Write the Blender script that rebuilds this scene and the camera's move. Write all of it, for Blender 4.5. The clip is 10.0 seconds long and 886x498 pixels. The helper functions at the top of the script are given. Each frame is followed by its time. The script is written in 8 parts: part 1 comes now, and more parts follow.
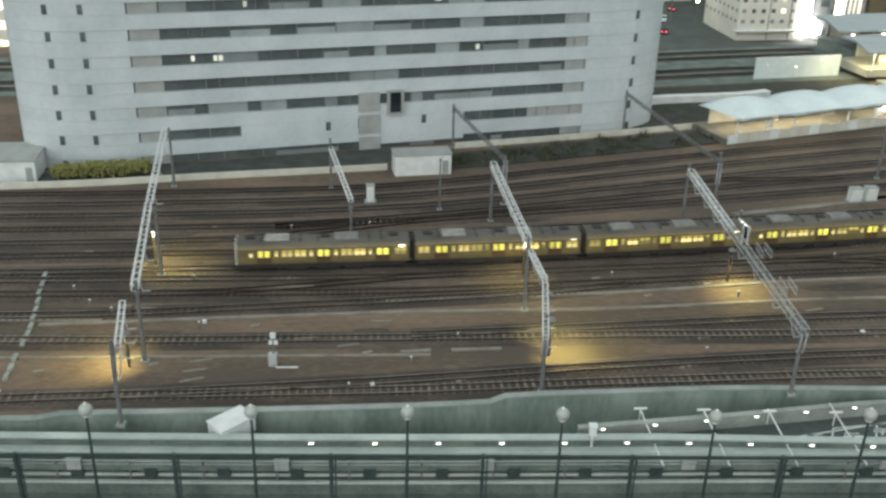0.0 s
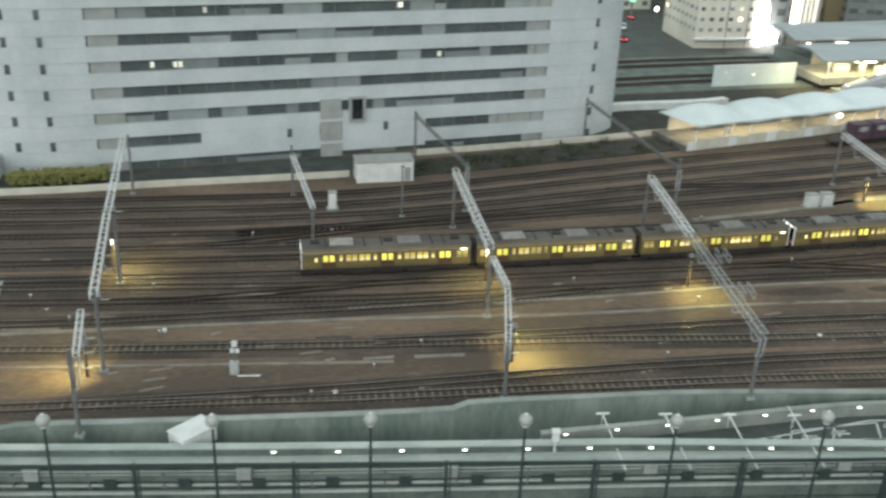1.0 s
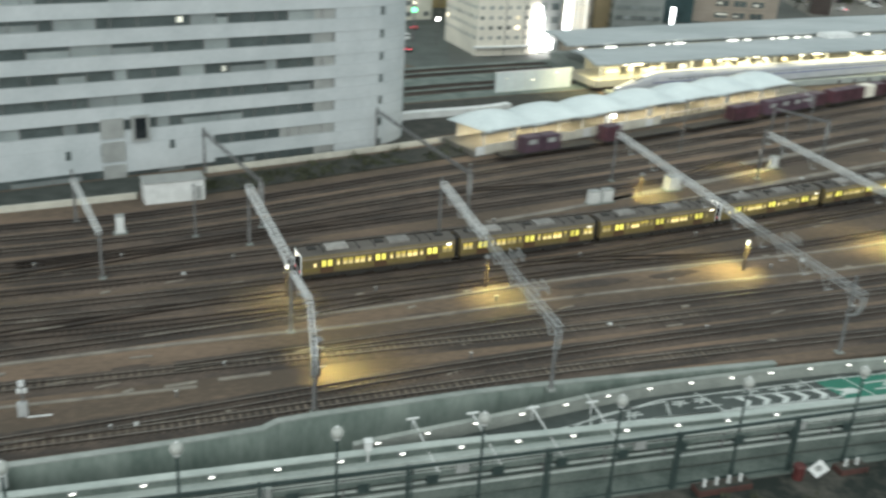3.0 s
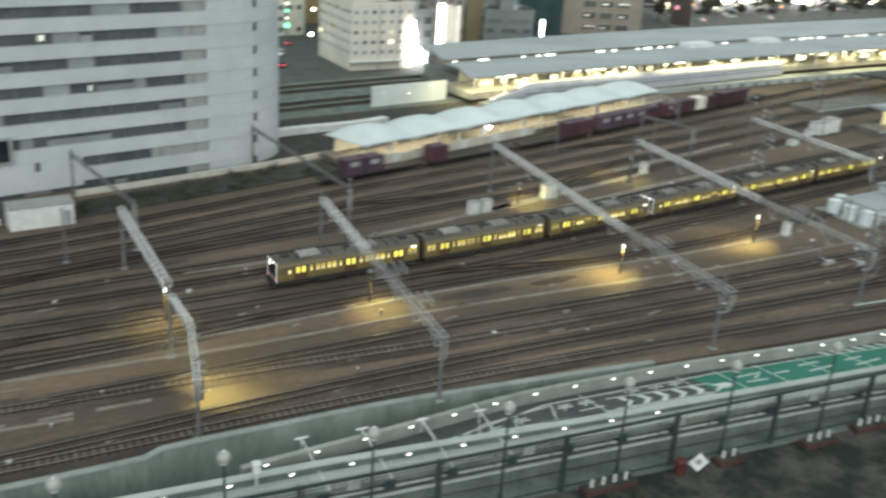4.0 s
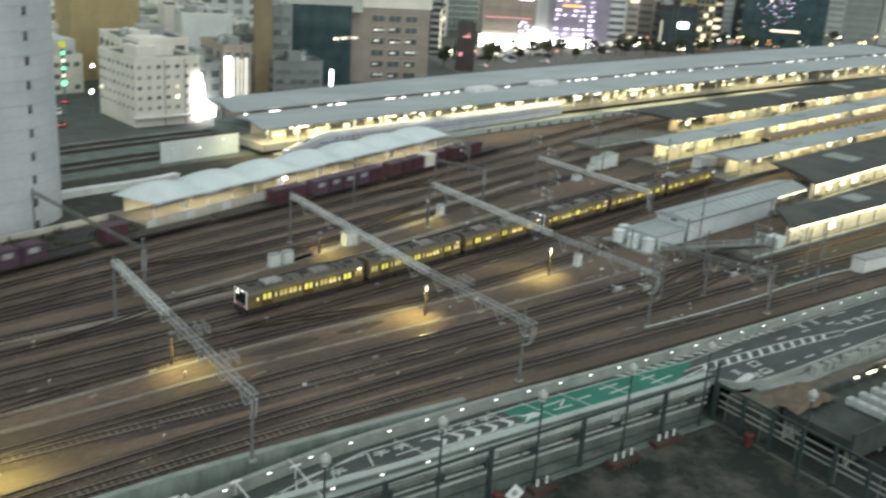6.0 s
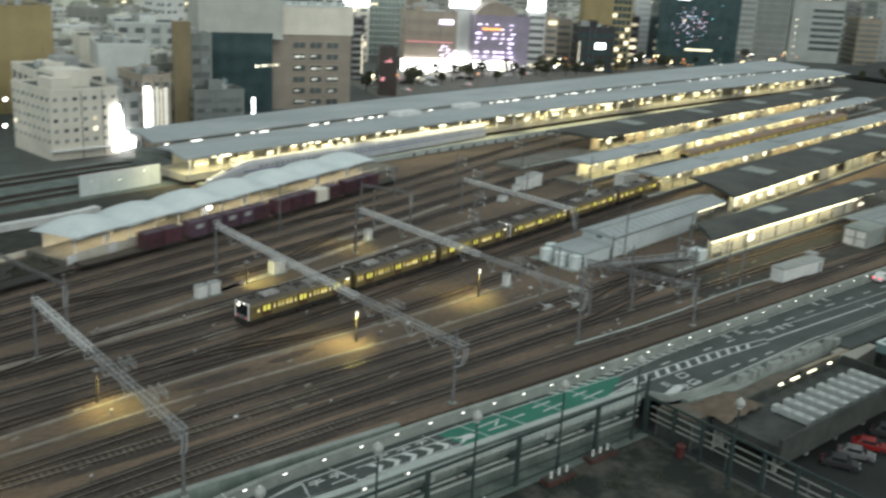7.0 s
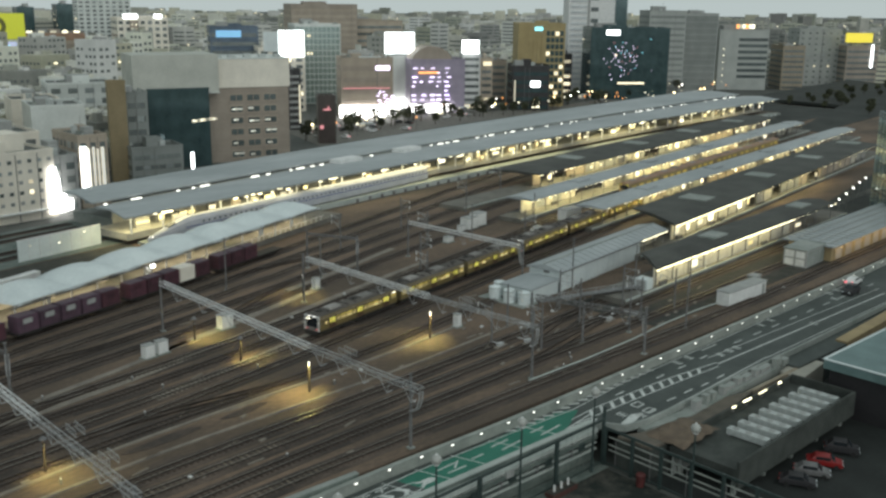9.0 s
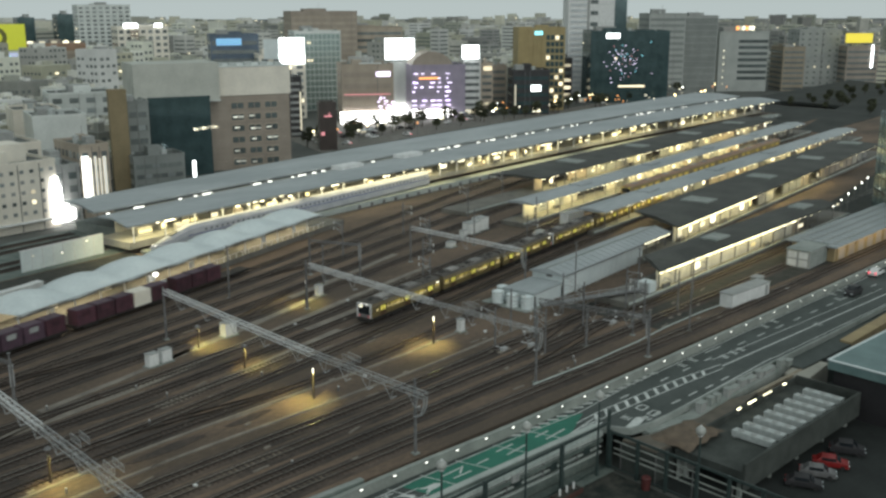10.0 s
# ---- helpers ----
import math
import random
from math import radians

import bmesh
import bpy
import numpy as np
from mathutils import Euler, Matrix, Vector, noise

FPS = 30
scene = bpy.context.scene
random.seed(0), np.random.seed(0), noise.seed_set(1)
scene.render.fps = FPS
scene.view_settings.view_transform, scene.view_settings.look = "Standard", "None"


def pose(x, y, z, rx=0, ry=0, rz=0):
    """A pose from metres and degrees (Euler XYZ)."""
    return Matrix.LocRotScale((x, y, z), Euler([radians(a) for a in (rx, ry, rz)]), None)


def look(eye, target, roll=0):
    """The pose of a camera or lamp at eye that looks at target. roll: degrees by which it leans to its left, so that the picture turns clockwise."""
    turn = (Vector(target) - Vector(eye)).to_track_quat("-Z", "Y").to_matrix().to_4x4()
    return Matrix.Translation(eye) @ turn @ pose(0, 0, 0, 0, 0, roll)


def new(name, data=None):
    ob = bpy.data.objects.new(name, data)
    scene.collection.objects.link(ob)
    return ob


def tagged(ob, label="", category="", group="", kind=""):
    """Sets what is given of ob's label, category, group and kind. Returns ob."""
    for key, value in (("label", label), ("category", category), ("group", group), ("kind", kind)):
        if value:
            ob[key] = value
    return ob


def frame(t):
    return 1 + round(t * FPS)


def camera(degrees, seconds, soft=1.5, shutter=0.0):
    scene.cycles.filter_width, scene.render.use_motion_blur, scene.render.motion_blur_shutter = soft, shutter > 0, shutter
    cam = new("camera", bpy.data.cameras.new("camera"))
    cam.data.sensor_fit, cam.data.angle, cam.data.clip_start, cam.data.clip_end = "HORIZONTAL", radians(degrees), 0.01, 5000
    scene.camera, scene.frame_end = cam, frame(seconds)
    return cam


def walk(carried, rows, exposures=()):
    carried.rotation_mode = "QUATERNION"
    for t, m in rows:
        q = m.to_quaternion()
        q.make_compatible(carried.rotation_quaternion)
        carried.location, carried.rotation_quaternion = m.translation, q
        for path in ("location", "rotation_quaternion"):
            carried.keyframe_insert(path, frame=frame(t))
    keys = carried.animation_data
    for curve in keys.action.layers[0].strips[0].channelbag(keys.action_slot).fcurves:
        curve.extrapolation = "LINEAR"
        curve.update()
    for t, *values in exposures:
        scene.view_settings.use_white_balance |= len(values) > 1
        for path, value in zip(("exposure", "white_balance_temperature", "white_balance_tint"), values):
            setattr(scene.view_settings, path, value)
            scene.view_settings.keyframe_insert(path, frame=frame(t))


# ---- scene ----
H = 50.0  # camera height over the rails
cam = camera(48.39, 10.0, soft=2.6, shutter=1.0)
# seconds, yaw, pitch, roll
PATH = [
    (0.0, -0.000, -24.721, -1.346),
    (0.5, -0.690, -24.499, -1.677),
    (1.0, -2.085, -24.270, -2.021),
    (1.5, -4.346, -24.031, -2.325),
    (2.0, -7.236, -23.779, -2.607),
    (2.5, -10.723, -23.471, -2.882),
    (4.0, -21.463, -21.838, -3.652),
    (4.5, -25.147, -21.006, -3.754),
    (5.0, -28.271, -20.116, -3.794),
    (5.5, -31.081, -19.175, -3.850),
    (7.0, -38.153, -16.645, -3.045),
    (7.5, -40.305, -15.842, -2.504),
    (8.0, -41.513, -15.084, -1.877),
    (8.5, -41.956, -14.464, -1.242),
    (9.0, -41.974, -14.049, -0.587),
    (9.5, -41.989, -13.807, -0.153),
    (10.0, -41.997, -13.749, 0.111)]
walk(cam, [(t, pose(0, 0, H, 90 + p, r, y)) for t, y, p, r in PATH], exposures=[(0, 0.76), (2.5, 0.90), (4.0, 0.76), (5.5, 0.62), (7.0, 0.32), (8.0, 0.18), (9.0, 0.02), (10.0, 0.0)])

# ---- light: overcast dusk ----
world = bpy.data.worlds.new("dusk_sky")
scene.world = world
world.use_nodes = True
wn = world.node_tree.nodes
wl = world.node_tree.links
wtc = wn.new("ShaderNodeTexCoord")
wsep = wn.new("ShaderNodeSeparateXYZ")
wramp = wn.new("ShaderNodeValToRGB")
wl.new(wtc.outputs["Generated"], wsep.inputs[0])
wl.new(wsep.outputs["Z"], wramp.inputs[0])
wr = wramp.color_ramp
wr.elements[0].position, wr.elements[0].color = 0.0, (0.47, 0.54, 0.535, 1)
wr.elements[1].position, wr.elements[1].color = 1.0, (0.46, 0.53, 0.525, 1)
e = wr.elements.new(0.12)
e.color = (0.375, 0.435, 0.43, 1)
wl.new(wramp.outputs[0], wn["Background"].inputs[0])
wn["Background"].inputs[1].default_value = 1.0
sun = new("sun", bpy.data.lights.new("sun", "SUN"))
sun.data.energy, sun.data.angle, sun.data.color = 1.0, radians(70), (0.98, 1.0, 0.97)
sun.matrix_world = look((-60, -160, 90), (60, 120, 0))


# ---- materials ----
def mat(name, a, b=None, size=1.0, rough=0.8, metal=0.0, bump=0.0, fine=None, glow=0.0, vary=0.0, stretch=None, span=(0.52, 0.92), mix=0.45, detail=3.0, coarse=0.5, island=0.0):
    """A surface that drifts between the colours a and b at two scales, with fine relief."""
    m = bpy.data.materials.new(name)
    m.use_nodes = True
    n, k = m.node_tree.nodes, m.node_tree.links
    p = n["Principled BSDF"]
    p.inputs["Roughness"].default_value, p.inputs["Metallic"].default_value = rough, metal
    b = b or tuple(c * 0.75 for c in a)
    tc = n.new("ShaderNodeTexCoord")
    src = tc.outputs["Object"]
    if stretch:
        mp = n.new("ShaderNodeMapping")
        mp.inputs["Scale"].default_value = stretch
        k.new(src, mp.inputs[0])
        src = mp.outputs[0]
    n1, n2 = n.new("ShaderNodeTexNoise"), n.new("ShaderNodeTexNoise")
    n1.inputs["Scale"].default_value, n2.inputs["Scale"].default_value = 1 / size, (fine or 9.0 / size)
    n1.inputs["Detail"].default_value, n2.inputs["Detail"].default_value = 4, detail
    n2.inputs["Roughness"].default_value = coarse
    k.new(src, n1.inputs["Vector"])
    k.new(src, n2.inputs["Vector"])
    add = n.new("ShaderNodeMath")
    add.operation = "MULTIPLY_ADD"
    add.inputs[1].default_value = mix
    k.new(n2.outputs["Fac"], add.inputs[0])
    k.new(n1.outputs["Fac"], add.inputs[2])
    r = n.new("ShaderNodeValToRGB")
    r.color_ramp.elements[0].position, r.color_ramp.elements[0].color = span[0], (*a, 1)
    r.color_ramp.elements[1].position, r.color_ramp.elements[1].color = span[1], (*b, 1)
    k.new(add.outputs[0], r.inputs[0])
    col = r.outputs[0]
    if island:
        geo, hs, m1, m2 = n.new("ShaderNodeNewGeometry"), n.new("ShaderNodeHueSaturation"), n.new("ShaderNodeMapRange"), n.new("ShaderNodeMapRange")
        m1.inputs["To Min"].default_value, m1.inputs["To Max"].default_value = 1 - island, 1 + island * 0.6
        m2.inputs["To Min"].default_value, m2.inputs["To Max"].default_value = 0.2, 2.4
        frac = n.new("ShaderNodeMath")
        frac.operation = "FRACT"
        mul = n.new("ShaderNodeMath")
        mul.operation = "MULTIPLY"
        mul.inputs[1].default_value = 13.7
        k.new(geo.outputs["Random Per Island"], m1.inputs["Value"])
        k.new(geo.outputs["Random Per Island"], mul.inputs[0])
        k.new(mul.outputs[0], frac.inputs[0])
        k.new(frac.outputs[0], m2.inputs["Value"])
        k.new(m1.outputs[0], hs.inputs["Value"])
        k.new(m2.outputs[0], hs.inputs["Saturation"])
        k.new(col, hs.inputs["Color"])
        col = hs.outputs[0]
    if vary:
        info, hsv = n.new("ShaderNodeObjectInfo"), n.new("ShaderNodeHueSaturation")
        mr = n.new("ShaderNodeMapRange")
        mr.inputs["To Min"].default_value, mr.inputs["To Max"].default_value = 1 - vary, 1 + vary
        k.new(info.outputs["Random"], mr.inputs["Value"])
        k.new(mr.outputs[0], hsv.inputs["Value"])
        k.new(col, hsv.inputs["Color"])
        col = hsv.outputs[0]
    k.new(col, p.inputs["Base Color"])
    if bump:
        bp = n.new("ShaderNodeBump")
        bp.inputs["Strength"].default_value, bp.inputs["Distance"].default_value = bump, 0.05
        k.new(n2.outputs["Fac"], bp.inputs["Height"])
        k.new(bp.outputs[0], p.inputs["Normal"])
    if glow:
        k.new(col, p.inputs["Emission Color"])
        p.inputs["Emission Strength"].default_value = glow
    return m


def glowing(name, colour, strength, vary=0.0):
    m = mat(name, colour, tuple(c * 0.9 for c in colour), 0.6, 0.4, glow=strength, vary=vary)
    return m


M_BALLAST = mat("yard_gravel", (0.232, 0.158, 0.111), (0.088, 0.066, 0.049), 11.0, 0.95, bump=0.9, fine=2.2, stretch=(0.36, 1.0, 1), span=(0.60, 1.04), mix=0.80, detail=10.0, coarse=0.74)
M_BED = mat("track_ballast", (0.134, 0.099, 0.078), (0.046, 0.037, 0.032), 6.0, 0.95, bump=0.9, fine=2.6, stretch=(0.45, 1.0, 1), span=(0.64, 0.96), mix=0.75, detail=10.0, coarse=0.74)
M_RAIL = mat("worn_steel_rail", (0.10, 0.08, 0.07), (0.05, 0.04, 0.035), 3.0, 0.35, 0.7)
M_RAILS = mat("polished_steel_rail", (0.42, 0.39, 0.35), (0.20, 0.18, 0.16), 9.0, 0.32, 0.75)
M_SLEEPER = mat("concrete_sleeper", (0.215, 0.178, 0.138), (0.085, 0.066, 0.052), 2.6, 0.9, bump=0.4, vary=0.3)
M_SLEEPER_D = mat("oily_timber_sleeper", (0.095, 0.070, 0.054), (0.046, 0.035, 0.028), 2.5, 0.9, bump=0.4, vary=0.3)
M_TROUGH = mat("concrete_trough", (0.27, 0.24, 0.20), (0.16, 0.14, 0.12), 3.0, 0.9, bump=0.4)
M_CONC = mat("grey_concrete", (0.34, 0.36, 0.34), (0.20, 0.23, 0.21), 5.0, 0.85, bump=0.3)
M_WALLC = mat("stained_retaining_concrete", (0.265, 0.31, 0.28), (0.13, 0.17, 0.15), 4.0, 0.9, bump=0.3, stretch=(1, 1, 0.35))
M_STREETW = mat("dark_street_concrete", (0.175, 0.205, 0.185), (0.08, 0.105, 0.095), 3.0, 0.9, bump=0.3)
M_PARD = mat("weathered_parapet_concrete", (0.34, 0.36, 0.33), (0.22, 0.24, 0.22), 3.0, 0.85, bump=0.3)
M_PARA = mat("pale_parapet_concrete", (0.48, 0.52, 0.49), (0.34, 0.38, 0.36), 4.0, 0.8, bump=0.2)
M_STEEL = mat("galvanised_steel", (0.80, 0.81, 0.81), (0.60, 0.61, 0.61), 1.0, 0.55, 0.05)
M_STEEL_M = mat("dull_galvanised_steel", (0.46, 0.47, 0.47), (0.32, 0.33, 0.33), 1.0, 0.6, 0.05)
M_STEEL_D = mat("weathered_steel", (0.23, 0.23, 0.23), (0.13, 0.13, 0.13), 1.0, 0.6, 0.3)
M_DARKPOST = mat("dark_green_paint", (0.046, 0.068, 0.065), (0.026, 0.042, 0.040), 0.5, 0.45)
M_WHITE = mat("white_tile_cladding", (0.56, 0.59, 0.605), (0.45, 0.485, 0.50), 6.0, 0.55, bump=0.1, vary=0.03)
M_WHITEP = mat("white_paint", (0.76, 0.77, 0.76), (0.60, 0.61, 0.60), 1.5, 0.6)
M_GREYW = mat("grey_wall_panel", (0.36, 0.37, 0.36), (0.28, 0.29, 0.28), 2.0, 0.7)
M_GLASS = mat("dark_window_glass", (0.13, 0.155, 0.155), (0.075, 0.092, 0.092), 6.0, 0.12, vary=0.2)
M_BLIND = mat("window_with_blind", (0.30, 0.33, 0.33), (0.22, 0.25, 0.25), 3.0, 0.3, vary=0.25)
M_ASPH = mat("asphalt", (0.080, 0.093, 0.088), (0.050, 0.061, 0.057), 5.0, 0.8, bump=0.3, fine=1.4)
M_GREEN = mat("green_road_coating", (0.035, 0.20, 0.14), (0.025, 0.15, 0.105), 3.0, 0.8, bump=0.2)
M_MARK = mat("white_road_paint", (0.68, 0.70, 0.68), (0.46, 0.49, 0.47), 0.8, 0.7)
M_LOT = mat("dark_soil_lot", (0.074, 0.069, 0.058), (0.010, 0.016, 0.013), 6.0, 0.95, bump=0.8, fine=0.9, span=(0.60, 0.82), mix=0.5, detail=7.0, coarse=0.65)
M_CITYG = mat("city_ground", (0.105, 0.11, 0.10), (0.06, 0.065, 0.06), 60.0, 0.9)
M_GRASS = mat("dark_weeds_and_gravel", (0.056, 0.054, 0.045), (0.022, 0.025, 0.022), 2.0, 0.95, bump=0.8)
# ground darkened: dimness at the view's far right put into the colour
M_FARG = mat("dark_far_ground", (0.045, 0.050, 0.045), (0.018, 0.022, 0.020), 12.0, 0.95, fine=0.5)
M_HEDGE = mat("yellow_green_hedge", (0.235, 0.225, 0.070), (0.125, 0.130, 0.045), 0.7, 0.9, bump=0.8)
M_ROOF = mat("grey_metal_roof", (0.40, 0.43, 0.44), (0.29, 0.32, 0.33), 10.0, 0.55, stretch=(0.3, 1, 1))
M_ROOFD = mat("dark_platform_roof", (0.078, 0.080, 0.071), (0.042, 0.044, 0.039), 7.0, 0.75, fine=1.2)
M_MEMB = mat("white_membrane", (0.70, 0.76, 0.76), (0.56, 0.62, 0.63), 6.0, 0.6)
M_PLAT = mat("platform_floor", (0.44, 0.42, 0.36), (0.32, 0.31, 0.27), 3.0, 0.8)
M_PLATF = mat("worn_platform_paving", (0.185, 0.178, 0.155), (0.115, 0.11, 0.098), 3.0, 0.85)
M_PLATW = mat("platform_wall", (0.62, 0.60, 0.52), (0.48, 0.46, 0.40), 2.0, 0.7)
# stainless body: yellowish reflected light is put into the olive base colour
M_CARB = mat("train_body_with_reflection", (0.200, 0.160, 0.080), (0.13, 0.10, 0.05), 1.5, 0.5, 0.2)
M_CARROOF = mat("grey_train_roof", (0.122, 0.108, 0.095), (0.062, 0.055, 0.049), 3.0, 0.8, fine=0.9, stretch=(0.4, 1, 1))
M_DOORD = mat("dark_red_door_foot", (0.10, 0.055, 0.03), (0.07, 0.038, 0.02), 1.0, 0.5)
M_FASCIA = mat("beige_cant_rail", (0.30, 0.25, 0.185), (0.22, 0.18, 0.13), 1.5, 0.5)
# orange band, its colour also holding yellowish reflected light
M_BAND = mat("orange_yellow_band", (0.205, 0.155, 0.055), (0.15, 0.11, 0.036), 1.0, 0.5)
M_UNDER = mat("dark_underframe", (0.03, 0.028, 0.026), (0.02, 0.018, 0.016), 1.0, 0.8)
M_ACU = mat("light_roof_unit", (0.30, 0.285, 0.265), (0.19, 0.18, 0.168), 1.0, 0.6, vary=0.3)
M_CABW = mat("dark_windscreen", (0.02, 0.025, 0.03), (0.015, 0.018, 0.02), 1.0, 0.08)
M_MAROON = mat("maroon_container", (0.088, 0.031, 0.044), (0.042, 0.019, 0.027), 1.2, 0.6, vary=0.3)
# crown concrete paled: aerial haze is put into its colour
M_CROWN = mat("haze_paled_crown_concrete", (0.52, 0.53, 0.48), (0.42, 0.43, 0.39), 6.0, 0.85)
M_CGLASS = mat("city_window_glass", (0.25, 0.275, 0.27), (0.15, 0.17, 0.17), 6.0, 0.15, metal=0.3, vary=0.25)
M_PURPLE = mat("purple_grey_container", (0.10, 0.055, 0.080), (0.055, 0.034, 0.050), 1.2, 0.6, vary=0.2)
M_SHINK = mat("white_train_body", (0.47, 0.48, 0.53), (0.37, 0.385, 0.43), 3.0, 0.3)
M_BLUE = mat("blue_train_stripe", (0.03, 0.06, 0.25), (0.02, 0.05, 0.2), 1.0, 0.35)
M_BRICK = mat("rust_red_planter", (0.095, 0.040, 0.031), (0.055, 0.026, 0.022), 0.8, 0.85)
M_RED = mat("red_plastic", (0.40, 0.03, 0.03), (0.28, 0.02, 0.02), 0.6, 0.5)
M_DULLRED = mat("faded_red_plastic", (0.105, 0.024, 0.022), (0.065, 0.016, 0.015), 0.6, 0.6)
M_JOINT = mat("tile_joint", (0.46, 0.49, 0.50), (0.40, 0.43, 0.44), 2.0, 0.7)
M_REDCAR = mat("red_car_paint", (0.27, 0.02, 0.02), (0.21, 0.015, 0.015), 1.0, 0.3)
M_TYRE = mat("black_rubber", (0.015, 0.015, 0.015), (0.02, 0.02, 0.02), 0.5, 0.9)
M_TARP = mat("brown_canvas", (0.16, 0.12, 0.085), (0.10, 0.075, 0.055), 1.5, 0.9)
M_BROWNPAVE = mat("brown_grey_paving", (0.15, 0.13, 0.105), (0.09, 0.08, 0.065), 2.0, 0.9, bump=0.3)
M_TANW = mat("tan_plaster", (0.36, 0.31, 0.235), (0.26, 0.22, 0.165), 2.5, 0.85)
M_TEAL = mat("teal_metal_roof", (0.145, 0.225, 0.225), (0.10, 0.16, 0.16), 3.0, 0.5)
M_ROOFTOP = mat("flat_roof_felt", (0.13, 0.14, 0.13), (0.08, 0.09, 0.085), 3.0, 0.9)
M_BEIGE = mat("beige_tile", (0.42, 0.36, 0.29), (0.33, 0.28, 0.225), 6.0, 0.75, vary=0.1)
# cream and brown walls lightened too, for the haze over the city
M_CREAM = mat("cream_render", (0.82, 0.77, 0.67), (0.68, 0.64, 0.56), 6.0, 0.8)
M_GOLD = mat("ochre_tile", (0.40, 0.32, 0.16), (0.31, 0.245, 0.12), 6.0, 0.7)
M_OCHB = mat("dull_ochre_brown_tile", (0.27, 0.215, 0.125), (0.20, 0.16, 0.09), 5.0, 0.75)
M_BROWNB = mat("brown_tile", (0.36, 0.31, 0.26), (0.28, 0.24, 0.20), 6.0, 0.75)
M_BROWND = mat("dark_brown_glazing", (0.085, 0.068, 0.062), (0.055, 0.044, 0.040), 5.0, 0.3)
M_GREYB = mat("grey_render", (0.66, 0.69, 0.665), (0.52, 0.55, 0.53), 8.0, 0.8, vary=0.15)
M_DGLASS = mat("dark_curtain_glass", (0.085, 0.135, 0.140), (0.050, 0.085, 0.090), 5.0, 0.1, metal=0.3)
M_NAVY = mat("navy_cladding", (0.10, 0.14, 0.19), (0.07, 0.10, 0.14), 5.0, 0.5)
M_GGLASS = mat("grey_green_curtain_glass", (0.46, 0.56, 0.53), (0.34, 0.44, 0.42), 5.0, 0.12, metal=0.6)
M_GLOBE = mat("frosted_globe", (0.42, 0.43, 0.40), (0.34, 0.35, 0.33), 0.5, 0.35)
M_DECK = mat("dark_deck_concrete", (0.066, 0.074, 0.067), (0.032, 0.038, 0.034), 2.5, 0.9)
M_DASPH = mat("very_dark_asphalt", (0.024, 0.029, 0.027), (0.012, 0.015, 0.014), 4.0, 0.9)
M_FINS = mat("dull_white_unit_casing", (0.50, 0.53, 0.52), (0.36, 0.39, 0.38), 0.6, 0.6)
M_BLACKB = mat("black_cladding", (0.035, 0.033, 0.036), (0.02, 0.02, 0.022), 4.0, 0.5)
# far city walls: base colours lightened to stand for distance haze
M_FARB = mat("haze_paled_city_render", (0.64, 0.63, 0.57), (0.44, 0.44, 0.40), 38.0, 0.85, fine=0.3, island=0.35)
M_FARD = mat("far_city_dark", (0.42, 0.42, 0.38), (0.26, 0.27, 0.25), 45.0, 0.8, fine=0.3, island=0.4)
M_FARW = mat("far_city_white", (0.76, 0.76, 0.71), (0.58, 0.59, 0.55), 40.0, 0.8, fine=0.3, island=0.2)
# both claddings darkened to carry the view's dim right side in their colour
M_PALEB = mat("dimmed_office_cladding", (0.40, 0.42, 0.40), (0.31, 0.33, 0.315), 8.0, 0.8, vary=0.1)
M_DIMB = mat("darkened_grey_cladding", (0.26, 0.28, 0.27), (0.20, 0.22, 0.21), 8.0, 0.75, vary=0.1)
M_VIOLET = mat("violet_cladding", (0.34, 0.30, 0.385), (0.25, 0.22, 0.29), 5.0, 0.5)
M_BROWNW = mat("warm_brown_eave", (0.36, 0.23, 0.16), (0.28, 0.18, 0.12), 5.0, 0.7)
M_FOLI = mat("dusk_foliage", (0.085, 0.090, 0.050), (0.04, 0.048, 0.026), 1.5, 0.9, vary=0.3)
M_TRUNK = mat("bark", (0.07, 0.055, 0.04), (0.04, 0.03, 0.025), 0.3, 0.95)

L_WARM = glowing("warm_lamp", (1.0, 0.80, 0.42), 9.0)
L_STRIP = glowing("platform_light_strip", (1.0, 0.90, 0.58), 6.0)
L_PLAT = glowing("lit_platform_panel", (1.0, 0.86, 0.46), 0.9, vary=0.6)
M_OCHREW = mat("ochre_rendered_wall", (0.40, 0.31, 0.17), (0.30, 0.23, 0.13), 3.0, 0.8)
L_DOT = glowing("small_eave_lamp", (1.0, 0.93, 0.62), 3.6, vary=0.4)
L_SOFT = glowing("soft_station_sign", (1.0, 0.93, 0.70), 1.6, vary=0.7)
L_COLUMN = glowing("warm_white_light_column", (1.0, 0.97, 0.86), 0.38)
L_YARD = glowing("yard_lamp_tube", (1.0, 0.97, 0.85), 2.6)
L_TRAIN = glowing("lit_train_window", (1.0, 0.78, 0.34), 0.145, vary=0.8)
L_DOOR = glowing("lit_train_door_window", (0.95, 0.84, 0.16), 0.29, vary=0.35)
L_TOPL = glowing("dim_tinted_top_light", (0.62, 0.47, 0.10), 0.16, vary=0.5)
L_WHITE = glowing("white_lamp", (1.0, 1.0, 0.92), 9.0)
L_PARA = glowing("parapet_lamp", (1.0, 1.0, 0.90), 3.2)
L_BOARD = glowing("lit_white_billboard", (0.95, 1.0, 1.0), 5.0)
# strong glow that takes in the bloom around bright fronts
L_SHOP = glowing("lit_front_with_glare", (1.0, 0.98, 0.95), 9.0)
L_WIN = glowing("lit_room_window", (1.0, 0.88, 0.62), 0.9, vary=0.5)
L_DIMROOM = glowing("dim_lit_room", (0.95, 0.94, 0.82), 0.17, vary=0.5)
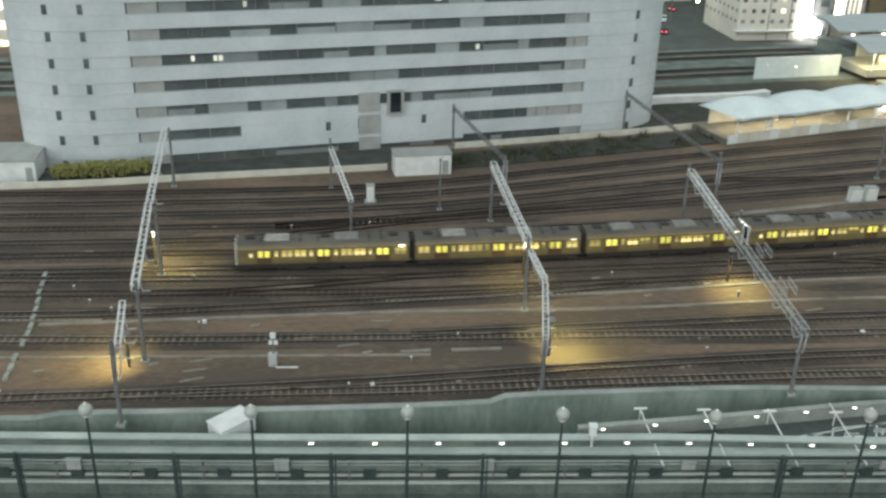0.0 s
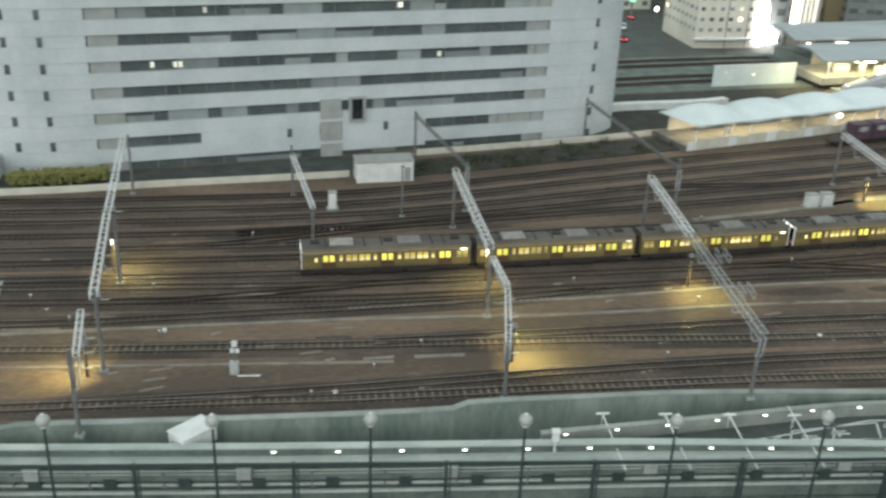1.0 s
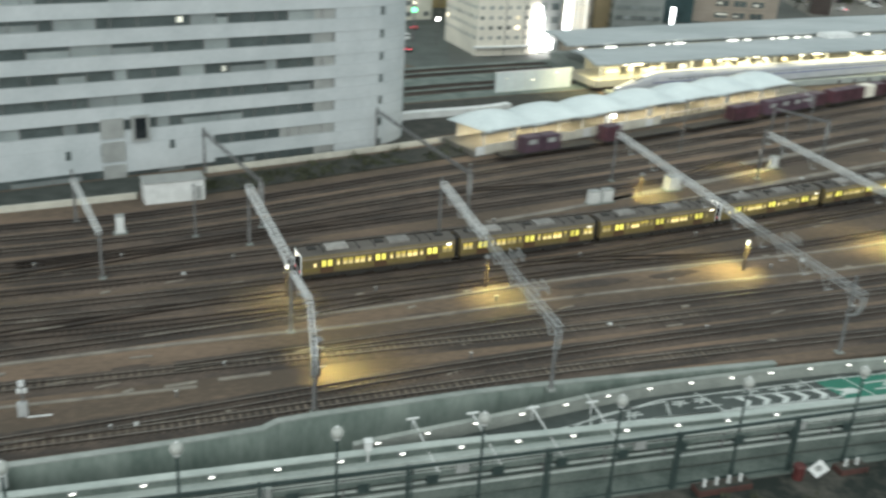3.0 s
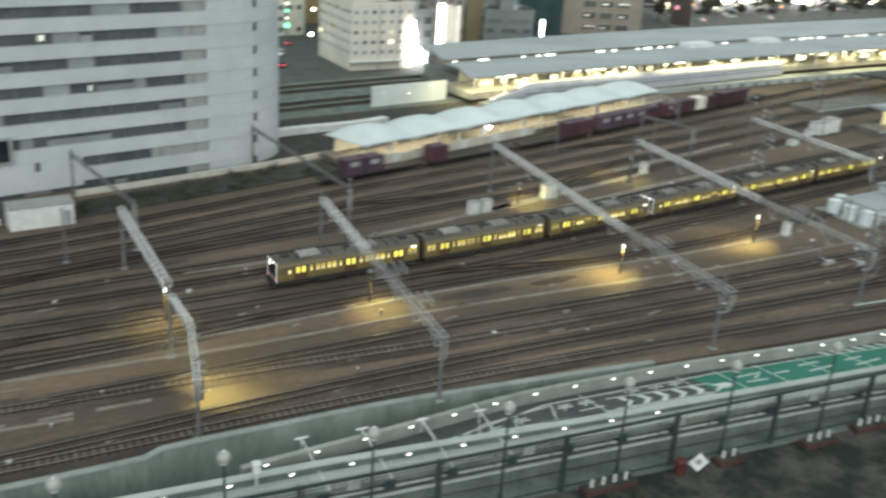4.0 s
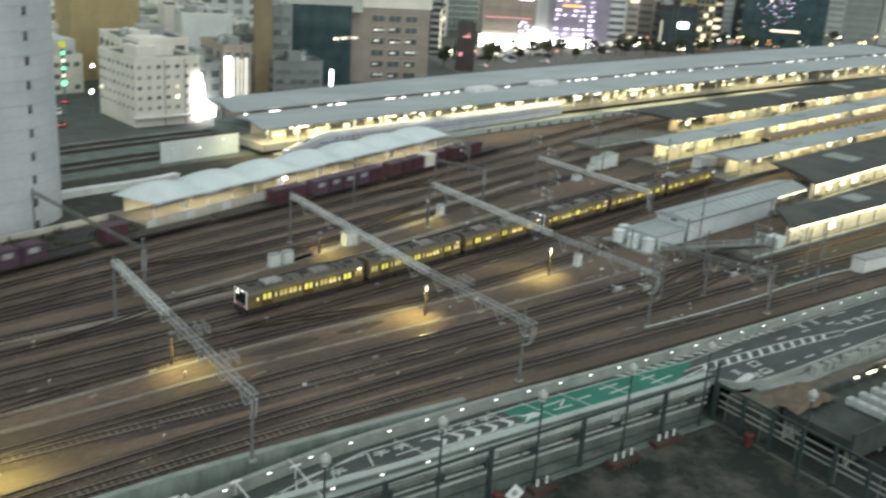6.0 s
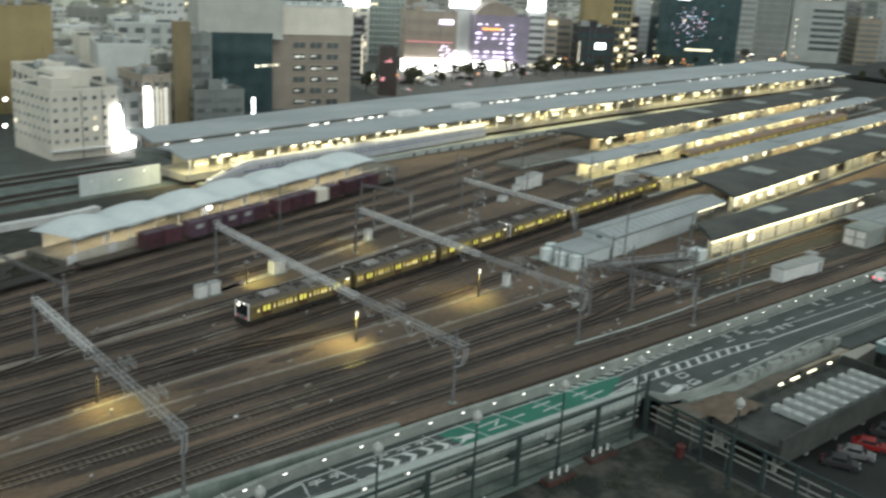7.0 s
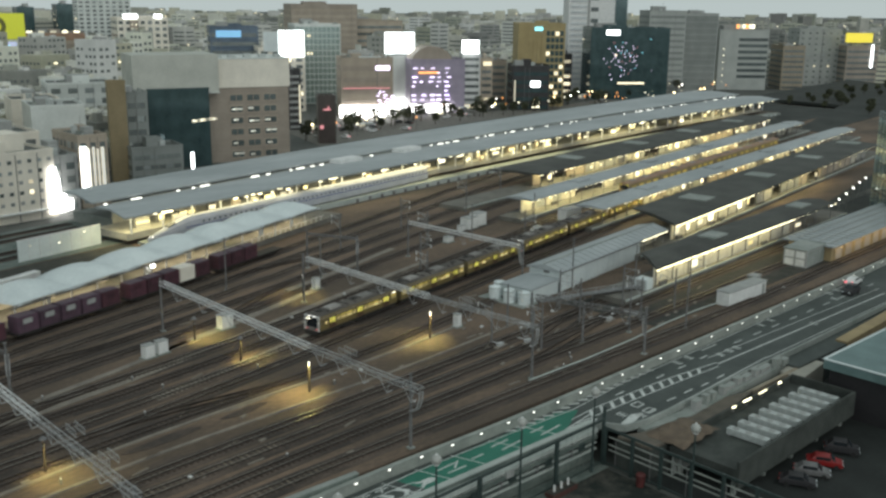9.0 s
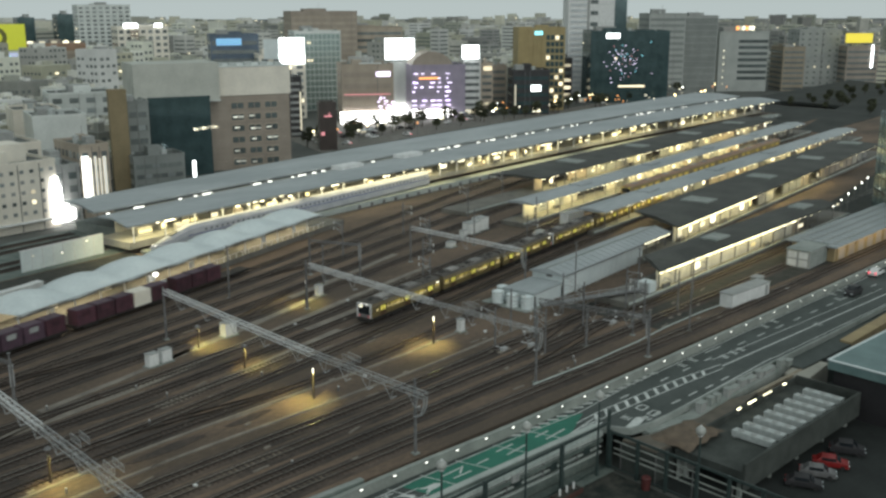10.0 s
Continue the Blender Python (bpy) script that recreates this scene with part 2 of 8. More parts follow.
L_OFFICE = glowing("lit_office_ceiling", (0.95, 0.94, 0.82), 0.36, vary=0.5)
L_YELLOW = glowing("lit_yellow_sign", (1.0, 0.82, 0.08), 0.55)
L_GREEN = glowing("lit_green_sign", (0.15, 0.9, 0.4), 2.5)
L_CYAN = glowing("lit_cyan_sign", (0.3, 0.85, 1.0), 1.5)
L_PURP = glowing("lit_lilac_window", (0.85, 0.75, 1.0), 2.2, vary=0.4)
L_ORANGE = glowing("lit_orange_sign", (1.0, 0.42, 0.12), 1.8)
L_ROSE = glowing("dim_rose_sign", (0.9, 0.35, 0.38), 0.6)
L_BLUE = glowing("blue_lit_sign", (0.25, 0.55, 0.85), 0.45)
L_LILAC = glowing("pale_lilac_sign", (0.55, 0.60, 0.85), 0.5)
L_LIME = glowing("lime_billboard", (0.55, 0.58, 0.04), 0.35)
L_TAIL = glowing("red_tail_light", (1.0, 0.07, 0.10), 2.6)
L_TAILS = glowing("dim_red_marker", (1.0, 0.16, 0.18), 0.3)
L_HEAD = glowing("white_head_light", (1.0, 0.98, 0.9), 2.0)


# ---- mesh tools ----
class Geo:
    """Collects boxes, beams, tubes and swept strips into one mesh."""

    def __init__(self):
        self.v, self.f = [], []

    def put(self, pts, faces):
        o = len(self.v)
        self.v += [tuple(p) for p in pts]
        self.f += [tuple(i + o for i in q) for q in faces]
        return self

    def box(self, x0, y0, z0, x1, y1, z1):
        p = [(x, y, z) for z in (z0, z1) for y in (y0, y1) for x in (x0, x1)]
        return self.put(p, [(0, 2, 3, 1), (4, 5, 7, 6), (0, 1, 5, 4), (2, 6, 7, 3), (0, 4, 6, 2), (1, 3, 7, 5)])

    def obox(self, cx, cy, z0, lx, ly, h, ang=0.0):
        c, s = math.cos(radians(ang)), math.sin(radians(ang))
        p = []
        for z in (z0, z0 + h):
            for y in (-ly / 2, ly / 2):
                for x in (-lx / 2, lx / 2):
                    p.append((cx + x * c - y * s, cy + x * s + y * c, z))
        return self.put(p, [(0, 2, 3, 1), (4, 5, 7, 6), (0, 1, 5, 4), (2, 6, 7, 3), (0, 4, 6, 2), (1, 3, 7, 5)])

    def beam(self, a, b, w, h=None):
        a, b = Vector(a), Vector(b)
        d = (b - a).normalized()
        s = d.cross(Vector((0, 0, 1)))
        s = s.normalized() if s.length > 1e-4 else Vector((1, 0, 0))
        u = s.cross(d).normalized()
        s, u = s * w / 2, u * (h or w) / 2
        p = [q + i * s + j * u for q in (a, b) for i, j in ((-1, -1), (1, -1), (1, 1), (-1, 1))]
        return self.put(p, [(3, 2, 1, 0), (4, 5, 6, 7), (0, 1, 5, 4), (1, 2, 6, 5), (2, 3, 7, 6), (3, 0, 4, 7)])

    def tube(self, a, b, r0, r1=None, n=8):
        a, b = Vector(a), Vector(b)
        d = (b - a).normalized()
        s = d.orthogonal().normalized()
        u = d.cross(s)
        r1 = r0 if r1 is None else r1
        p = [q + (s * math.cos(6.28319 * i / n) + u * math.sin(6.28319 * i / n)) * r for q, r in ((a, r0), (b, r1)) for i in range(n)]
        f = [(i, (i + 1) % n, n + (i + 1) % n, n + i) for i in range(n)]
        return self.put(p, f + [tuple(range(n - 1, -1, -1)), tuple(range(n, 2 * n))])

    def ball(self, c, r, n=10, m=7, sz=1.0):
        p, f = [], []
        for j in range(m + 1):
            a = math.pi * j / m
            for i in range(n):
                b = 6.28319 * i / n
                p.append((c[0] + r * math.sin(a) * math.cos(b), c[1] + r * math.sin(a) * math.sin(b), c[2] + sz * r * math.cos(a)))
        for j in range(m):
            for i in range(n):
                f.append((j * n + i, (j + 1) * n + i, (j + 1) * n + (i + 1) % n, j * n + (i + 1) % n))
        return self.put(p, f)

    def prism(self, poly, z0, z1):
        n = len(poly)
        p = [(x, y, z0) for x, y in poly] + [(x, y, z1) for x, y in poly]
        f = [(i, (i + 1) % n, n + (i + 1) % n, n + i) for i in range(n)]
        return self.put(p, f + [tuple(range(n - 1, -1, -1)), tuple(range(n, 2 * n))])

    def sweep(self, line, prof):
        """prof: closed loop of (side, up) carried along line, a list of (x, y, z); side is to the left of the way."""
        p, f, k = [], [], len(prof)
        for i, q in enumerate(line):
            a, b = line[max(i - 1, 0)], line[min(i + 1, len(line) - 1)]
            dx, dy = b[0] - a[0], b[1] - a[1]
            l = math.hypot(dx, dy)
            nx, ny = -dy / l, dx / l
            p += [(q[0] + nx * s, q[1] + ny * s, q[2] + u) for s, u in prof]
        for i in range(len(line) - 1):
            for j in range(k):
                f.append((i * k + j, i * k + (j + 1) % k, (i + 1) * k + (j + 1) % k, (i + 1) * k + j))
        f += [tuple(range(k)), tuple(range((len(line) - 1) * k + k - 1, (len(line) - 1) * k - 1, -1))]
        return self.put(p, f)

    def mesh(self, name, material, smooth=False):
        me = bpy.data.meshes.new(name)
        me.from_pydata(self.v, [], self.f)
        me.materials.append(material)
        bm = bmesh.new()
        bm.from_mesh(me)
        bmesh.ops.recalc_face_normals(bm, faces=bm.faces)
        bm.to_mesh(me)
        bm.free()
        if smooth:
            me.polygons.foreach_set("use_smooth", [True] * len(me.polygons))
        return me


def rect(w, z0, z1, off=0.0):
    return [(off - w / 2, z0), (off + w / 2, z0), (off + w / 2, z1), (off - w / 2, z1)]


def part(name, g, material, parent=None, label="", smooth=False):
    ob = new(name, g.mesh(name, material, smooth) if isinstance(g, Geo) else g)
    if parent:
        ob.parent = parent
    return tagged(ob, label)


def thing(name, label, category, m=None, group="", kind=""):
    ob = new(name)
    ob.empty_display_size = 0.5
    if m:
        ob.matrix_basis = m
    return tagged(ob, label, category, group, kind)


def piece(name, me, parent, m):
    ob = new(name, me)
    ob.parent = parent
    ob.matrix_basis = m
    return ob


def structure(name, g, material, label, category):
    return tagged(part(name, g, material), label, category, kind="structure")


def spline(pts, step=3.0):
    """A smooth line through (x, y) points, x ascending."""
    out = []
    for i in range(len(pts) - 1):
        p0, p1, p2, p3 = pts[max(i - 1, 0)], pts[i], pts[i + 1], pts[min(i + 2, len(pts) - 1)]
        n = max(1, int(abs(p2[0] - p1[0]) / step))
        m1 = (p2[1] - p0[1]) / (p2[0] - p0[0])
        m2 = (p3[1] - p1[1]) / (p3[0] - p1[0])
        h = p2[0] - p1[0]
        for j in range(n):
            t = j / n
            y = (2 * t ** 3 - 3 * t ** 2 + 1) * p1[1] + (t ** 3 - 2 * t * t + t) * h * m1 + (3 * t * t - 2 * t ** 3) * p2[1] + (t ** 3 - t * t) * h * m2
            out.append((p1[0] + h * t, y))
    return out + [tuple(pts[-1])]


def at(line, x):
    for a, b in zip(line, line[1:]):
        if a[0] <= x <= b[0]:
            return a[1] + (b[1] - a[1]) * (x - a[0]) / (b[0] - a[0])
    a, b = (line[0], line[1]) if x < line[0][0] else (line[-2], line[-1])
    return a[1] + (b[1] - a[1]) * (x - a[0]) / (b[0] - a[0])


def up(line, z):
    return [(x, y, z) for x, y in line]


rng = random.Random(7)

# ---- plan: lines of the yard ----
STREET = -6.0
LINE_EDGE = spline([(-90, 67), (-37, 71.2), (-34, 71.4), (-32, 72.1), (-24, 72.7), (-8, 73.9), (5.4, 75.3), (6.9, 76.3), (18, 77.5), (28, 78.4), (44, 78.8), (62, 79.0), (102, 80.4), (186, 84.4), (300, 92)])
LINE_TRAIN = spline([(-140, 94), (-70, 97.8), (-22, 101.9), (6, 105.3), (30, 109.0), (63, 115.0), (92, 121.8), (130, 131), (200, 148), (420, 200)])
LINE_FREIGHT = spline([(-140, 117), (-60, 122.5), (-30, 125.5), (-7, 129), (10, 134.2), (30, 141.4), (48, 147.7), (70, 154.7), (97, 164.3), (131, 177.6), (200, 203.5), (330, 243)])

# ---- ground ----
structure("ground", Geo().prism([(9000 * math.cos(a * 0.19635), 9000 * math.sin(a * 0.19635)) for a in range(32)], STREET - 3, STREET), M_CITYG,
          "dim city ground of streets and lots at dusk", "ground")
yard = [(x, y) for x, y in LINE_EDGE if x <= 290] + [(420, 130), (480, 230), (480, 300), (200, 222), (70, 196), (40, 230), (-30, 225), (-140, 190)]
structure("railway_yard", Geo().prism(yard, STREET - 0.5, 0.0), M_BALLAST, "brown gravel railway yard bed with oil-dark streaks", "railway yard")


structure("far_yard_ground", Geo().prism([(386, 214.5), (479, 232), (479, 297), (442, 290), (442, 246), (386, 238)], -0.3, 0.03), M_FARG, "dark ground beyond the ends of the platforms", "ground")


# ---- railway tracks ----
def track(line, x0, x1, sleepers=True, single=False, dz=0.0, clear=0.0, bright=False):
    pts = [(x, at(line, x)) for x in np.arange(x0, x1 + 1, 3.0)]
    t = thing("railway_track", "worn steel railway track on dark brown ballast", "railway track", group="railway tracks of the yard", kind="structure")
    part("ballast_bed", Geo().sweep(up(pts, 0), [(-1.9, -0.05), (1.9, -0.05), (1.35, 0.12 + dz), (-1.35, 0.12 + dz)]), M_BED, t)
    for s in (-0.55, 0.55):
        part("rail", Geo().sweep(up(pts, 0), rect(0.10, 0.15, 0.30, s)), M_RAIL, t)
        if bright:
            part("rail_head", Geo().sweep(up(pts, 0), rect(0.075, 0.30, 0.325, s)), M_RAILS, t)
    g, me, x, k = Geo(), None, x0 + 0.4 + clear, 0
    while x < x1 and sleepers:
        a = math.degrees(math.atan2(at(line, x + 1) - at(line, x), 1))
        if single and -46 < x < 58:
            me = me or Geo().box(-0.12, -1.0, 0.08, 0.12, 1.0, 0.19).mesh("sleeper", M_SLEEPER)
            piece("sleeper", me, t, pose(x, at(line, x), 0, 0, 0, a))
        else:
            g.obox(x, at(line, x), 0.08, 0.24, 2.0, 0.11, a)
        x += 0.75
        k += 1
    if g.v:
        tagged(part("sleepers", g, M_SLEEPER_D, t), kind="stuff")
    return t


def between(a, b, ks):
    """A line that runs between two others; ks: (x, share)."""
    out = []
    sh = spline(ks)
    for x in np.arange(ks[0][0], ks[-1][0] + 1, 6.0):
        k = at(sh, x)
        out.append((x, at(a, x) * (1 - k) + at(b, x) * k))
    return out


near_lines = [
    spline([(-140, 67.5), (-60, 71.6), (-33, 74.8), (-5, 76.8), (20, 79.4), (42, 81.4), (85, 83.6), (140, 85.6), (290, 96)]),
    spline([(-30, 75.0), (-5, 78.4), (20, 82.4), (42, 85.2), (85, 89.0), (120, 91.5), (290, 104)]),
    spline([(-140, 82.0), (-35, 84.8), (-5, 86.5), (21, 88.3), (43, 89.5), (85, 93.3), (135, 97.8), (290, 112)]),
    spline([(-2, 87.2), (21, 90.3), (43, 93.2), (85, 97.2), (140, 104), (290, 124)]),
    spline([(-140, 89), (-39, 94.6), (-5, 96.8), (23, 100.6), (46, 104.2), (84, 108.8), (140, 121), (300, 152)]),
    spline([(-140, 91.5), (-40, 98.0), (-6, 100.4), (24, 104.4), (48, 108), (90, 117.2), (130, 127), (300, 170)]),
    spline([(-140, 84), (-39, 89.9), (-16, 92.9), (1, 95.5), (12, 97.4), (24, 100.4)]),
]
for i, ln in enumerate(near_lines):
    track(ln, ln[0][0], min(ln[-1][0], 290), single=i in (0, 2), dz=-0.03 if i in (1, 3, 6) else 0.0, clear=16 if i in (1, 3) else 0, bright=i != 4)
track(LINE_TRAIN, -140, 330, bright=True)
far_lines = [
    between(LINE_TRAIN, LINE_FREIGHT, [(-140, 0.17), (0, 0.17), (60, 0.12), (200, 0.10)]),
    between(LINE_TRAIN, LINE_FREIGHT, [(-140, 0.34), (0, 0.32), (60, 0.24), (240, 0.22)]),
    between(LINE_TRAIN, LINE_FREIGHT, [(-140, 0.52), (0, 0.49), (60, 0.48), (240, 0.42)]),
    between(LINE_TRAIN, LINE_FREIGHT, [(-20, 0.50), (0, 0.55), (60, 0.60), (240, 0.58)]),
    between(LINE_TRAIN, LINE_FREIGHT, [(-140, 0.70), (0, 0.68), (60, 0.73), (240, 0.72)]),
    between(LINE_TRAIN, LINE_FREIGHT, [(-140, 0.86), (0, 0.84), (60, 0.87), (240, 0.86)]),
]
for i, ln in enumerate(far_lines):
    track(ln, ln[0][0], ln[-1][0], bright=i in (1, 4, 5))
track(LINE_FREIGHT, -140, 320)


# pale cable troughs along the tracks
def trough(line, w=0.55, label="pale concrete cable trough lying beside the tracks"):
    t = part("cable_trough", Geo().sweep(up(line, 0), rect(w, -0.05, 0.14)), M_TROUGH)
    tagged(t, label, "cable trough", "cable troughs", "structure")


trough(spline([(-40, 88.0), (-5, 92.1), (21, 94.3), (44, 97.4), (85, 100.6), (110, 104)]))
trough(spline([(-5, 94.6), (21, 98.0), (46, 102.4), (85, 106.3), (104, 109.5)]))
trough(spline([(14, 114.8), (37, 117.3), (55, 121.4), (70, 126.0), (98, 135), (125, 143)]), 1.3)
trough(spline([(-60, 80.5), (-30, 82.0), (0, 83.6)]), 0.4)
for x0, x1, y in ((-46, -34, 88.6), (2, 7, 84.6), (-3, 0, 84.0)):
    trough([(x0, y), (x1, y + 0.5)], 0.5, "short loose concrete trough cover among the tracks")


# ---- gantries ----
def lattice(g, a, b, w=0.75, h=0.75, step=1.3, r=0.11):
    a, b = Vector(a), Vector(b)
    d = b - a
    n = max(2, int(d.length / step))
    s = d.cross(Vector((0, 0, 1))).normalized() * w / 2
    u = Vector((0, 0, h))
    for q in (s, -s):
        g.beam(a + q, b + q, r * 0.8)
        g.beam(a + q + u, b + q + u, r)
    for i in range(n + 1):
        p = a + d * i / n
        g.beam(p + s, p - s, r * 0.3)
        g.beam(p + s + u, p - s + u, r * 0.62)
        g.beam(p + s, p + s + u, r * 0.4)
        g.beam(p - s, p - s + u, r * 0.4)
        if i < n:
            p2 = a + d * (i + 1) / n
            e = u if i % 2 else Vector((0, 0, 0))
            g.beam(p + s + e, p2 + s + u - e, r * 0.35)
            g.beam(p - s + e, p2 - s + u - e, r * 0.35)


def bent_bar(line, r):
    """One closed bar of square section along the points of a line."""
    pts, fc, n = [], [], len(line)
    for i, p in enumerate(line):
        d = (Vector(line[min(i + 1, n - 1)]) - Vector(line[max(i - 1, 0)])).normalized()
        u = d.cross(Vector((1, 0, 0))).normalized() * r
        s = d.cross(u).normalized() * r
        pts += [Vector(p) + u + s, Vector(p) + u - s, Vector(p) - u - s, Vector(p) - u + s]
    for i in range(n - 1):
        for k in range(4):
            fc.append((i * 4 + k, i * 4 + (k + 1) % 4, (i + 1) * 4 + (k + 1) % 4, (i + 1) * 4 + k))
    return Geo().put(pts, fc + [(3, 2, 1, 0), (n * 4 - 4, n * 4 - 3, n * 4 - 2, n * 4 - 1)])


def gantry(spans, posts, steel, cages=(), drops=0, label="white lattice steel overhead-line gantry across the tracks"):
    t = thing("overhead_line_gantry", label, "gantry", group="overhead line gantries")
    for i, (a, b, w) in enumerate(spans):
        g = Geo()
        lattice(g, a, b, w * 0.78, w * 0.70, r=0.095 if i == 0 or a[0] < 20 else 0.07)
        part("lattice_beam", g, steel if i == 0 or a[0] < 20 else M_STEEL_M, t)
    for x, y, z in posts:
        part("post", Geo().tube((x, y, -0.1), (x, y, z), 0.20, 0.15, 10), M_STEEL_D, t)
        part("footing", Geo().box(x - 0.38, y - 0.38, -0.1, x + 0.38, y + 0.38, 0.16), M_CONC, t)
        part("post_collar", Geo().tube((x, y, z - 1.3), (x, y, z - 1.05), 0.26, 0.26, 10), M_STEEL_D, t)
    # curved haunch from the free end of the last span to its post
    (hx, hy, hz), (px, py, pz) = spans[-1][1], posts[-1]
    if math.hypot(hx - px, hy - py) < 4.5 and pz > 6:
        for s in (-0.22, 0.22):
            arc = [(hx + (px - hx) * (1 - math.cos(k * 0.2618)) + s, hy + (py - hy) * (1 - math.cos(k * 0.2618)), hz + 0.1 - 3.0 * math.sin(k * 0.2618)) for k in range(7)]
            part("haunch", bent_bar(arc, 0.06), M_STEEL_M, t)
    for x, y, z in cages:
        g = Geo()
        for k in (0, 0.7):
            for s in (-0.45, 0.45):
                g.beam((x + s, y - 1.2, z + k), (x + s, y + 1.2, z + k), 0.05)
        for s in (-0.45, 0.45):
            for j in range(5):
                g.beam((x + s, y - 1.2 + 0.6 * j, z), (x + s, y - 1.2 + 0.6 * j, z + 0.7), 0.04)
        part("guard_cage", g, M_STEEL_M, t)
    for a, b, w in spans:
        a, b = Vector(a), Vector(b)
        for i in range(drops):
            p = a + (b - a) * (i + 0.5) / drops
            g = Geo()
            d = (b - a).normalized() * 0.9
            foot = p + Vector((0.3, 0, -1.8))
            g.beam(p + d, foot, 0.05)
            g.beam(p - d, foot, 0.05)
            g.tube(foot, foot + Vector((0.8, 0, 0.1)), 0.06)
            part("insulator_arm", g, M_STEEL_M, t)
    return t


gantry([((-36.8, 128.4, 7.6), (-31.9, 102.5, 7.6), 0.8), ((-31.8, 101.8, 7.6), (-27.6, 81.4, 7.6), 0.8), ((-28.0, 79, 7.4), (-26.2, 71.4, 7.4), 0.6)],
       [(-40.2 + 4.2, 127.5, 8.4), (-30.6, 100, 8.2), (-27.4, 81.4, 8.6), (-26.6, 71.0, 8.4)], M_STEEL, drops=3)
gantry([((7.3, 117.3, 7.6), (9.9, 94.0, 7.6), 0.9), ((10.0, 91.9, 7.4), (10.9, 85.4, 7.4), 0.55), ((10.8, 84.5, 7.4), (9.9, 74.3, 7.4), 0.6)],
       [(7.3, 117.6, 8.4), (9.9, 93.4, 8.6), (10.3, 77.6, 8.0)], M_STEEL, drops=3)
gantry([((32.0, 116.2, 7.6), (32.3, 98.4, 7.6), 0.9), ((32.3, 98.1, 7.6), (32.8, 75.6, 7.6), 0.9)],
       [(32.0, 117.0, 8.6), (33.6, 77.9, 7.8)], M_STEEL, [(33.6, 91.0, 8.4), (33.5, 83.0, 8.4)], drops=4)
gantry([((65.3, 136.2, 7.6), (66.0, 98.0, 7.6), 0.9), ((66.0, 98.0, 7.6), (67.4, 77.9, 7.6), 0.9)],
       [(65.3, 136.8, 8.6), (67.8, 80.2, 9.2)], M_STEEL, [(67.3, 91.5, 8.4)], drops=5)
gantry([((90.7, 134.4, 7.6), (91.9, 104.8, 7.6), 0.9), ((91.9, 104.8, 7.6), (93.8, 84.6, 7.6), 0.7)],
       [(90.7, 135.6, 8.6), (94.4, 86.0, 9.8)], M_STEEL, [(93.0, 97.5, 8.4)], drops=4)
gantry([((124.5, 147.7, 6.8), (127.1, 119.8, 6.8), 0.8)], [(124.5, 148.2, 7.8), (127.2, 119.0, 7.8)], M_STEEL, drops=3)
gantry([((108.6, 98.6, 5.8), (113.9, 82.1, 5.8), 0.8)], [(108.4, 99.2, 6.6), (111, 91, 6), (114.2, 81.9, 7.2)], M_STEEL_D, [(110.2, 94.0, 6.6)], drops=3)
for a, b, z in (((2.7, 146.7), (9.3, 123.3), 6.2), ((31.1, 157.0), (38.0, 124.1), 6.2), ((103.8, 153.7), (108.8, 144.4), 6.6)):
    gantry([((*a, z), (*b, z), 0.45)], [(*a, z + 0.8), (*b, z + 0.8)], M_STEEL_D, label="slender grey steel portal spanning the tracks")
gantry([((-14.3, 127.8, 5.8), (-9.9, 108.8, 5.8), 0.6)], [(-14.3, 127.6, 7.4), (-10.0, 109.5, 6.0)], M_STEEL, label="short white lattice bracket beam over the tracks")


# lone poles
def pole(x, y, h, label="plain grey steel pole beside the tracks", r=0.14):
    t = thing("mast", label, "mast", group="masts in the yard")
    part("shaft", Geo().tube((x, y, -0.1), (x, y, h), r, r * 0.75), M_STEEL_D, t)
    part("cap", Geo().box(x - r * 1.5, y - r * 1.5, h, x + r * 1.5, y + r * 1.5, h + 0.12), M_STEEL_D, t)
    part("foot_plate", Geo().box(x - 0.35, y - 0.35, -0.05, x + 0.35, y + 0.35, 0.16), M_CONC, t)


for x, y, h in ((0.7, 121, 7.0), (39, 127.7, 6.5), (84, 150, 9.5), (120.5, 89.5, 8.5), (133, 112, 9.0), (141, 104, 8.0), (128.6, 84.6, 8.0), (101.5, 146, 7.5), (144, 150, 8)):
    pole(x, y, h)


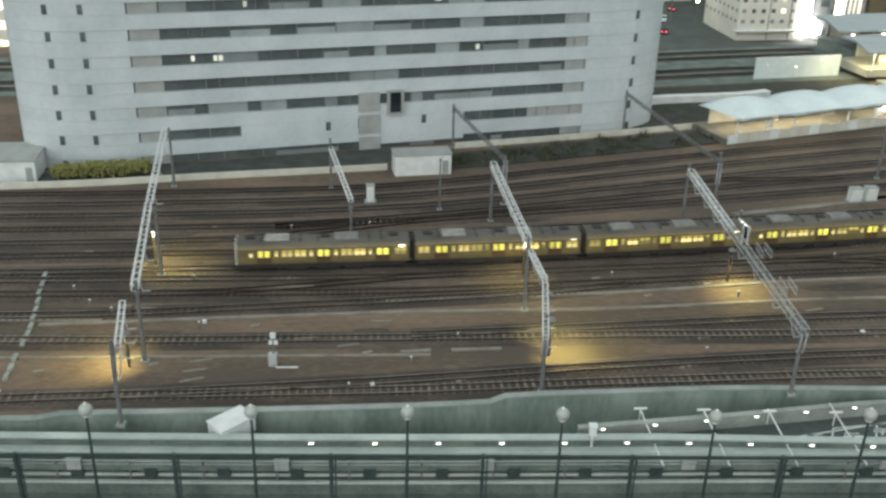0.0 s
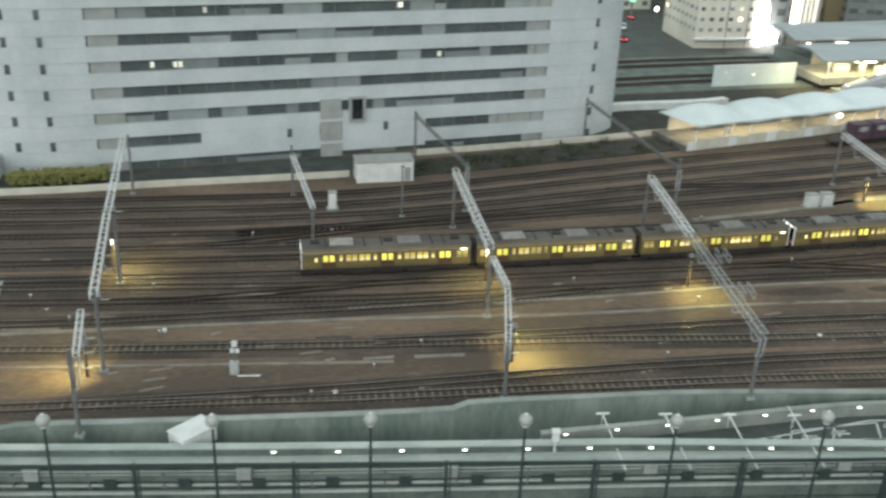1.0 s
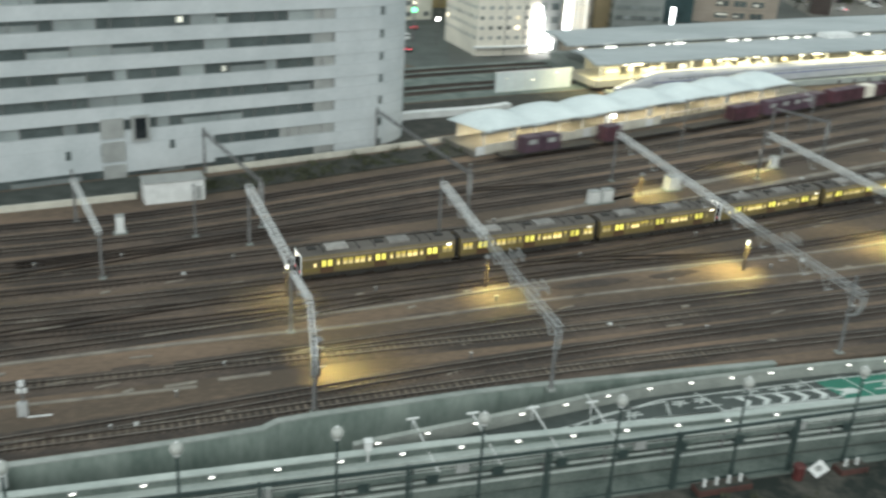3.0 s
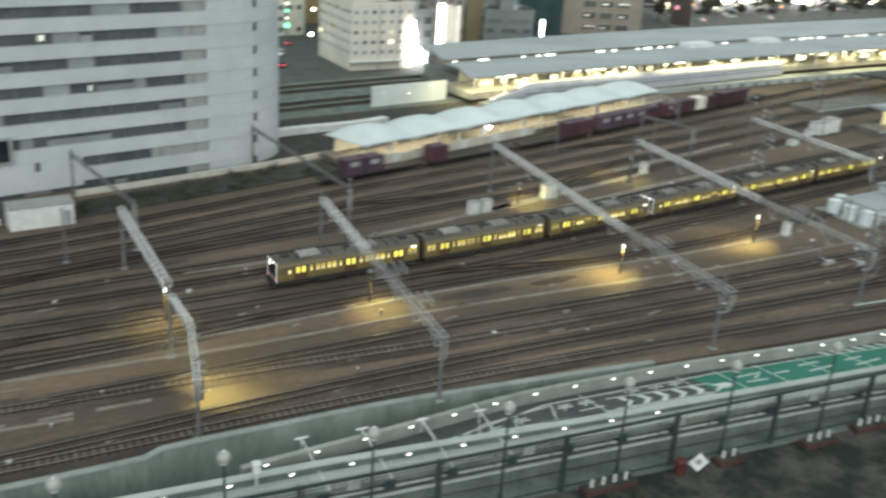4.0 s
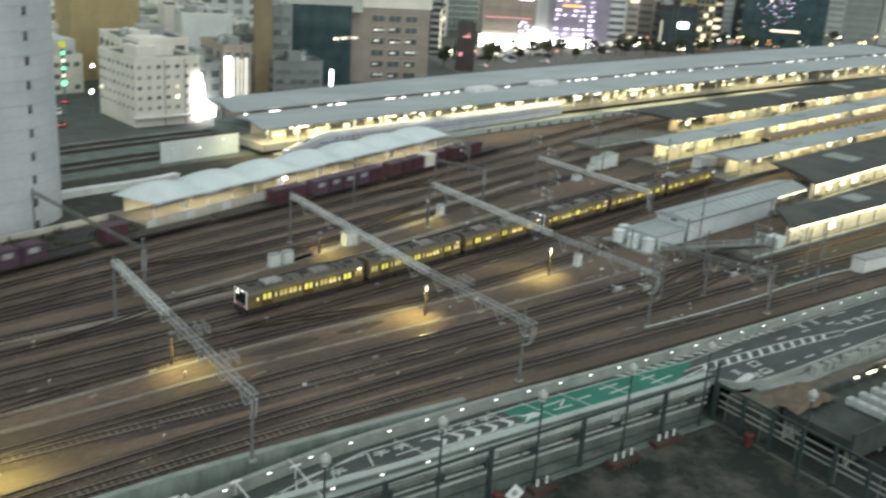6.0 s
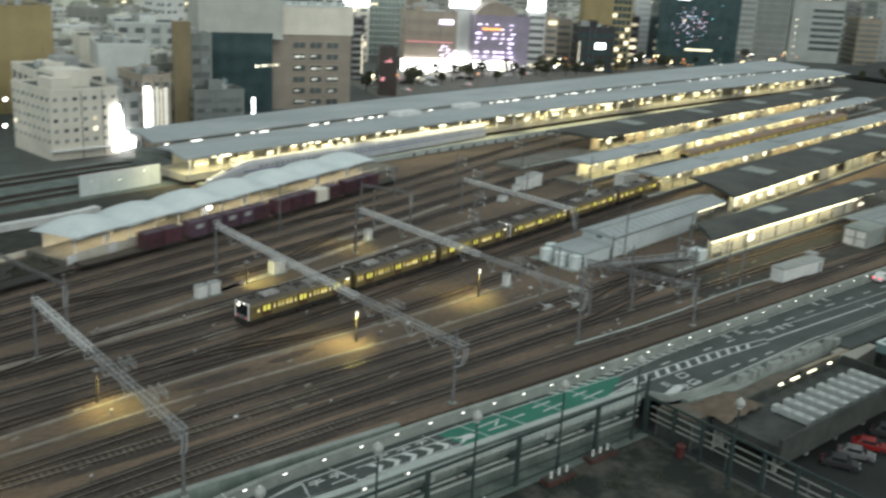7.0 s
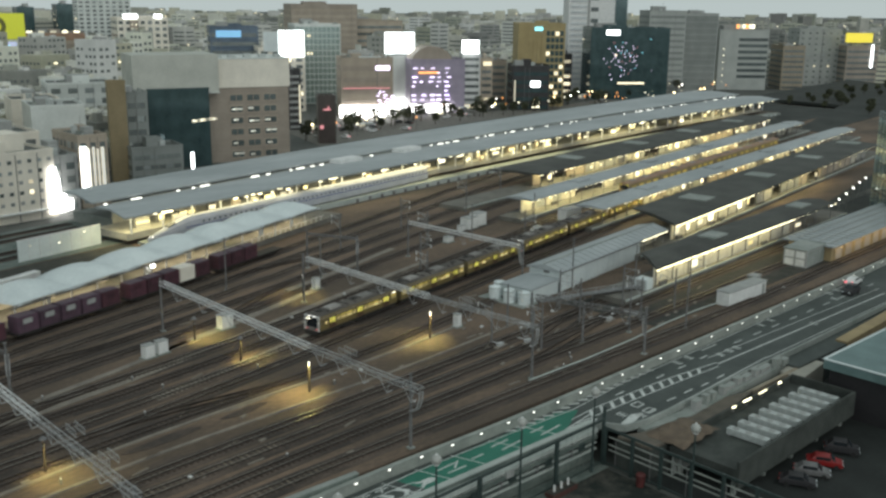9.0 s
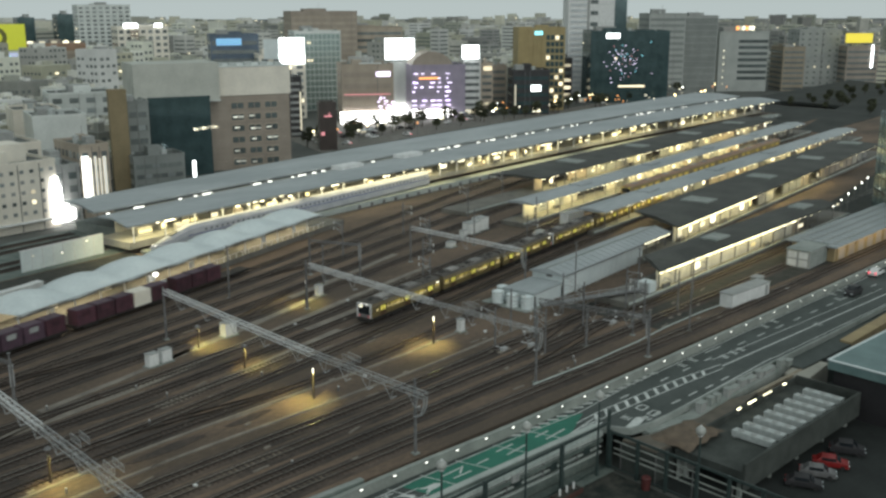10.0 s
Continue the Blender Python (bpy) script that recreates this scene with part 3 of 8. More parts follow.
# yard lamps with warm pools
def yard_lamp(x, y, h, power, dx=0.0, dy=0.0, hooded=False):
    t = thing("yard_lamp", "short steel yard lamp post with a warm lit head", "lamp post", group="yard lamps")
    part("post", Geo().tube((x, y, -0.1), (x, y, h), 0.16, 0.13), M_TRUNK, t)
    if hooded:
        part("hood", Geo().tube((x, y, h + 0.42), (x, y, h + 0.75), 0.46, 0.14, 12), M_STEEL_D, t)
        part("lens", Geo().tube((x, y, h + 0.32), (x, y, h + 0.41), 0.10, 0.12), L_WARM, t)
    else:
        part("head", Geo().tube((x, y, h - 0.25), (x, y, h + 0.65), 0.07, 0.10), L_YARD, t, "glowing white tubular head")
        part("head_cap", Geo().tube((x, y, h + 0.65), (x, y, h + 0.75), 0.15, 0.08), M_STEEL_D, t)
    part("collar", Geo().tube((x, y, h - 0.4), (x, y, h - 0.26), 0.20, 0.20), M_STEEL_D, t)
    lamp = new("yard_lamp_light", bpy.data.lights.new("yard_lamp_light", "SPOT"))
    lamp.data.energy, lamp.data.color, lamp.data.spot_size, lamp.data.spot_blend, lamp.data.shadow_soft_size = power * 0.75, (1.0, 0.87, 0.30), radians(144), 1.0, 0.12
    lamp.matrix_world = look((x + dx * 0.2, y + dy * 0.2 - 0.45, h + (0.25 if hooded else 0.55)), (x + dx, y + dy, 0))


for x, y, h, w, dx, dy in ((68.6, 101.8, 3.6, 2600, -2, 0), (94.8, 107.6, 3.7, 2600, -2, 0), (92.9, 139.1, 3.2, 2300, -1, 0), (33.8, 101.2, 3.6, 2000, 1, -2), (10.4, 101.8, 3.6, 1500, -1, -1.5),
                           (11.6, 84.0, 3.6, 3000, 2.0, 1.5), (-31.9, 102.6, 3.6, 2600, 2, 0), (-28.6, 80.4, 3.2, 1700, -2.5, 1), (67.0, 129.8, 3.0, 1900, 1.5, 0), (67.7, 117.6, 3.0, 1500, 1.5, 0)):
    yard_lamp(x, y, h, w * 1.15, dx, dy, y < 90 or (30 < x < 40) or (x > 60 and w < 2000))


# relay cabinets
def cabinet(x, y, w, d, h, ang=8, material=M_WHITEP, label="white steel relay cabinet standing beside the tracks"):
    t = thing("relay_cabinet", label, "cabinet", pose(x, y, 0, 0, 0, ang), "relay cabinets")
    part("body", Geo().box(-w / 2, -d / 2, 0.2, w / 2, d / 2, h), material, t)
    part("roof", Geo().box(-w / 2 - 0.08, -d / 2 - 0.08, h, w / 2 + 0.08, d / 2 + 0.08, h + 0.08), M_GREYW, t)
    part("plinth", Geo().box(-w / 2 - 0.3, -d / 2 - 0.2, -0.05, w / 2 + 0.3, d / 2 + 0.2, 0.2), M_CONC, t)
    for s in (-1, 1):
        part("door", Geo().box(s * w / 4 - w / 4 + 0.04, -d / 2 - 0.03, 0.3, s * w / 4 + w / 4 - 0.04, -d / 2, h - 0.1), material, t)


for c in ((58.3, 127.3, 1.6, 1.1, 2.0), (60.6, 127.8, 1.6, 1.1, 2.0), (73.4, 132, 2.2, 1.4, 2.3), (96.8, 140.8, 1.1, 1.0, 2.0), (101.7, 108.9, 1.0, 0.9, 2.1), (-8.6, 123.3, 1.0, 0.9, 2.4),
          (151.5, 158.8, 3.4, 2.4, 2.6), (155.5, 160.0, 3.2, 2.4, 3.0), (148.2, 157.8, 1.6, 1.2, 1.4), (157.8, 144, 2.2, 1.4, 1.7), (160, 145.5, 1.8, 1.4, 1.6), (176, 151.0, 3.6, 2.4, 2.6), (180.2, 152.4, 3.4, 2.4, 2.2), (139, 152, 1.8, 1.4, 1.2)):
    cabinet(*c)


# dwarf signal with white boards
sg0 = thing("dwarf_signal", "slim grey signal post with small white boards", "signal", pose(-15.0, 81.2, 0))
part("post", Geo().tube((0, 0, -0.1), (0, 0, 3.0), 0.10), M_STEEL_D, sg0)
part("board", Geo().box(-0.42, -0.06, 2.3, 0.42, 0.06, 2.75), M_WHITEP, sg0)
part("head", Geo().box(-0.25, -0.15, 3.0, 0.25, 0.15, 3.5), M_STEEL, sg0)
part("cabinet", Geo().box(-0.5, -0.3, 0.0, 0.3, 0.3, 1.3), M_STEEL_M, sg0)
part("arm", Geo().beam((0.3, -0.8, 0.25), (2.4, -0.7, 0.25), 0.12), M_STEEL, sg0)


# catenary masts with bracket arms crowding the station throat
def catenary_mast(x, y, h, side, reach=3.0):
    t = thing("catenary_mast", "grey catenary mast with bracket arms and insulators", "mast", pose(x, y, 0), "catenary masts")
    part("shaft", Geo().tube((0, 0, -0.1), (0, 0, h), 0.17, 0.12), M_STEEL_D, t)
    for z in (h - 2.0, h - 0.8):
        g = Geo().beam((0, 0, z), (0, side * reach, z + 0.25), 0.08)
        g.beam((0, 0, z - 0.9), (0, side * reach * 0.7, z + 0.1), 0.06)
        part("bracket_arm", g, M_STEEL_M, t)
        part("insulator", Geo().tube((0, side * reach, z - 0.35), (0, side * reach, z + 0.3), 0.09), M_WHITEP, t)


for x, y, h, s in ((104, 93, 7.0, 1), (107.5, 103.5, 7.2, -1), (118, 97.5, 7.5, 1), (121, 104.5, 7.0, -1), (126, 91.5, 7.6, 1), (131, 99, 7.4, -1), (136, 92, 7.2, 1), (147, 96.5, 7.0, -1), (100, 99.5, 6.5, 1),
                   (119, 138, 7.5, -1), (133, 152, 7.5, 1), (150, 140, 7.5, -1), (117, 161, 7.5, 1), (139, 168, 7.5, -1), (163, 172, 8, 1), (185, 182, 8, 1), (168, 154, 7, -1), (112, 128, 7, 1)):
    catenary_mast(x, y, h, s)
# low steel walkway and frames by the tanks
wk = thing("steel_walkway", "low steel walkway with hoop rails between the tracks", "walkway")
part("deck", Geo().beam((118, 106.5, 1.6), (140, 101.0, 1.6), 1.6, 0.2), M_STEEL_D, wk)
for i in range(7):
    x, y = 118 + i * 3.6, 106.5 - i * 0.9
    part("leg", Geo().beam((x, y, -0.1), (x, y, 1.6), 0.14), M_STEEL_D, wk)
    part("hoop", Geo().beam((x, y - 0.7, 1.6), (x, y - 0.7, 2.7), 0.08).beam((x, y - 0.7, 2.7), (x + 3.4, y - 1.6, 2.7), 0.07), M_STEEL_M, wk)
for x, y, a in ((100.2, 97.8, 10), (104.6, 96.3, 10), (110, 101.2, 8), (122.6, 95.0, 12), (128, 94.0, 12)):
    t = thing("switch_frame", "pale low steel point-machine frame between the tracks", "point machine", pose(x, y, 0, 0, 0, a), "point machines")
    part("base", Geo().box(-1.4, -0.35, 0.0, 1.4, 0.35, 0.25), M_TROUGH, t)
    part("machine", Geo().box(-0.6, -0.3, 0.25, 0.5, 0.3, 0.7), M_STEEL_M, t)
    part("rod", Geo().beam((0.4, 0, 0.35), (0.5, 2.2, 0.3), 0.1), M_STEEL, t)
for a, b, w in (((52, 112.5), (88, 122.5), 1.6), ((60, 128), (98, 141), 1.4), ((84, 126), (120, 136), 1.5), ((40, 121.5), (66, 130), 1.1), ((92, 143), (126, 155), 1.3)):
    trough([a, ((a[0] + b[0]) / 2, (a[1] + b[1]) / 2 - 0.4), b], w, "pale trodden gravel strip between the far tracks")
# oil-dark and pale patches of ballast
rp = random.Random(17)
for i in range(40):
    x = rp.uniform(-40, 130)
    y = at(LINE_EDGE, x) + rp.uniform(4, 44)
    n, l, w = 9, rp.uniform(2, 6), rp.uniform(0.4, 1.1)
    poly = [(x + l * math.cos(6.28319 * k / n) * rp.uniform(0.7, 1.1), y + w * math.sin(6.28319 * k / n) * rp.uniform(0.7, 1.1) + 0.12 * l * math.cos(6.28319 * k / n)) for k in range(n)]
    t = part("ballast_patch", Geo().prism(poly, -0.05, 0.05), M_TROUGH if rp.random() < 0.22 else M_BED)
    tagged(t, "patch of oil-stained or fresh ballast between the tracks", "ballast patch", "ballast patches", "structure")


# crossovers: rails that swing from one track to the next
def crossover(a, b, x0, x1):
    t = thing("crossover", "steel crossover rails linking two tracks", "railway track", group="crossovers of the yard", kind="structure")
    n = 14
    for s in (-0.55, 0.55):
        pts = []
        for i in range(n + 1):
            u = i / n
            k = u * u * (3 - 2 * u)
            x = x0 + (x1 - x0) * u
            pts.append((x, at(a, x) * (1 - k) + at(b, x) * k + s, 0.0))
        part("rail", Geo().sweep(pts, rect(0.06, 0.12, 0.335)), M_RAIL, t)


for i, j, x0, x1 in ((1, 2, 92, 132), (2, 3, 96, 124), (4, 5, -30, 4), (5, 4, 40, 68), (2, 4, 112, 150)):
    crossover(near_lines[i], near_lines[j], x0, x1)
for i, j, x0, x1 in ((0, 1, 20, 48), (1, 2, -30, 4), (2, 3, 70, 100), (4, 3, 30, 60), (5, 4, 90, 120)):
    crossover(far_lines[i], far_lines[j], x0, x1)
# loose lids, boxes and pale stones between the rails
ry = random.Random(23)
lids = [Geo().box(-0.5, -0.22, -0.05, 0.5, 0.22, 0.16).mesh("lid", M_TROUGH), Geo().box(-0.2, -0.2, -0.05, 0.2, 0.2, 0.3).mesh("lid", M_WHITEP), Geo().box(-1.1, -0.12, -0.05, 1.1, 0.12, 0.14).mesh("lid", M_TROUGH)]
for i in range(170):
    x = ry.uniform(-45, 60) if i % 3 == 0 else (ry.uniform(50, 165) if i < 110 else ry.uniform(94, 140))
    y = at(LINE_EDGE, x) + (ry.uniform(3, 60 if x > 60 else 42) if i < 110 else ry.uniform(4, 26))
    ob = new("track_lid", lids[ry.choice((0, 0, 0, 1, 2, 2, 2))])
    ob.matrix_basis = pose(x, y, 0.0, 0, 0, ry.uniform(0, 25))
    tagged(ob, "small pale concrete lid lying among the tracks", "cable lid", "cable lids")


# ---- commuter train ----
def train_car(cab):
    """One car, 20 m, its axis along x, rails at z 0.3; cab: -1 a driving end at -x, 1 at +x, 0 none."""
    t = thing("train_car", "grey commuter train car with lit yellow windows and orange band", "train car", group="commuter train cars")
    side = [(-1.42, 1.25), (1.42, 1.25), (1.45, 1.6), (1.45, 3.3), (1.38, 3.55), (-1.38, 3.55), (-1.45, 3.3), (-1.45, 1.6)]
    part("body", Geo().sweep([(-9.75, 0, 0), (9.75, 0, 0)], side), M_CARB, t)
    part("roof", Geo().sweep([(-9.75, 0, 0), (9.75, 0, 0)], [(-1.36, 3.55), (1.36, 3.55), (1.1, 3.80), (0.5, 3.93), (-0.5, 3.93), (-1.1, 3.80)]), M_CARROOF, t)
    for s in (-1, 1):
        part("colour_band", Geo().box(-9.7, s * 1.455 - 0.012, 1.62, 9.7, s * 1.455 + 0.012, 2.05), M_BAND, t)
    for x in (-5.2, 2.6):
        part("air_conditioner", Geo().sweep([(x - 1.35, 0, 0), (x + 1.35, 0, 0)], [(-0.85, 3.86), (0.85, 3.86), (0.75, 4.10), (-0.75, 4.10)]), M_ACU, t)
    for x in (-8.2, 0.2, 8.0):
        part("roof_vent", Geo().box(x - 0.5, -0.4, 3.86, x + 0.5, 0.4, 4.06), M_UNDER, t)
    part("underframe", Geo().box(-9.5, -1.25, 0.75, 9.5, 1.25, 1.25), M_UNDER, t)
    for x in (-3, 0.5, 3.6):
        part("equipment_box", Geo().box(x - 1.2, -1.2, 0.45, x + 1.2, 1.2, 0.8), M_UNDER, t)
    for x in (-6.9, 6.9):
        g = Geo().box(x - 1.6, -1.0, 0.5, x + 1.6, 1.0, 0.85)
        for dx in (-1.05, 1.05):
            for s in (-0.6, 0.6):
                g.tube((x + dx, s - 0.06, 0.74), (x + dx, s + 0.06, 0.74), 0.42, None, 12)
        part("bogie", g, M_UNDER, t)
    door = Geo().box(-0.28, -0.02, 2.12, 0.28, 0.02, 2.92).mesh("door_window", L_DOOR)
    wide = Geo().box(-0.62, -0.02, 2.14, -0.06, 0.02, 2.56).box(0.06, -0.02, 2.14, 0.62, 0.02, 2.56).mesh("window", L_TRAIN)
    slim = Geo().box(-0.17, -0.02, 2.16, 0.17, 0.02, 2.60).mesh("window", L_TRAIN)
    upper = Geo().box(-0.62, -0.018, 2.58, -0.06, 0.018, 2.92).box(0.06, -0.018, 2.58, 0.62, 0.018, 2.92).mesh("top_light", L_TOPL)
    upslim = Geo().box(-0.17, -0.018, 2.63, 0.17, 0.018, 2.90).mesh("top_light", L_TOPL)
    frame_ = Geo().box(-2.42, -0.012, 2.08, 2.42, 0.012, 2.98).mesh("window_band", M_CARB)
    leaf = Geo().box(-0.40, -0.018, 1.32, 0.40, 0.012, 3.08).mesh("door", M_DOORD)
    for s in (-1, 1):
        part("cant_rail", Geo().box(-9.7, s * 1.452 - 0.014, 3.10, 9.7, s * 1.452 + 0.014, 3.32), M_FASCIA, t)
        part("side_lamp", Geo().box(8.55, s * 1.49 - 0.03, 3.06, 9.2, s * 1.49 + 0.03, 3.22), L_SOFT, t)
        for x in (-6.7, 0.0, 6.7):
            for dx in (-0.41, 0.41):
                piece("door", leaf, t, pose(x + dx, s * 1.462, 0))
                piece("door_window", door, t, pose(x + dx * 0.9, s * 1.482, 0))
        for x in (-3.35, 3.35):
            piece("window_band", frame_, t, pose(x, s * 1.452, 0))
            for dx, lower, top in ((-1.95, slim, upslim), (-0.75, wide, upper), (0.75, wide, upper), (1.95, slim, upslim)):
                piece("window", lower, t, pose(x + dx, s * 1.466, 0))
                piece("top_light", top, t, pose(x + dx, s * 1.466, 0))
        for x in (-8.75, 8.75):
            if cab * x <= 0:
                piece("window", wide, t, pose(x, s * 1.466, 0))
                piece("top_light", upper, t, pose(x, s * 1.466, 0))
            else:
                piece("window", slim, t, pose(x * 0.93, s * 1.466, 0))
    for x in (-7.0, -2.6, -0.6, 5.2, 6.6):
        part("roof_rib", Geo().box(x - 0.06, -1.15, 3.80, x + 0.06, 1.15, 3.96), M_UNDER, t)
    for e in (-1, 1):
        if e == cab:
            x = e * 9.78
            part("windscreen", Geo().box(x - 0.04, -1.22, 1.9, x + 0.04, 1.22, 3.44), M_CABW, t)
            part("end_door", Geo().box(x - 0.03, -0.34, 1.3, x + 0.06, 0.34, 3.3), M_UNDER, t)
            part("destination_panel", Geo().box(x - 0.03, 0.4, 3.0, x + e * 0.055, 1.0, 3.25), L_SOFT, t)
            g = Geo().box(x - 0.06, -1.45, 1.3, x + 0.07, -1.22, 3.70).box(x - 0.06, 1.22, 1.3, x + 0.07, 1.45, 3.70).box(x - 0.06, -1.22, 3.44, x + 0.07, 1.22, 3.70)
            part("cab_frame", g, M_WHITEP, t, "white painted cab end surround")
            part("lower_panel", Geo().box(x - 0.05, -1.22, 1.3, x + 0.055, 1.22, 1.9), M_STEEL_D, t)
            for s in (-0.95, 0.95):
                part("tail_lamp", Geo().box(x - 0.02, s - 0.14, 1.5, x + e * 0.1, s + 0.14, 1.66), L_TAILS, t)
                part("marker_lamp", Geo().box(x - 0.02, s * 0.5 - 0.14, 3.48, x + e * 0.1, s * 0.5 + 0.14, 3.62), L_HEAD, t)
            part("skirt", Geo().box(x - 0.25, -1.2, 0.6, x + 0.05, 1.2, 1.2), M_UNDER, t)
        else:
            part("gangway_bellows", Geo().box(e * 9.95 - 0.24, -0.7, 1.3, e * 9.95 + 0.24, 0.7, 3.5), M_UNDER, t)
        part("coupler", Geo().tube((e * 9.6, 0, 0.9), (e * 10.0, 0, 0.9), 0.12), M_UNDER, t)
    return t


cars = [train_car(-1), train_car(0), train_car(1), train_car(-1), train_car(0), train_car(1)]


# ---- freight train ----
def container(x, h=2.5):
    """A corrugated 12-foot container as one closed shell."""
    o, n = [], 14
    for i in range(n + 1):
        o.append((x - 1.83 + 3.66 * i / n, -1.2 - (0.05 if i % 2 else 0.0)))
    for i in range(n + 1):
        o.append((x + 1.83 - 3.66 * i / n, 1.2 + (0.05 if i % 2 else 0.0)))
    return Geo().prism(o, 1.15, 1.15 + h)


def wagon(kinds):
    """A flat wagon with up to five 12-foot containers; kinds: a letter for each, '-' leaves a gap."""
    t = thing("container_wagon", "flat freight wagon loaded with maroon steel containers", "freight wagon", group="freight train wagons")
    part("deck", Geo().box(-10, -1.25, 0.85, 10, 1.25, 1.15), M_UNDER, t)
    for x in (-7.1, 7.1):
        g = Geo().box(x - 1.5, -1.0, 0.5, x + 1.5, 1.0, 0.85)
        for dx in (-0.9, 0.9):
            for s in (-0.6, 0.6):
                g.tube((x + dx, s - 0.06, 0.72), (x + dx, s + 0.06, 0.72), 0.4, None, 10)
        part("bogie", g, M_UNDER, t)
    skins = {"m": M_MAROON, "p": M_PURPLE, "w": M_CREAM, "t": M_TEAL, "g": M_GREYW}
    for i, k in enumerate(kinds):
        if k == "-":
            continue
        x = -7.9 + i * 3.95
        c = part("container", container(x), skins[k], t, {"w": "cream container", "p": "purple-grey container", "t": "teal container", "g": "pale grey container"}.get(k, ""))
        part("door_panel", Geo().box(x - 0.9, -1.285, 2.5, x + 0.7, -1.245, 3.3), M_GREYW if k == "p" else skins[k], c)
        part("roof_panel", Geo().box(x - 1.75, -1.12, 3.65, x + 1.75, 1.12, 3.7), M_PURPLE if k in "mp" else skins[k], c)
    part("coupler", Geo().tube((-10.3, 0, 0.95), (10.3, 0, 0.95), 0.12), M_UNDER, t)
    return t


wagons = [wagon(k) for k in ("-pp--", "m----", "---mm", "ppppm", "mmmwm", "mmm--")]


# ---- white high-speed train at the elevated platform ----
def bullet_train(x0, y0, ang):
    t = thing("high_speed_train", "white high-speed train with a long pointed nose and blue stripe", "train", pose(x0, y0, 0.6, 0, 0, ang))
    secs = [(0, 0.15, 0.5), (1.0, 0.55, 0.9), (2.5, 0.95, 1.35), (4.5, 1.3, 1.9), (7, 1.55, 2.7), (10, 1.68, 3.4), (12, 1.7, 3.6), (98, 1.7, 3.6)]
    pts, fc = [], []
    for x, w, h in secs:
        pts += [(x, -w, 0.3), (x, -w, 0.3 + h * 0.45), (x, -w * 0.86, 0.3 + h * 0.8), (x, -w * 0.4, 0.3 + h), (x, w * 0.4, 0.3 + h), (x, w * 0.86, 0.3 + h * 0.8), (x, w, 0.3 + h * 0.45), (x, w, 0.3)]
    for i in range(len(secs) - 1):
        for j in range(8):
            fc.append((i * 8 + j, i * 8 + (j + 1) % 8, (i + 1) * 8 + (j + 1) % 8, (i + 1) * 8 + j))
    part("body", Geo().put(pts, fc + [tuple(range(8))]), M_SHINK, t, smooth=False)
    part("stripe", Geo().box(9, -1.73, 1.80, 98, -1.69, 1.97), M_BLUE, t)
    part("windscreen", Geo().put([(5.2, -0.7, 2.45), (5.2, 0.7, 2.45), (7.0, 0.75, 3.06), (7.0, -0.75, 3.06), (5.2, -0.7, 2.6), (5.2, 0.7, 2.6), (7.0, 0.75, 3.2), (7.0, -0.75, 3.2)],
                                 [(0, 1, 2, 3), (4, 5, 6, 7), (0, 1, 5, 4), (1, 2, 6, 5), (2, 3, 7, 6), (3, 0, 4, 7)]), M_CABW, t)
    part("nose_light", Geo().box(0.9, -0.5, 1.0, 1.6, 0.5, 1.15), L_HEAD, t)
    me = Geo().box(-0.30, -0.02, -0.18, 0.30, 0.02, 0.18).mesh("window", M_GLASS)
    for i in range(52):
        piece("window", me, t, pose(14 + i * 1.6, -1.66, 2.5, 8))
    return t


bullet_train(88.4, 189.8, 13.2)


# ---- slab building ----
BA = math.degrees(math.atan(0.30))


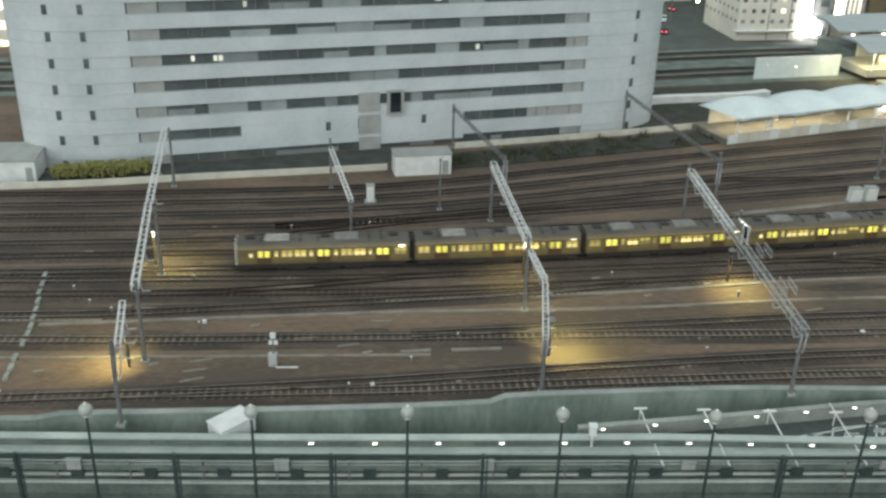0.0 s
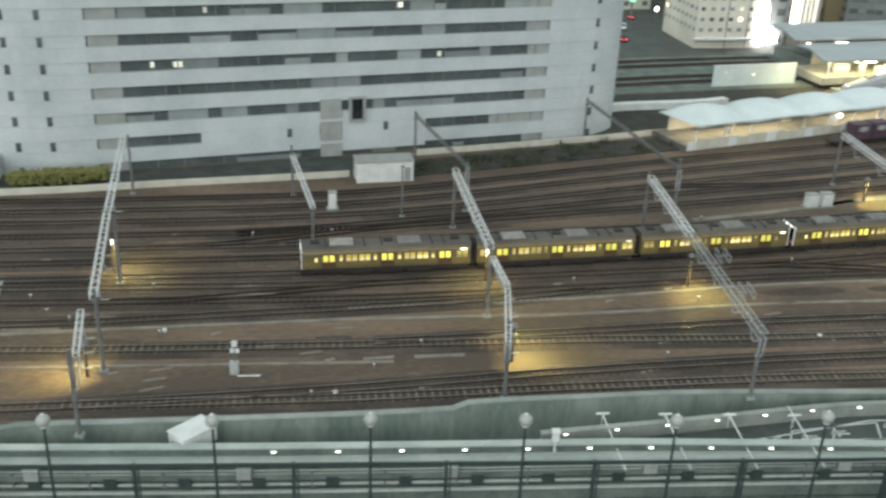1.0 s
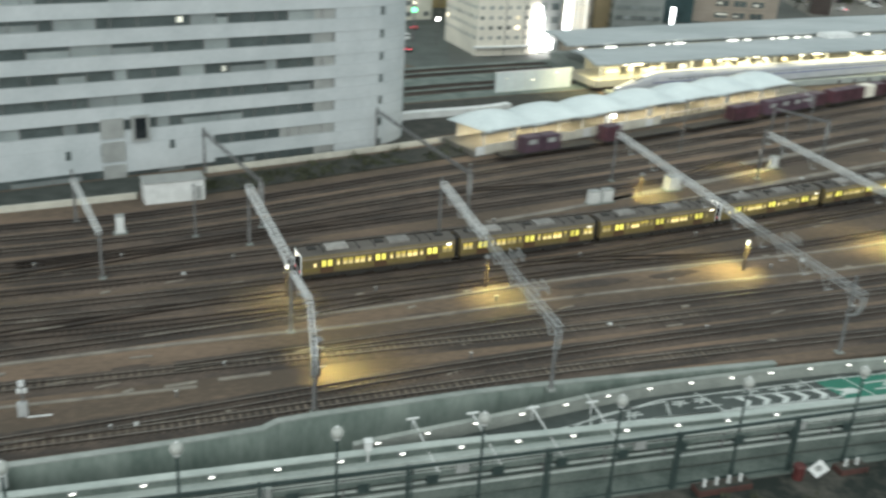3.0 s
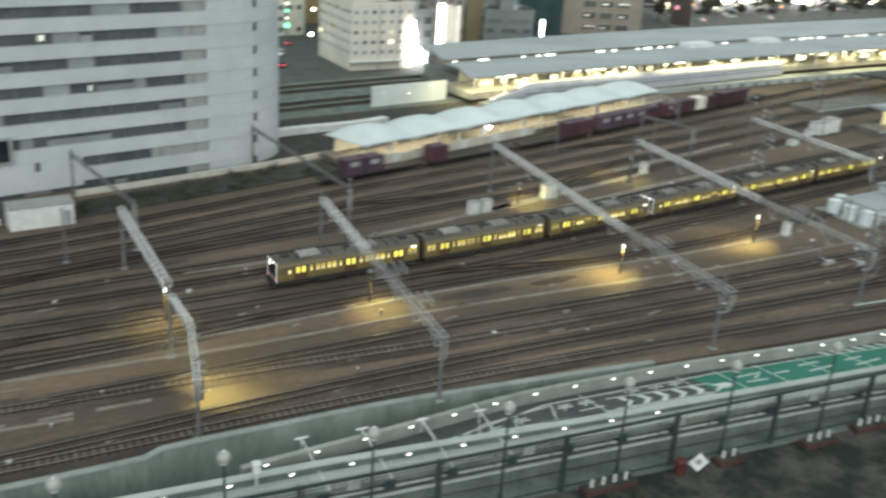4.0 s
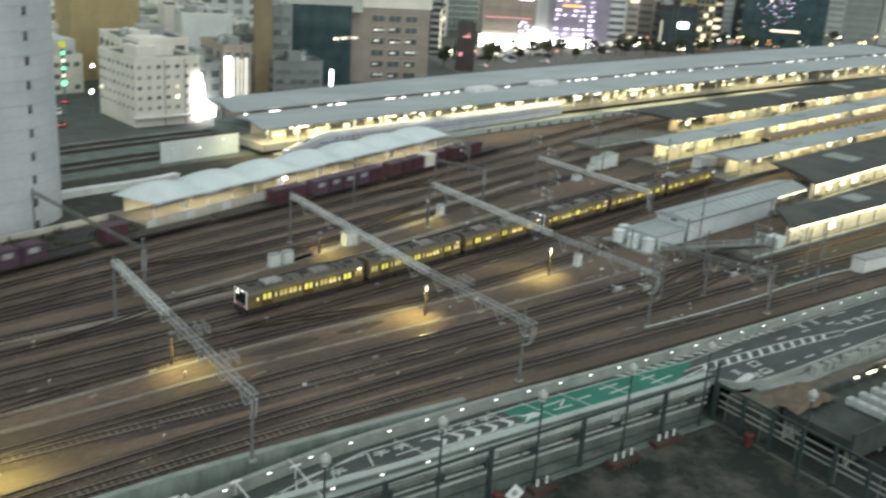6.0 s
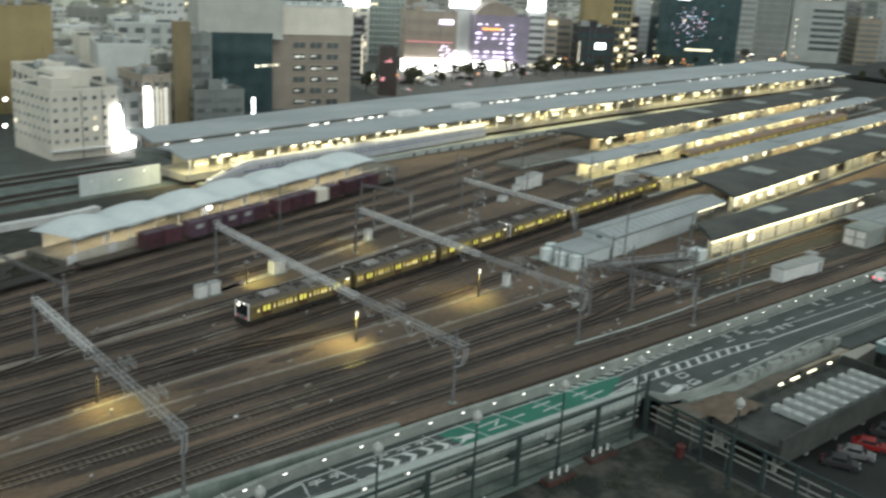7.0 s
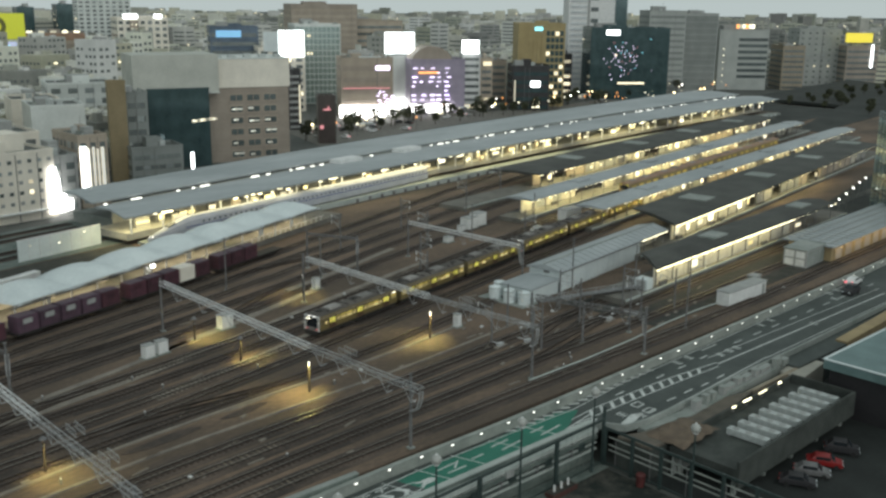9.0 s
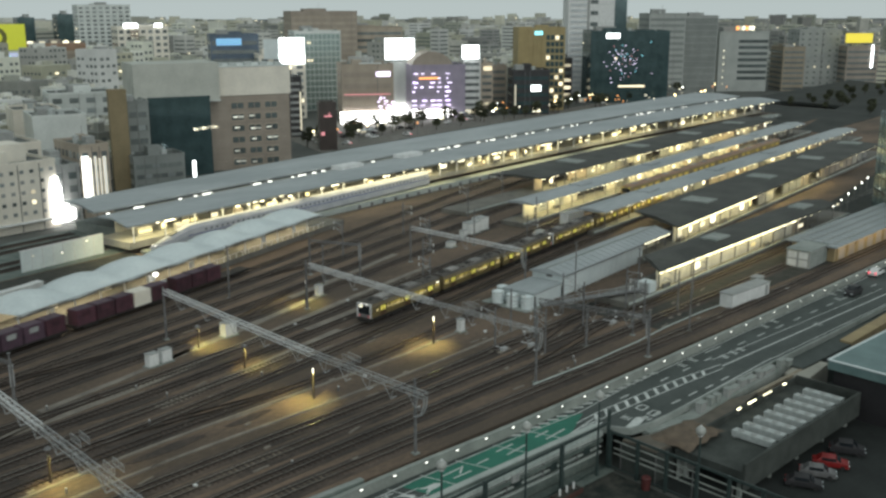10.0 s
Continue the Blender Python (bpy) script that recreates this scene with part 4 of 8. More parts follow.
def slab_building():
    # own space: x along the facade, y into the building, z from rail level
    t = thing("office_slab", "long white-tiled building with dark ribbon windows and rounded ends", "building", pose(0, 148.2, 0, 0, 0, BA))
    U0, U1, R, F = -60.6, 40.6, 12.0, 3.68
    x0, x1 = -44.5, 24.8

    def outline(inset):
        o = []
        for i in range(9):
            a = math.pi / 2 * i / 8
            o.append((U0 + R - (R - inset) * math.cos(a), R * 0.55 - (R * 0.55 - inset) * math.sin(a)))
        for i in range(9):
            a = math.pi / 2 * i / 8
            o.append((U1 - R + (R - inset) * math.sin(a), R * 0.55 - (R * 0.55 - inset) * math.cos(a)))
        return o + [(U1 - inset, 24), (U0 + inset, 24)]

    part("core", Geo().prism(outline(0.35), STREET, 44), M_GLASS, t, "dark glazed core behind the bands")
    outer = outline(0.0)
    # spandrel bands wrap the whole front
    for k in range(-2, 12):
        zt = 19.05 + (k - 5) * F
        z0, z1 = zt + 0.70, zt + F - 0.95
        part("spandrel_band", Geo().prism(outer, z0, z1), M_WHITE, t)
    # blind walls at both ends fill the window strips
    left = [p for p in outer[:9] if p[0] < x0] + [(x0 + 0.01, 0.0), (x0 + 0.01, 3.0), (U0 + 0.02, 8)]
    right = [(x1, 0.0)] + [p for p in outer[9:18] if p[0] > x1] + [(U1 - 0.02, 8), (x1, 3)]
    part("end_wall", Geo().prism([(x * 1.0, y + 0.05) for x, y in left], STREET, 44), M_WHITE, t)
    part("end_wall", Geo().prism([(x * 1.0, y + 0.05) for x, y in right], STREET, 44), M_WHITE, t)
    part("parapet", Geo().prism(outer, 44, 45.2), M_WHITE, t)
    for k in range(0, 12):
        for z in (19.05 + (k - 5) * F - 0.95, 19.05 + (k - 5) * F + 0.70):
            part("joint_line", Geo().prism(outline(-0.025), z - 0.035, z + 0.035), M_JOINT, t)
    # grey end panels, blinds, mullions, small lit rooms
    small = Geo().box(-0.36, -0.02, -0.66, 0.36, 0.05, 0.66).mesh("window", M_GLASS)
    r = random.Random(3)
    for k in range(0, 12):
        zt = 19.05 + (k - 5) * F
        z0, z1 = zt - 0.95, zt + 0.70
        part("end_panel", Geo().box(x0 + 0.2, 0.2, z0, x0 + 4.2, 0.5, z1), M_GREYW, t)
        part("end_panel", Geo().box(x1 - (9.5 if k == 1 else 3.6), 0.2, z0, x1 - 0.1, 0.5, z1), M_GREYW, t)
        x = x0 + 4.4
        while x < x1 - 4:
            w = r.choice((1.9, 3.8, 3.8, 5.7))
            q = r.random()
            if q < 0.30:
                part("blind", Geo().box(x, 0.26, z0, x + w - 0.15, 0.36, z1 - (0.0 if q < 0.15 else 0.7)), M_BLIND, t)
            elif q > 0.992 and k > 3:
                part("lit_window", Geo().box(x, 0.26, z0 + 0.5, x + 0.8, 0.33, z1 - 0.5), L_DIMROOM, t)
            part("mullion", Geo().box(x + w - 0.15, 0.18, z0, x + w, 0.34, z1), M_STEEL_D, t)
            x += w
        for xs in ((-54.9, -50.4), (33.4,)):
            for x in xs:
                y = 0.0
                for a, b in zip(outer, outer[1:]):
                    if min(a[0], b[0]) <= x <= max(a[0], b[0]) and a[1] < 7 and b[1] < 7:
                        y = a[1] + (b[1] - a[1]) * (x - a[0]) / max(b[0] - a[0], 1e-6) if b[0] != a[0] else a[1]
                piece("window", small, t, pose(x, y + 0.02, zt - 0.1, 0, 0, -12 if x < -49 else (14 if x > 30 else 0)))
    for lx, lz, lw in ((-33.2, 15.1, 1.3), (-36.4, 15.2, 0.6), (-0.4, 22.6, 0.9), (-28.6, 22.6, 0.5), (6.2, 15.0, 0.6)):
        part("lit_window", Geo().box(lx, 0.24, lz - 0.3, lx + lw, 0.33, lz + 0.5), L_DIMROOM, t)
    # stair panels
    for z in (6.1, 2.6, -0.9):
        part("louvre_panel", Geo().box(-12.3, -0.25, z, -9.0, 0.1, z + 2.9), M_GREYW, t)
    part("hooded_window", Geo().box(-7.9, -0.55, 5.4, -5.3, 0.1, 9.2), M_GREYW, t)
    part("hooded_window_glass", Geo().box(-7.5, -0.62, 5.8, -5.8, -0.54, 8.9), M_CABW, t)
    part("wall_panel", Geo().box(-8.9, -0.03, 0.7, 4.5, 0.4, 5.0), M_WHITE, t)
    part("wall_panel", Geo().box(-30.0, -0.03, 3.2, -12.4, 0.4, 5.0), M_WHITE, t)
    for x, z in ((-17.0, 4.1), (-2.0, 4.3)):
        piece("window", small, t, pose(x, -0.06, z))
    g = Geo().box(4.5, -0.7, -0.6, U1 - 4, 0.3, 0.0)
    part("base_ledge", g, M_CREAM, t)
    return t


slab_building()
# cream boundary wall along the yard's back
bw = spline([(-62, 131.5), (-30, 135.5), (0, 143.5), (30, 153.6), (48, 160.0)])
bw_near = spline([(-62, 124.4), (-46, 127.2), (-32, 130.6), (-18.7, 133.4), (-7.0, 136.0)])
bw_far = spline([(3.0, 146.3), (16, 150.2), (30.8, 154.9), (45.8, 160.3)])
for line in (bw_near, bw_far):
    structure("boundary_wall", Geo().sweep(up(line, 0), rect(0.35, -0.2, 0.9)), M_PLATW, "low pale boundary wall between yard and building", "wall")
structure("forecourt", Geo().prism([(x, y + 0.2) for x, y in bw_near] + [(-6.0, 146.0), (-62, 129.4)], -0.3, 0.04), M_DECK, "dark paved strip at the foot of the building", "pavement")
structure("rough_ground", Geo().prism([(34, 158.6), (50, 165.5), (66, 180), (86, 187.6), (86, 194.8), (60, 188.8), (22, 179.6), (30, 160.5)], -0.4, 0.05), M_GRASS, "rough dark weedy ground beside the tracks", "ground")
structure("verge", Geo().sweep(up([(x, y - 4.2) for x, y in bw if x > -4], 0), rect(6.5, -0.2, 0.22)), M_GRASS, "dark weedy verge beside the tracks", "verge")
rv = random.Random(19)
for i in range(46):
    x = rv.uniform(0, 58)
    y = at(bw, x) - rv.uniform(1.2, 7.8)
    t = thing("weed_clump", "low dark clump of weeds on the verge", "weeds", pose(x, y, 0.2, 0, 0, rv.uniform(0, 360)), "verge weeds")
    g = Geo()
    s = rv.uniform(0.7, 1.6)
    for k in range(34):
        a, d, hgt = rv.uniform(0, 6.28), rv.uniform(0.05, 1.0) * s * 1.6, rv.uniform(0.25, 0.8) * s
        q = Vector((math.cos(a) * d, math.sin(a) * d, 0))
        g.put([q, q + Vector((rv.uniform(0.1, 0.4), rv.uniform(-0.2, 0.3), 0)), q + Vector((rv.uniform(-0.4, 0.4), rv.uniform(-0.4, 0.4), hgt))], [(0, 1, 2)])
    part("leaves", g, M_FOLI, t)
hd = thing("hedge", "long clipped yellow-green hedge against the white building", "hedge")
g = Geo()
for i in range(1500):
    x = rng.uniform(-53.0, -40.4)
    g.ball((x, 129.2 + (x + 52) * 0.22 + rng.uniform(-1.0, 1.0), 0.2 + 1.9 * math.sqrt(rng.random())), rng.uniform(0.13, 0.27), 5, 3)
part("foliage", g, M_HEDGE, hd)
for x in (-50, -46, -42):
    part("stem", Geo().tube((x, 129.6 + (x + 52) * 0.22, -0.1), (x, 129.6 + (x + 52) * 0.22, 1.0), 0.08), M_TRUNK, hd)


def hut(x, y, w, d, h, ang, material, label, roof=M_GREYW):
    t = thing("trackside_hut", label, "hut", pose(x, y, 0, 0, 0, ang), "trackside huts")
    part("body", Geo().box(-w / 2, -d / 2, -0.1, w / 2, d / 2, h), material, t)
    part("roof", Geo().box(-w / 2 - 0.15, -d / 2 - 0.15, h, w / 2 + 0.15, d / 2 + 0.15, h + 0.18), roof, t)
    part("door", Geo().box(w / 2 - 1.3, -d / 2 - 0.04, 0.1, w / 2 - 0.4, -d / 2, min(2.1, h - 0.2)), M_GREYW, t)
    return t


hut(-2.0, 135.6, 8.2, 3.2, 3.0, 11, M_WHITEP, "long white trackside equipment hut")
hut(-59.6, 131.4, 8.0, 8.0, 3.0, 8, M_WHITEP, "low pale trackside shed with flat roof")


# ---- wavy-roofed platform ----
def wavy_platform():
    ang = math.degrees(math.atan2(33, 82))
    t = thing("wavy_platform", "short platform under a white wavy membrane canopy with warm lights", "platform canopy", pose(43.6, 153.4, 0, 0, 0, ang))
    Lg, n = 88.0, 7
    g = Geo()
    pts, fc, m = [], [], 96
    for i in range(m + 1):
        x = 2.6 + (Lg - 2.6) * i / m
        b = abs(math.sin(math.pi * i / m * n)) ** 0.75
        for j in range(7):
            s = j / 6
            pts.append((x + (1 - 2 * s) * 0.9 * (i == 0), -4.8 + 9.4 * s, 4.2 + (0.10 + 1.7 * b) * math.sin(math.pi * (0.05 + 0.80 * s)) + 0.2 * s))
    k = len(pts)
    pts += [(x, y, z - 0.08) for x, y, z in pts]
    for i in range(m):
        for j in range(6):
            a = i * 7 + j
            fc.append((a, a + 1, a + 8, a + 7))
            fc.append((k + a + 7, k + a + 8, k + a + 1, k + a))
    for i in range(m):
        for j in (0, 6):
            fc.append((i * 7 + j, (i + 1) * 7 + j, k + (i + 1) * 7 + j, k + i * 7 + j))
    part("membrane_roof", Geo().put(pts, fc), M_MEMB, t, smooth=True)
    part("platform_slab", Geo().box(1.4, -3.9, -0.1, Lg + 10, 5.2, 1.1), M_PLATF, t)
    part("edge_beam", Geo().beam((2.0, -4.75, 4.12), (Lg, -4.75, 4.12), 0.22), M_STEEL_D, t)
    part("cable_rail", Geo().tube((2.0, -4.9, 4.55), (Lg, -4.9, 4.55), 0.05), M_STEEL_D, t)
    part("back_wall", Geo().box(4, 4.4, 1.1, Lg - 4, 4.6, 3.9), M_PLATW, t)
    r9 = random.Random(41)
    for i in range(15):
        x = 3.8 + i * (Lg - 8.5) / 14
        part("column", Geo().tube((x, -3.3, 1.1), (x, -3.3, 4.3), 0.13), M_WHITEP, t)
        part("light_tube", Geo().box(x + 1, -1.5, 3.95, x + 4.4, -1.25, 4.05), L_STRIP, t)
        part("roof_hoop", Geo().tube((x, -4.7, 4.3), (x, 4.2, 4.5), 0.07, 0.07, 6), M_STEEL, t)
        w = r9.uniform(1.0, 3.4)
        if i % 2 == 0 and i:
            part("kiosk", Geo().box(x, 2.2, 1.1, x + w, 3.9, 3.4), M_PLATW, t)
            part("kiosk_sign", Geo().box(x, 2.12, 2.0, x + w, 2.2, 3.1), L_PLAT, t)
        elif i % 3:
            part("notice_board", Geo().box(x + 1.5, -2.2, 1.6, x + 1.5 + w * 0.6, -2.1, 3.0), M_WHITEP, t)
    for i in range(22):
        x = 1.7 + i * 2.05
        part("fence_panel", Geo().box(x, -3.98, 0.25, x + 1.98, -3.9, 1.95 if i % 5 else 1.7), M_PLATW if i % 4 else M_WHITEP, t)
    for i in range(22):
        x = 47 + i * 2.0
        part("fence_post", Geo().box(x, -3.86, 1.1, x + 0.08, -3.78, 2.1), M_STEEL, t)
    part("fence_rail", Geo().box(47, -3.86, 2.04, 90, -3.80, 2.12), M_STEEL, t)
    part("bright_lamp", Geo().ball((34, -3.6, 3.3), 0.42), L_WHITE, t)
    for x in (15, 45, 75):
        lamp = new("canopy_light", bpy.data.lights.new("canopy_light", "AREA"))
        lamp.data.energy, lamp.data.size, lamp.data.color = 850, 3.0, (1.0, 0.84, 0.54)
        lamp.data.shape, lamp.data.size_y = "RECTANGLE", 24.0
        lamp.matrix_world = t.matrix_basis @ pose(x, -0.2, 3.9, 0, 0, 90)
    return t


wavy_platform()

# ---- elevated high-speed line station ----
ROOF_F = spline([(82.9, 187.8), (123.8, 196.7), (167.8, 205.1), (293.7, 226.1), (432, 243.4), (493, 251.8)])
ROOF_M = spline([(82.9, 203.5), (125.9, 213.6), (188.8, 226.6), (304, 246.5), (432, 264.3), (493, 270.6)])
ROOF_B = spline([(87.1, 221.4), (146.9, 237.1), (204.6, 250.2), (314.7, 271.7), (420, 289.5), (493, 298)])


def station_roof(a, b, z, name, x0=None):
    g = Geo()
    xs = [x for x in np.arange(x0 or a[0][0], 442, 8.0)]
    p, f = [], []
    for x in xs:
        for u, dz in ((0, 0), (0.5, 0.7), (1, 0)):
            p.append((x, at(a, x) * (1 - u) + at(b, x) * u, z + dz))
    n = len(p)
    p += [(x, y, zz - 0.35) for x, y, zz in p]
    for i in range(len(xs) - 1):
        for j in range(2):
            q = i * 3 + j
            f += [(q, q + 1, q + 4, q + 3), (n + q + 3, n + q + 4, n + q + 1, n + q)]
        for j in (0, 2):
            f.append((i * 3 + j, (i + 1) * 3 + j, n + (i + 1) * 3 + j, n + i * 3 + j))
    for i in (0, len(xs) - 1):
        f.append((i * 3, i * 3 + 1, i * 3 + 2, n + i * 3 + 2, n + i * 3 + 1, n + i * 3))
    return part(name, g.put(p, f), M_ROOF, st)


st = thing("elevated_station", "long elevated station with two grey metal roofs and warm lit platforms", "station")
station_roof(ROOF_F, [(x, at(ROOF_M, x) - 1.2) for x, y in ROOF_F], 7.0, "front_roof")
station_roof([(x, y + 0.6) for x, y in ROOF_M], ROOF_B, 7.6, "back_roof")
part("platform_deck", Geo().sweep(up([(x, (at(ROOF_F, x) + at(ROOF_M, x)) / 2 + 1.5) for x in np.arange(84, 436, 8.0)], 0), rect(10.5, 1.0, 2.5)), M_PLAT, st)
part("track_deck", Geo().sweep(up([(x, at(ROOF_F, x) + 0.4) for x in np.arange(88, 436, 8.0)], 0), rect(6, -1.0, 0.6)), M_CONC, st)
part("back_deck", Geo().sweep(up([(x, at(ROOF_B, x) - 7) for x in np.arange(88, 436, 8.0)], 0), rect(16, -6.0, 2.3)), M_CONC, st)
part("side_parapet", Geo().sweep(up([(x, at(ROOF_F, x) - 2.9) for x in np.arange(92, 436, 8.0)], 0), rect(0.3, 0.0, 1.4)), M_PARA, st)
part("inner_wall", Geo().sweep(up([(x, at(ROOF_M, x) + 1.0) for x in np.arange(88, 436, 8.0)], 0), rect(0.3, 2.0, 6.6)), M_PLATW, st)
for i in range(60):
    x = 150 + i * 4.7
    part("pier", Geo().obox(x, at(ROOF_F, x) - 3.1, -0.1, 0.7, 0.6, 1.0, 10), M_STEEL_D, st)
x, k = 86.0, 0
r5 = random.Random(5)
while x < 432:
    y = at(ROOF_F, x) + 6.5
    part("column", Geo().tube((x, y - 3.0, 2.4), (x, y - 3.0, 7.0), 0.2), M_STEEL, st)
    for j in range(3):
        q, yy = x + j * 2.7 + r5.uniform(-0.6, 0.6), at(ROOF_F, x)
        if r5.random() < 0.5:
            part("ceiling_light", Geo().obox(q, yy + r5.uniform(0.5, 2.2), r5.uniform(5.9, 6.4), r5.choice((0.7, 1.1, 2.6)), 0.35, 0.16, 10), L_DOT, st)
        if r5.random() < 0.42:
            w, d = r5.choice((0.8, 1.2, 1.8, 3.2)), r5.uniform(3.6, 9.0)
            part("kiosk", Geo().obox(q, yy + d + 0.5, 2.4, w + 0.3, 0.9, r5.uniform(1.6, 2.6), 10), r5.choice((M_PLATW, M_STEEL_D, M_BEIGE)), st)
            part("lit_panel", Geo().obox(q, yy + d, r5.uniform(2.9, 3.6), w, 0.2, r5.uniform(0.4, 1.1), 10), r5.choice((L_PLAT, L_SOFT)), st)
    for q in (x, x + 3.5):
        if r5.random() < 0.5:
            part("roof_light", Geo().obox(q, at(ROOF_M, q) - 0.2, 6.8, r5.choice((0.7, 1.2, 2.6)), 0.35, 0.16, 10), L_PARA, st)
    x += 8.0 if x < 250 else 10
for x in (160, 186):
    part("roof_hatch", Geo().obox(x, at(ROOF_M, x) - 4, 7.3, 9, 4, 1.1, 12), M_WHITEP, st)
for x0 in (105, 165, 230, 300, 375):
    lamp = new("station_light", bpy.data.lights.new("station_light", "AREA"))
    lamp.data.energy, lamp.data.shape, lamp.data.size, lamp.data.size_y, lamp.data.color = 3600, "RECTANGLE", 56.0, 5.0, (1.0, 0.89, 0.48)
    lamp.matrix_world = pose(x0, at(ROOF_F, x0) + 3.5, 6.3, 0, 0, 11)

# screen wall and low bridge by the high-speed line
sw = thing("screen_wall", "tall pale translucent noise screen beside the high-speed line", "noise screen", pose(63.0, 192.6, 0, 0, 0, 14.3))
for i in range(8):
    part("panel", Geo().box(i * 2.4, -0.1, -0.2, i * 2.4 + 2.39, 0.1, 4.2), M_MEMB, sw)
    if i:
        part("post", Geo().box(i * 2.4 - 0.06, -0.16, -0.2, i * 2.4 + 0.06, 0.16, 4.22), M_STEEL, sw)
part("cap_rail", Geo().box(-0.1, -0.18, 4.2, 19.2, 0.18, 4.35), M_STEEL, sw)
for x, z in ((2.5, 2.8), (9, 2.2), (15, 3.4)):
    part("wall_light", Geo().box(x, -0.2, z, x + 0.3, -0.1, z + 0.14), L_SOFT, sw)
structure("side_wall", Geo().sweep(up(spline([(36, 172.6), (41.5, 174.5), (55.6, 177.5), (62, 180)]), 0), rect(1.6, -0.2, 1.3)), M_WHITEP, "low cream wall beside the tracks", "wall")
structure("line_deck", Geo().prism([(-120, 164), (20, 180), (60, 189.5), (86, 195.5), (86, 224), (20, 209), (-120, 192)], -0.4, 0.06), M_STREETW, "dark grey concrete deck under the high-speed line", "track deck")
for off in (0, 4.4, 14, 18.5):
    ln = spline([(-120, 168 + off), (20, 186 + off), (60, 196 + off), (84, 201.5 + off)])
    track(ln, -120, 84, sleepers=False)


# ---- low platforms to the right ----
def low_platform(a, b, width, z, roof, x_open, label, strip=0.0, thick=0.3, power=1600, wall=0.55, skew=0.0):
    """a, b: ends of the near roof edge; strip: length of the eave that carries a row of small lamps."""
    L = math.hypot(b[0] - a[0], b[1] - a[1])
    ang = math.degrees(math.atan2(b[1] - a[1], b[0] - a[0]))
    t = thing("platform", label, "platform", pose(a[0], a[1], 0, 0, 0, ang), "low platforms of the station")
    part("slab", Geo().box(-x_open, 0.6, -0.1, L + 10, min(width, 9.0) - 0.6, 1.1), M_PLATF, t)
    part("slab_edge", Geo().box(-x_open, 0.45, 0.75, L + 10, 0.6, 1.12), M_PARA, t)
    part("canopy", Geo().put([(0, 0, z), (L, 0, z), (L, width / 2, z + 0.5), (skew / 2, width / 2, z + 0.5), (L, width, z), (skew, width, z), (0, 0, z - thick), (L, 0, z - thick), (L, width, z - thick), (skew, width, z - thick)],
                             [(0, 1, 2, 3), (3, 2, 4, 5), (6, 9, 8, 7), (0, 6, 7, 1), (5, 4, 8, 9), (0, 3, 5, 9, 6), (1, 7, 8, 4, 2)]), roof, t)
    # wall segments with dark gaps between them
    x = 2.0
    while x < L - 4:
        w = r5.choice((4.0, 7.0, 11.0))
        if r5.random() < 0.75 or x < strip:
            part("inner_wall", Geo().box(x, width * wall, 1.1, min(x + w, L - 1), width * wall + 0.25, z - thick), M_PLATW if x < strip else r5.choice((M_PLATW, M_PLATW, M_BEIGE, M_GREYW)), t)
        x += w + 0.1
    n = int(L / 6)
    for i in range(n):
        x = 2 + i * 6.0
        part("column", Geo().tube((x, 1.2, 1.1), (x, 1.2, z - thick), 0.13), M_STEEL_D, t)
        if i % 2 == 0:
            part("roof_rib", Geo().box(x - 0.09, 0.1, z - 0.02, x + 0.09, width * 0.5, z + 0.04), roof, t)
        if r5.random() < 0.3:
            part("bench", Geo().box(x + 1, max(0.7, width * wall - 1.2), 1.1, x + 3.4, max(1.1, width * wall - 0.6), 1.9), M_STEEL_D, t)
        if r5.random() < 0.3:
            w = r5.uniform(0.8, 2.4)
            part("lit_panel", Geo().box(x + 2, width * wall - 0.15, 1.9, x + 2 + w, width * wall - 0.02, r5.uniform(2.6, 3.3)), r5.choice((L_PLAT, L_SOFT)), t)
        if i % 7 == 4:
            part("roof_hatch", Geo().box(x, width * 0.3, z + 0.35, x + 6, width * 0.75, z + 0.7), M_CONC if roof is M_ROOFD else M_ROOF, t)
    # rows of small lamps under the eave
    x = 0.4
    while x < L:
        if strip and x < strip:
            part("eave_lamp", Geo().box(x, 0.02, z - thick - 0.24, x + 0.62, 0.26, z - thick - 0.02), L_DOT, t)
            x += 1.15
        else:
            if r5.random() < 0.62:
                part("eave_lamp", Geo().box(x, 0.3, z - thick - 0.22, x + r5.choice((0.5, 0.9, 1.6)), 0.6, z - thick - 0.02), L_DOT, t)
            x += 2.6
    for i in range(max(1, int(L / 55))):
        lamp = new("platform_light", bpy.data.lights.new("platform_light", "AREA"))
        lamp.data.energy, lamp.data.shape, lamp.data.size, lamp.data.size_y, lamp.data.color = power, "RECTANGLE", 48.0, 1.5, (1.0, 0.87, 0.42)
        lamp.matrix_world = t.matrix_basis @ pose(27 + i * 55, max(0.7, width * wall - 1.4), z - thick - 0.2)
    return t


low_platform((196.8, 178.4), (376, 211), 15.5, 5.0, M_ROOFD, 34, "platform with broad dark roof and warm lights", power=2200, wall=0.25, skew=-3)
low_platform((168.4, 154.9), (369.6, 195.3), 7.4, 5.0, M_ROOF, 4, "platform with grey roof and warm lit edge", power=2600, wall=0.6)
low_platform((173.5, 137.9), (366.0, 172.6), 7.4, 5.0, M_ROOF, 4, "platform with pale grey roof and warm lit edge", power=1800, wall=0.6)
low_platform((172.6, 117.6), (331.7, 148.0), 15, 5.0, M_ROOFD, 15, "platform under a wide dark flat roof with bright eave lights", strip=46, power=1450, wall=0.13, skew=10)
low_platform((140, 98.8), (222, 107.6), 8, 5.0, M_ROOFD, 9, "near platform under a dark flat roof with bright eave lights", strip=59, power=1300, wall=0.2, skew=8)


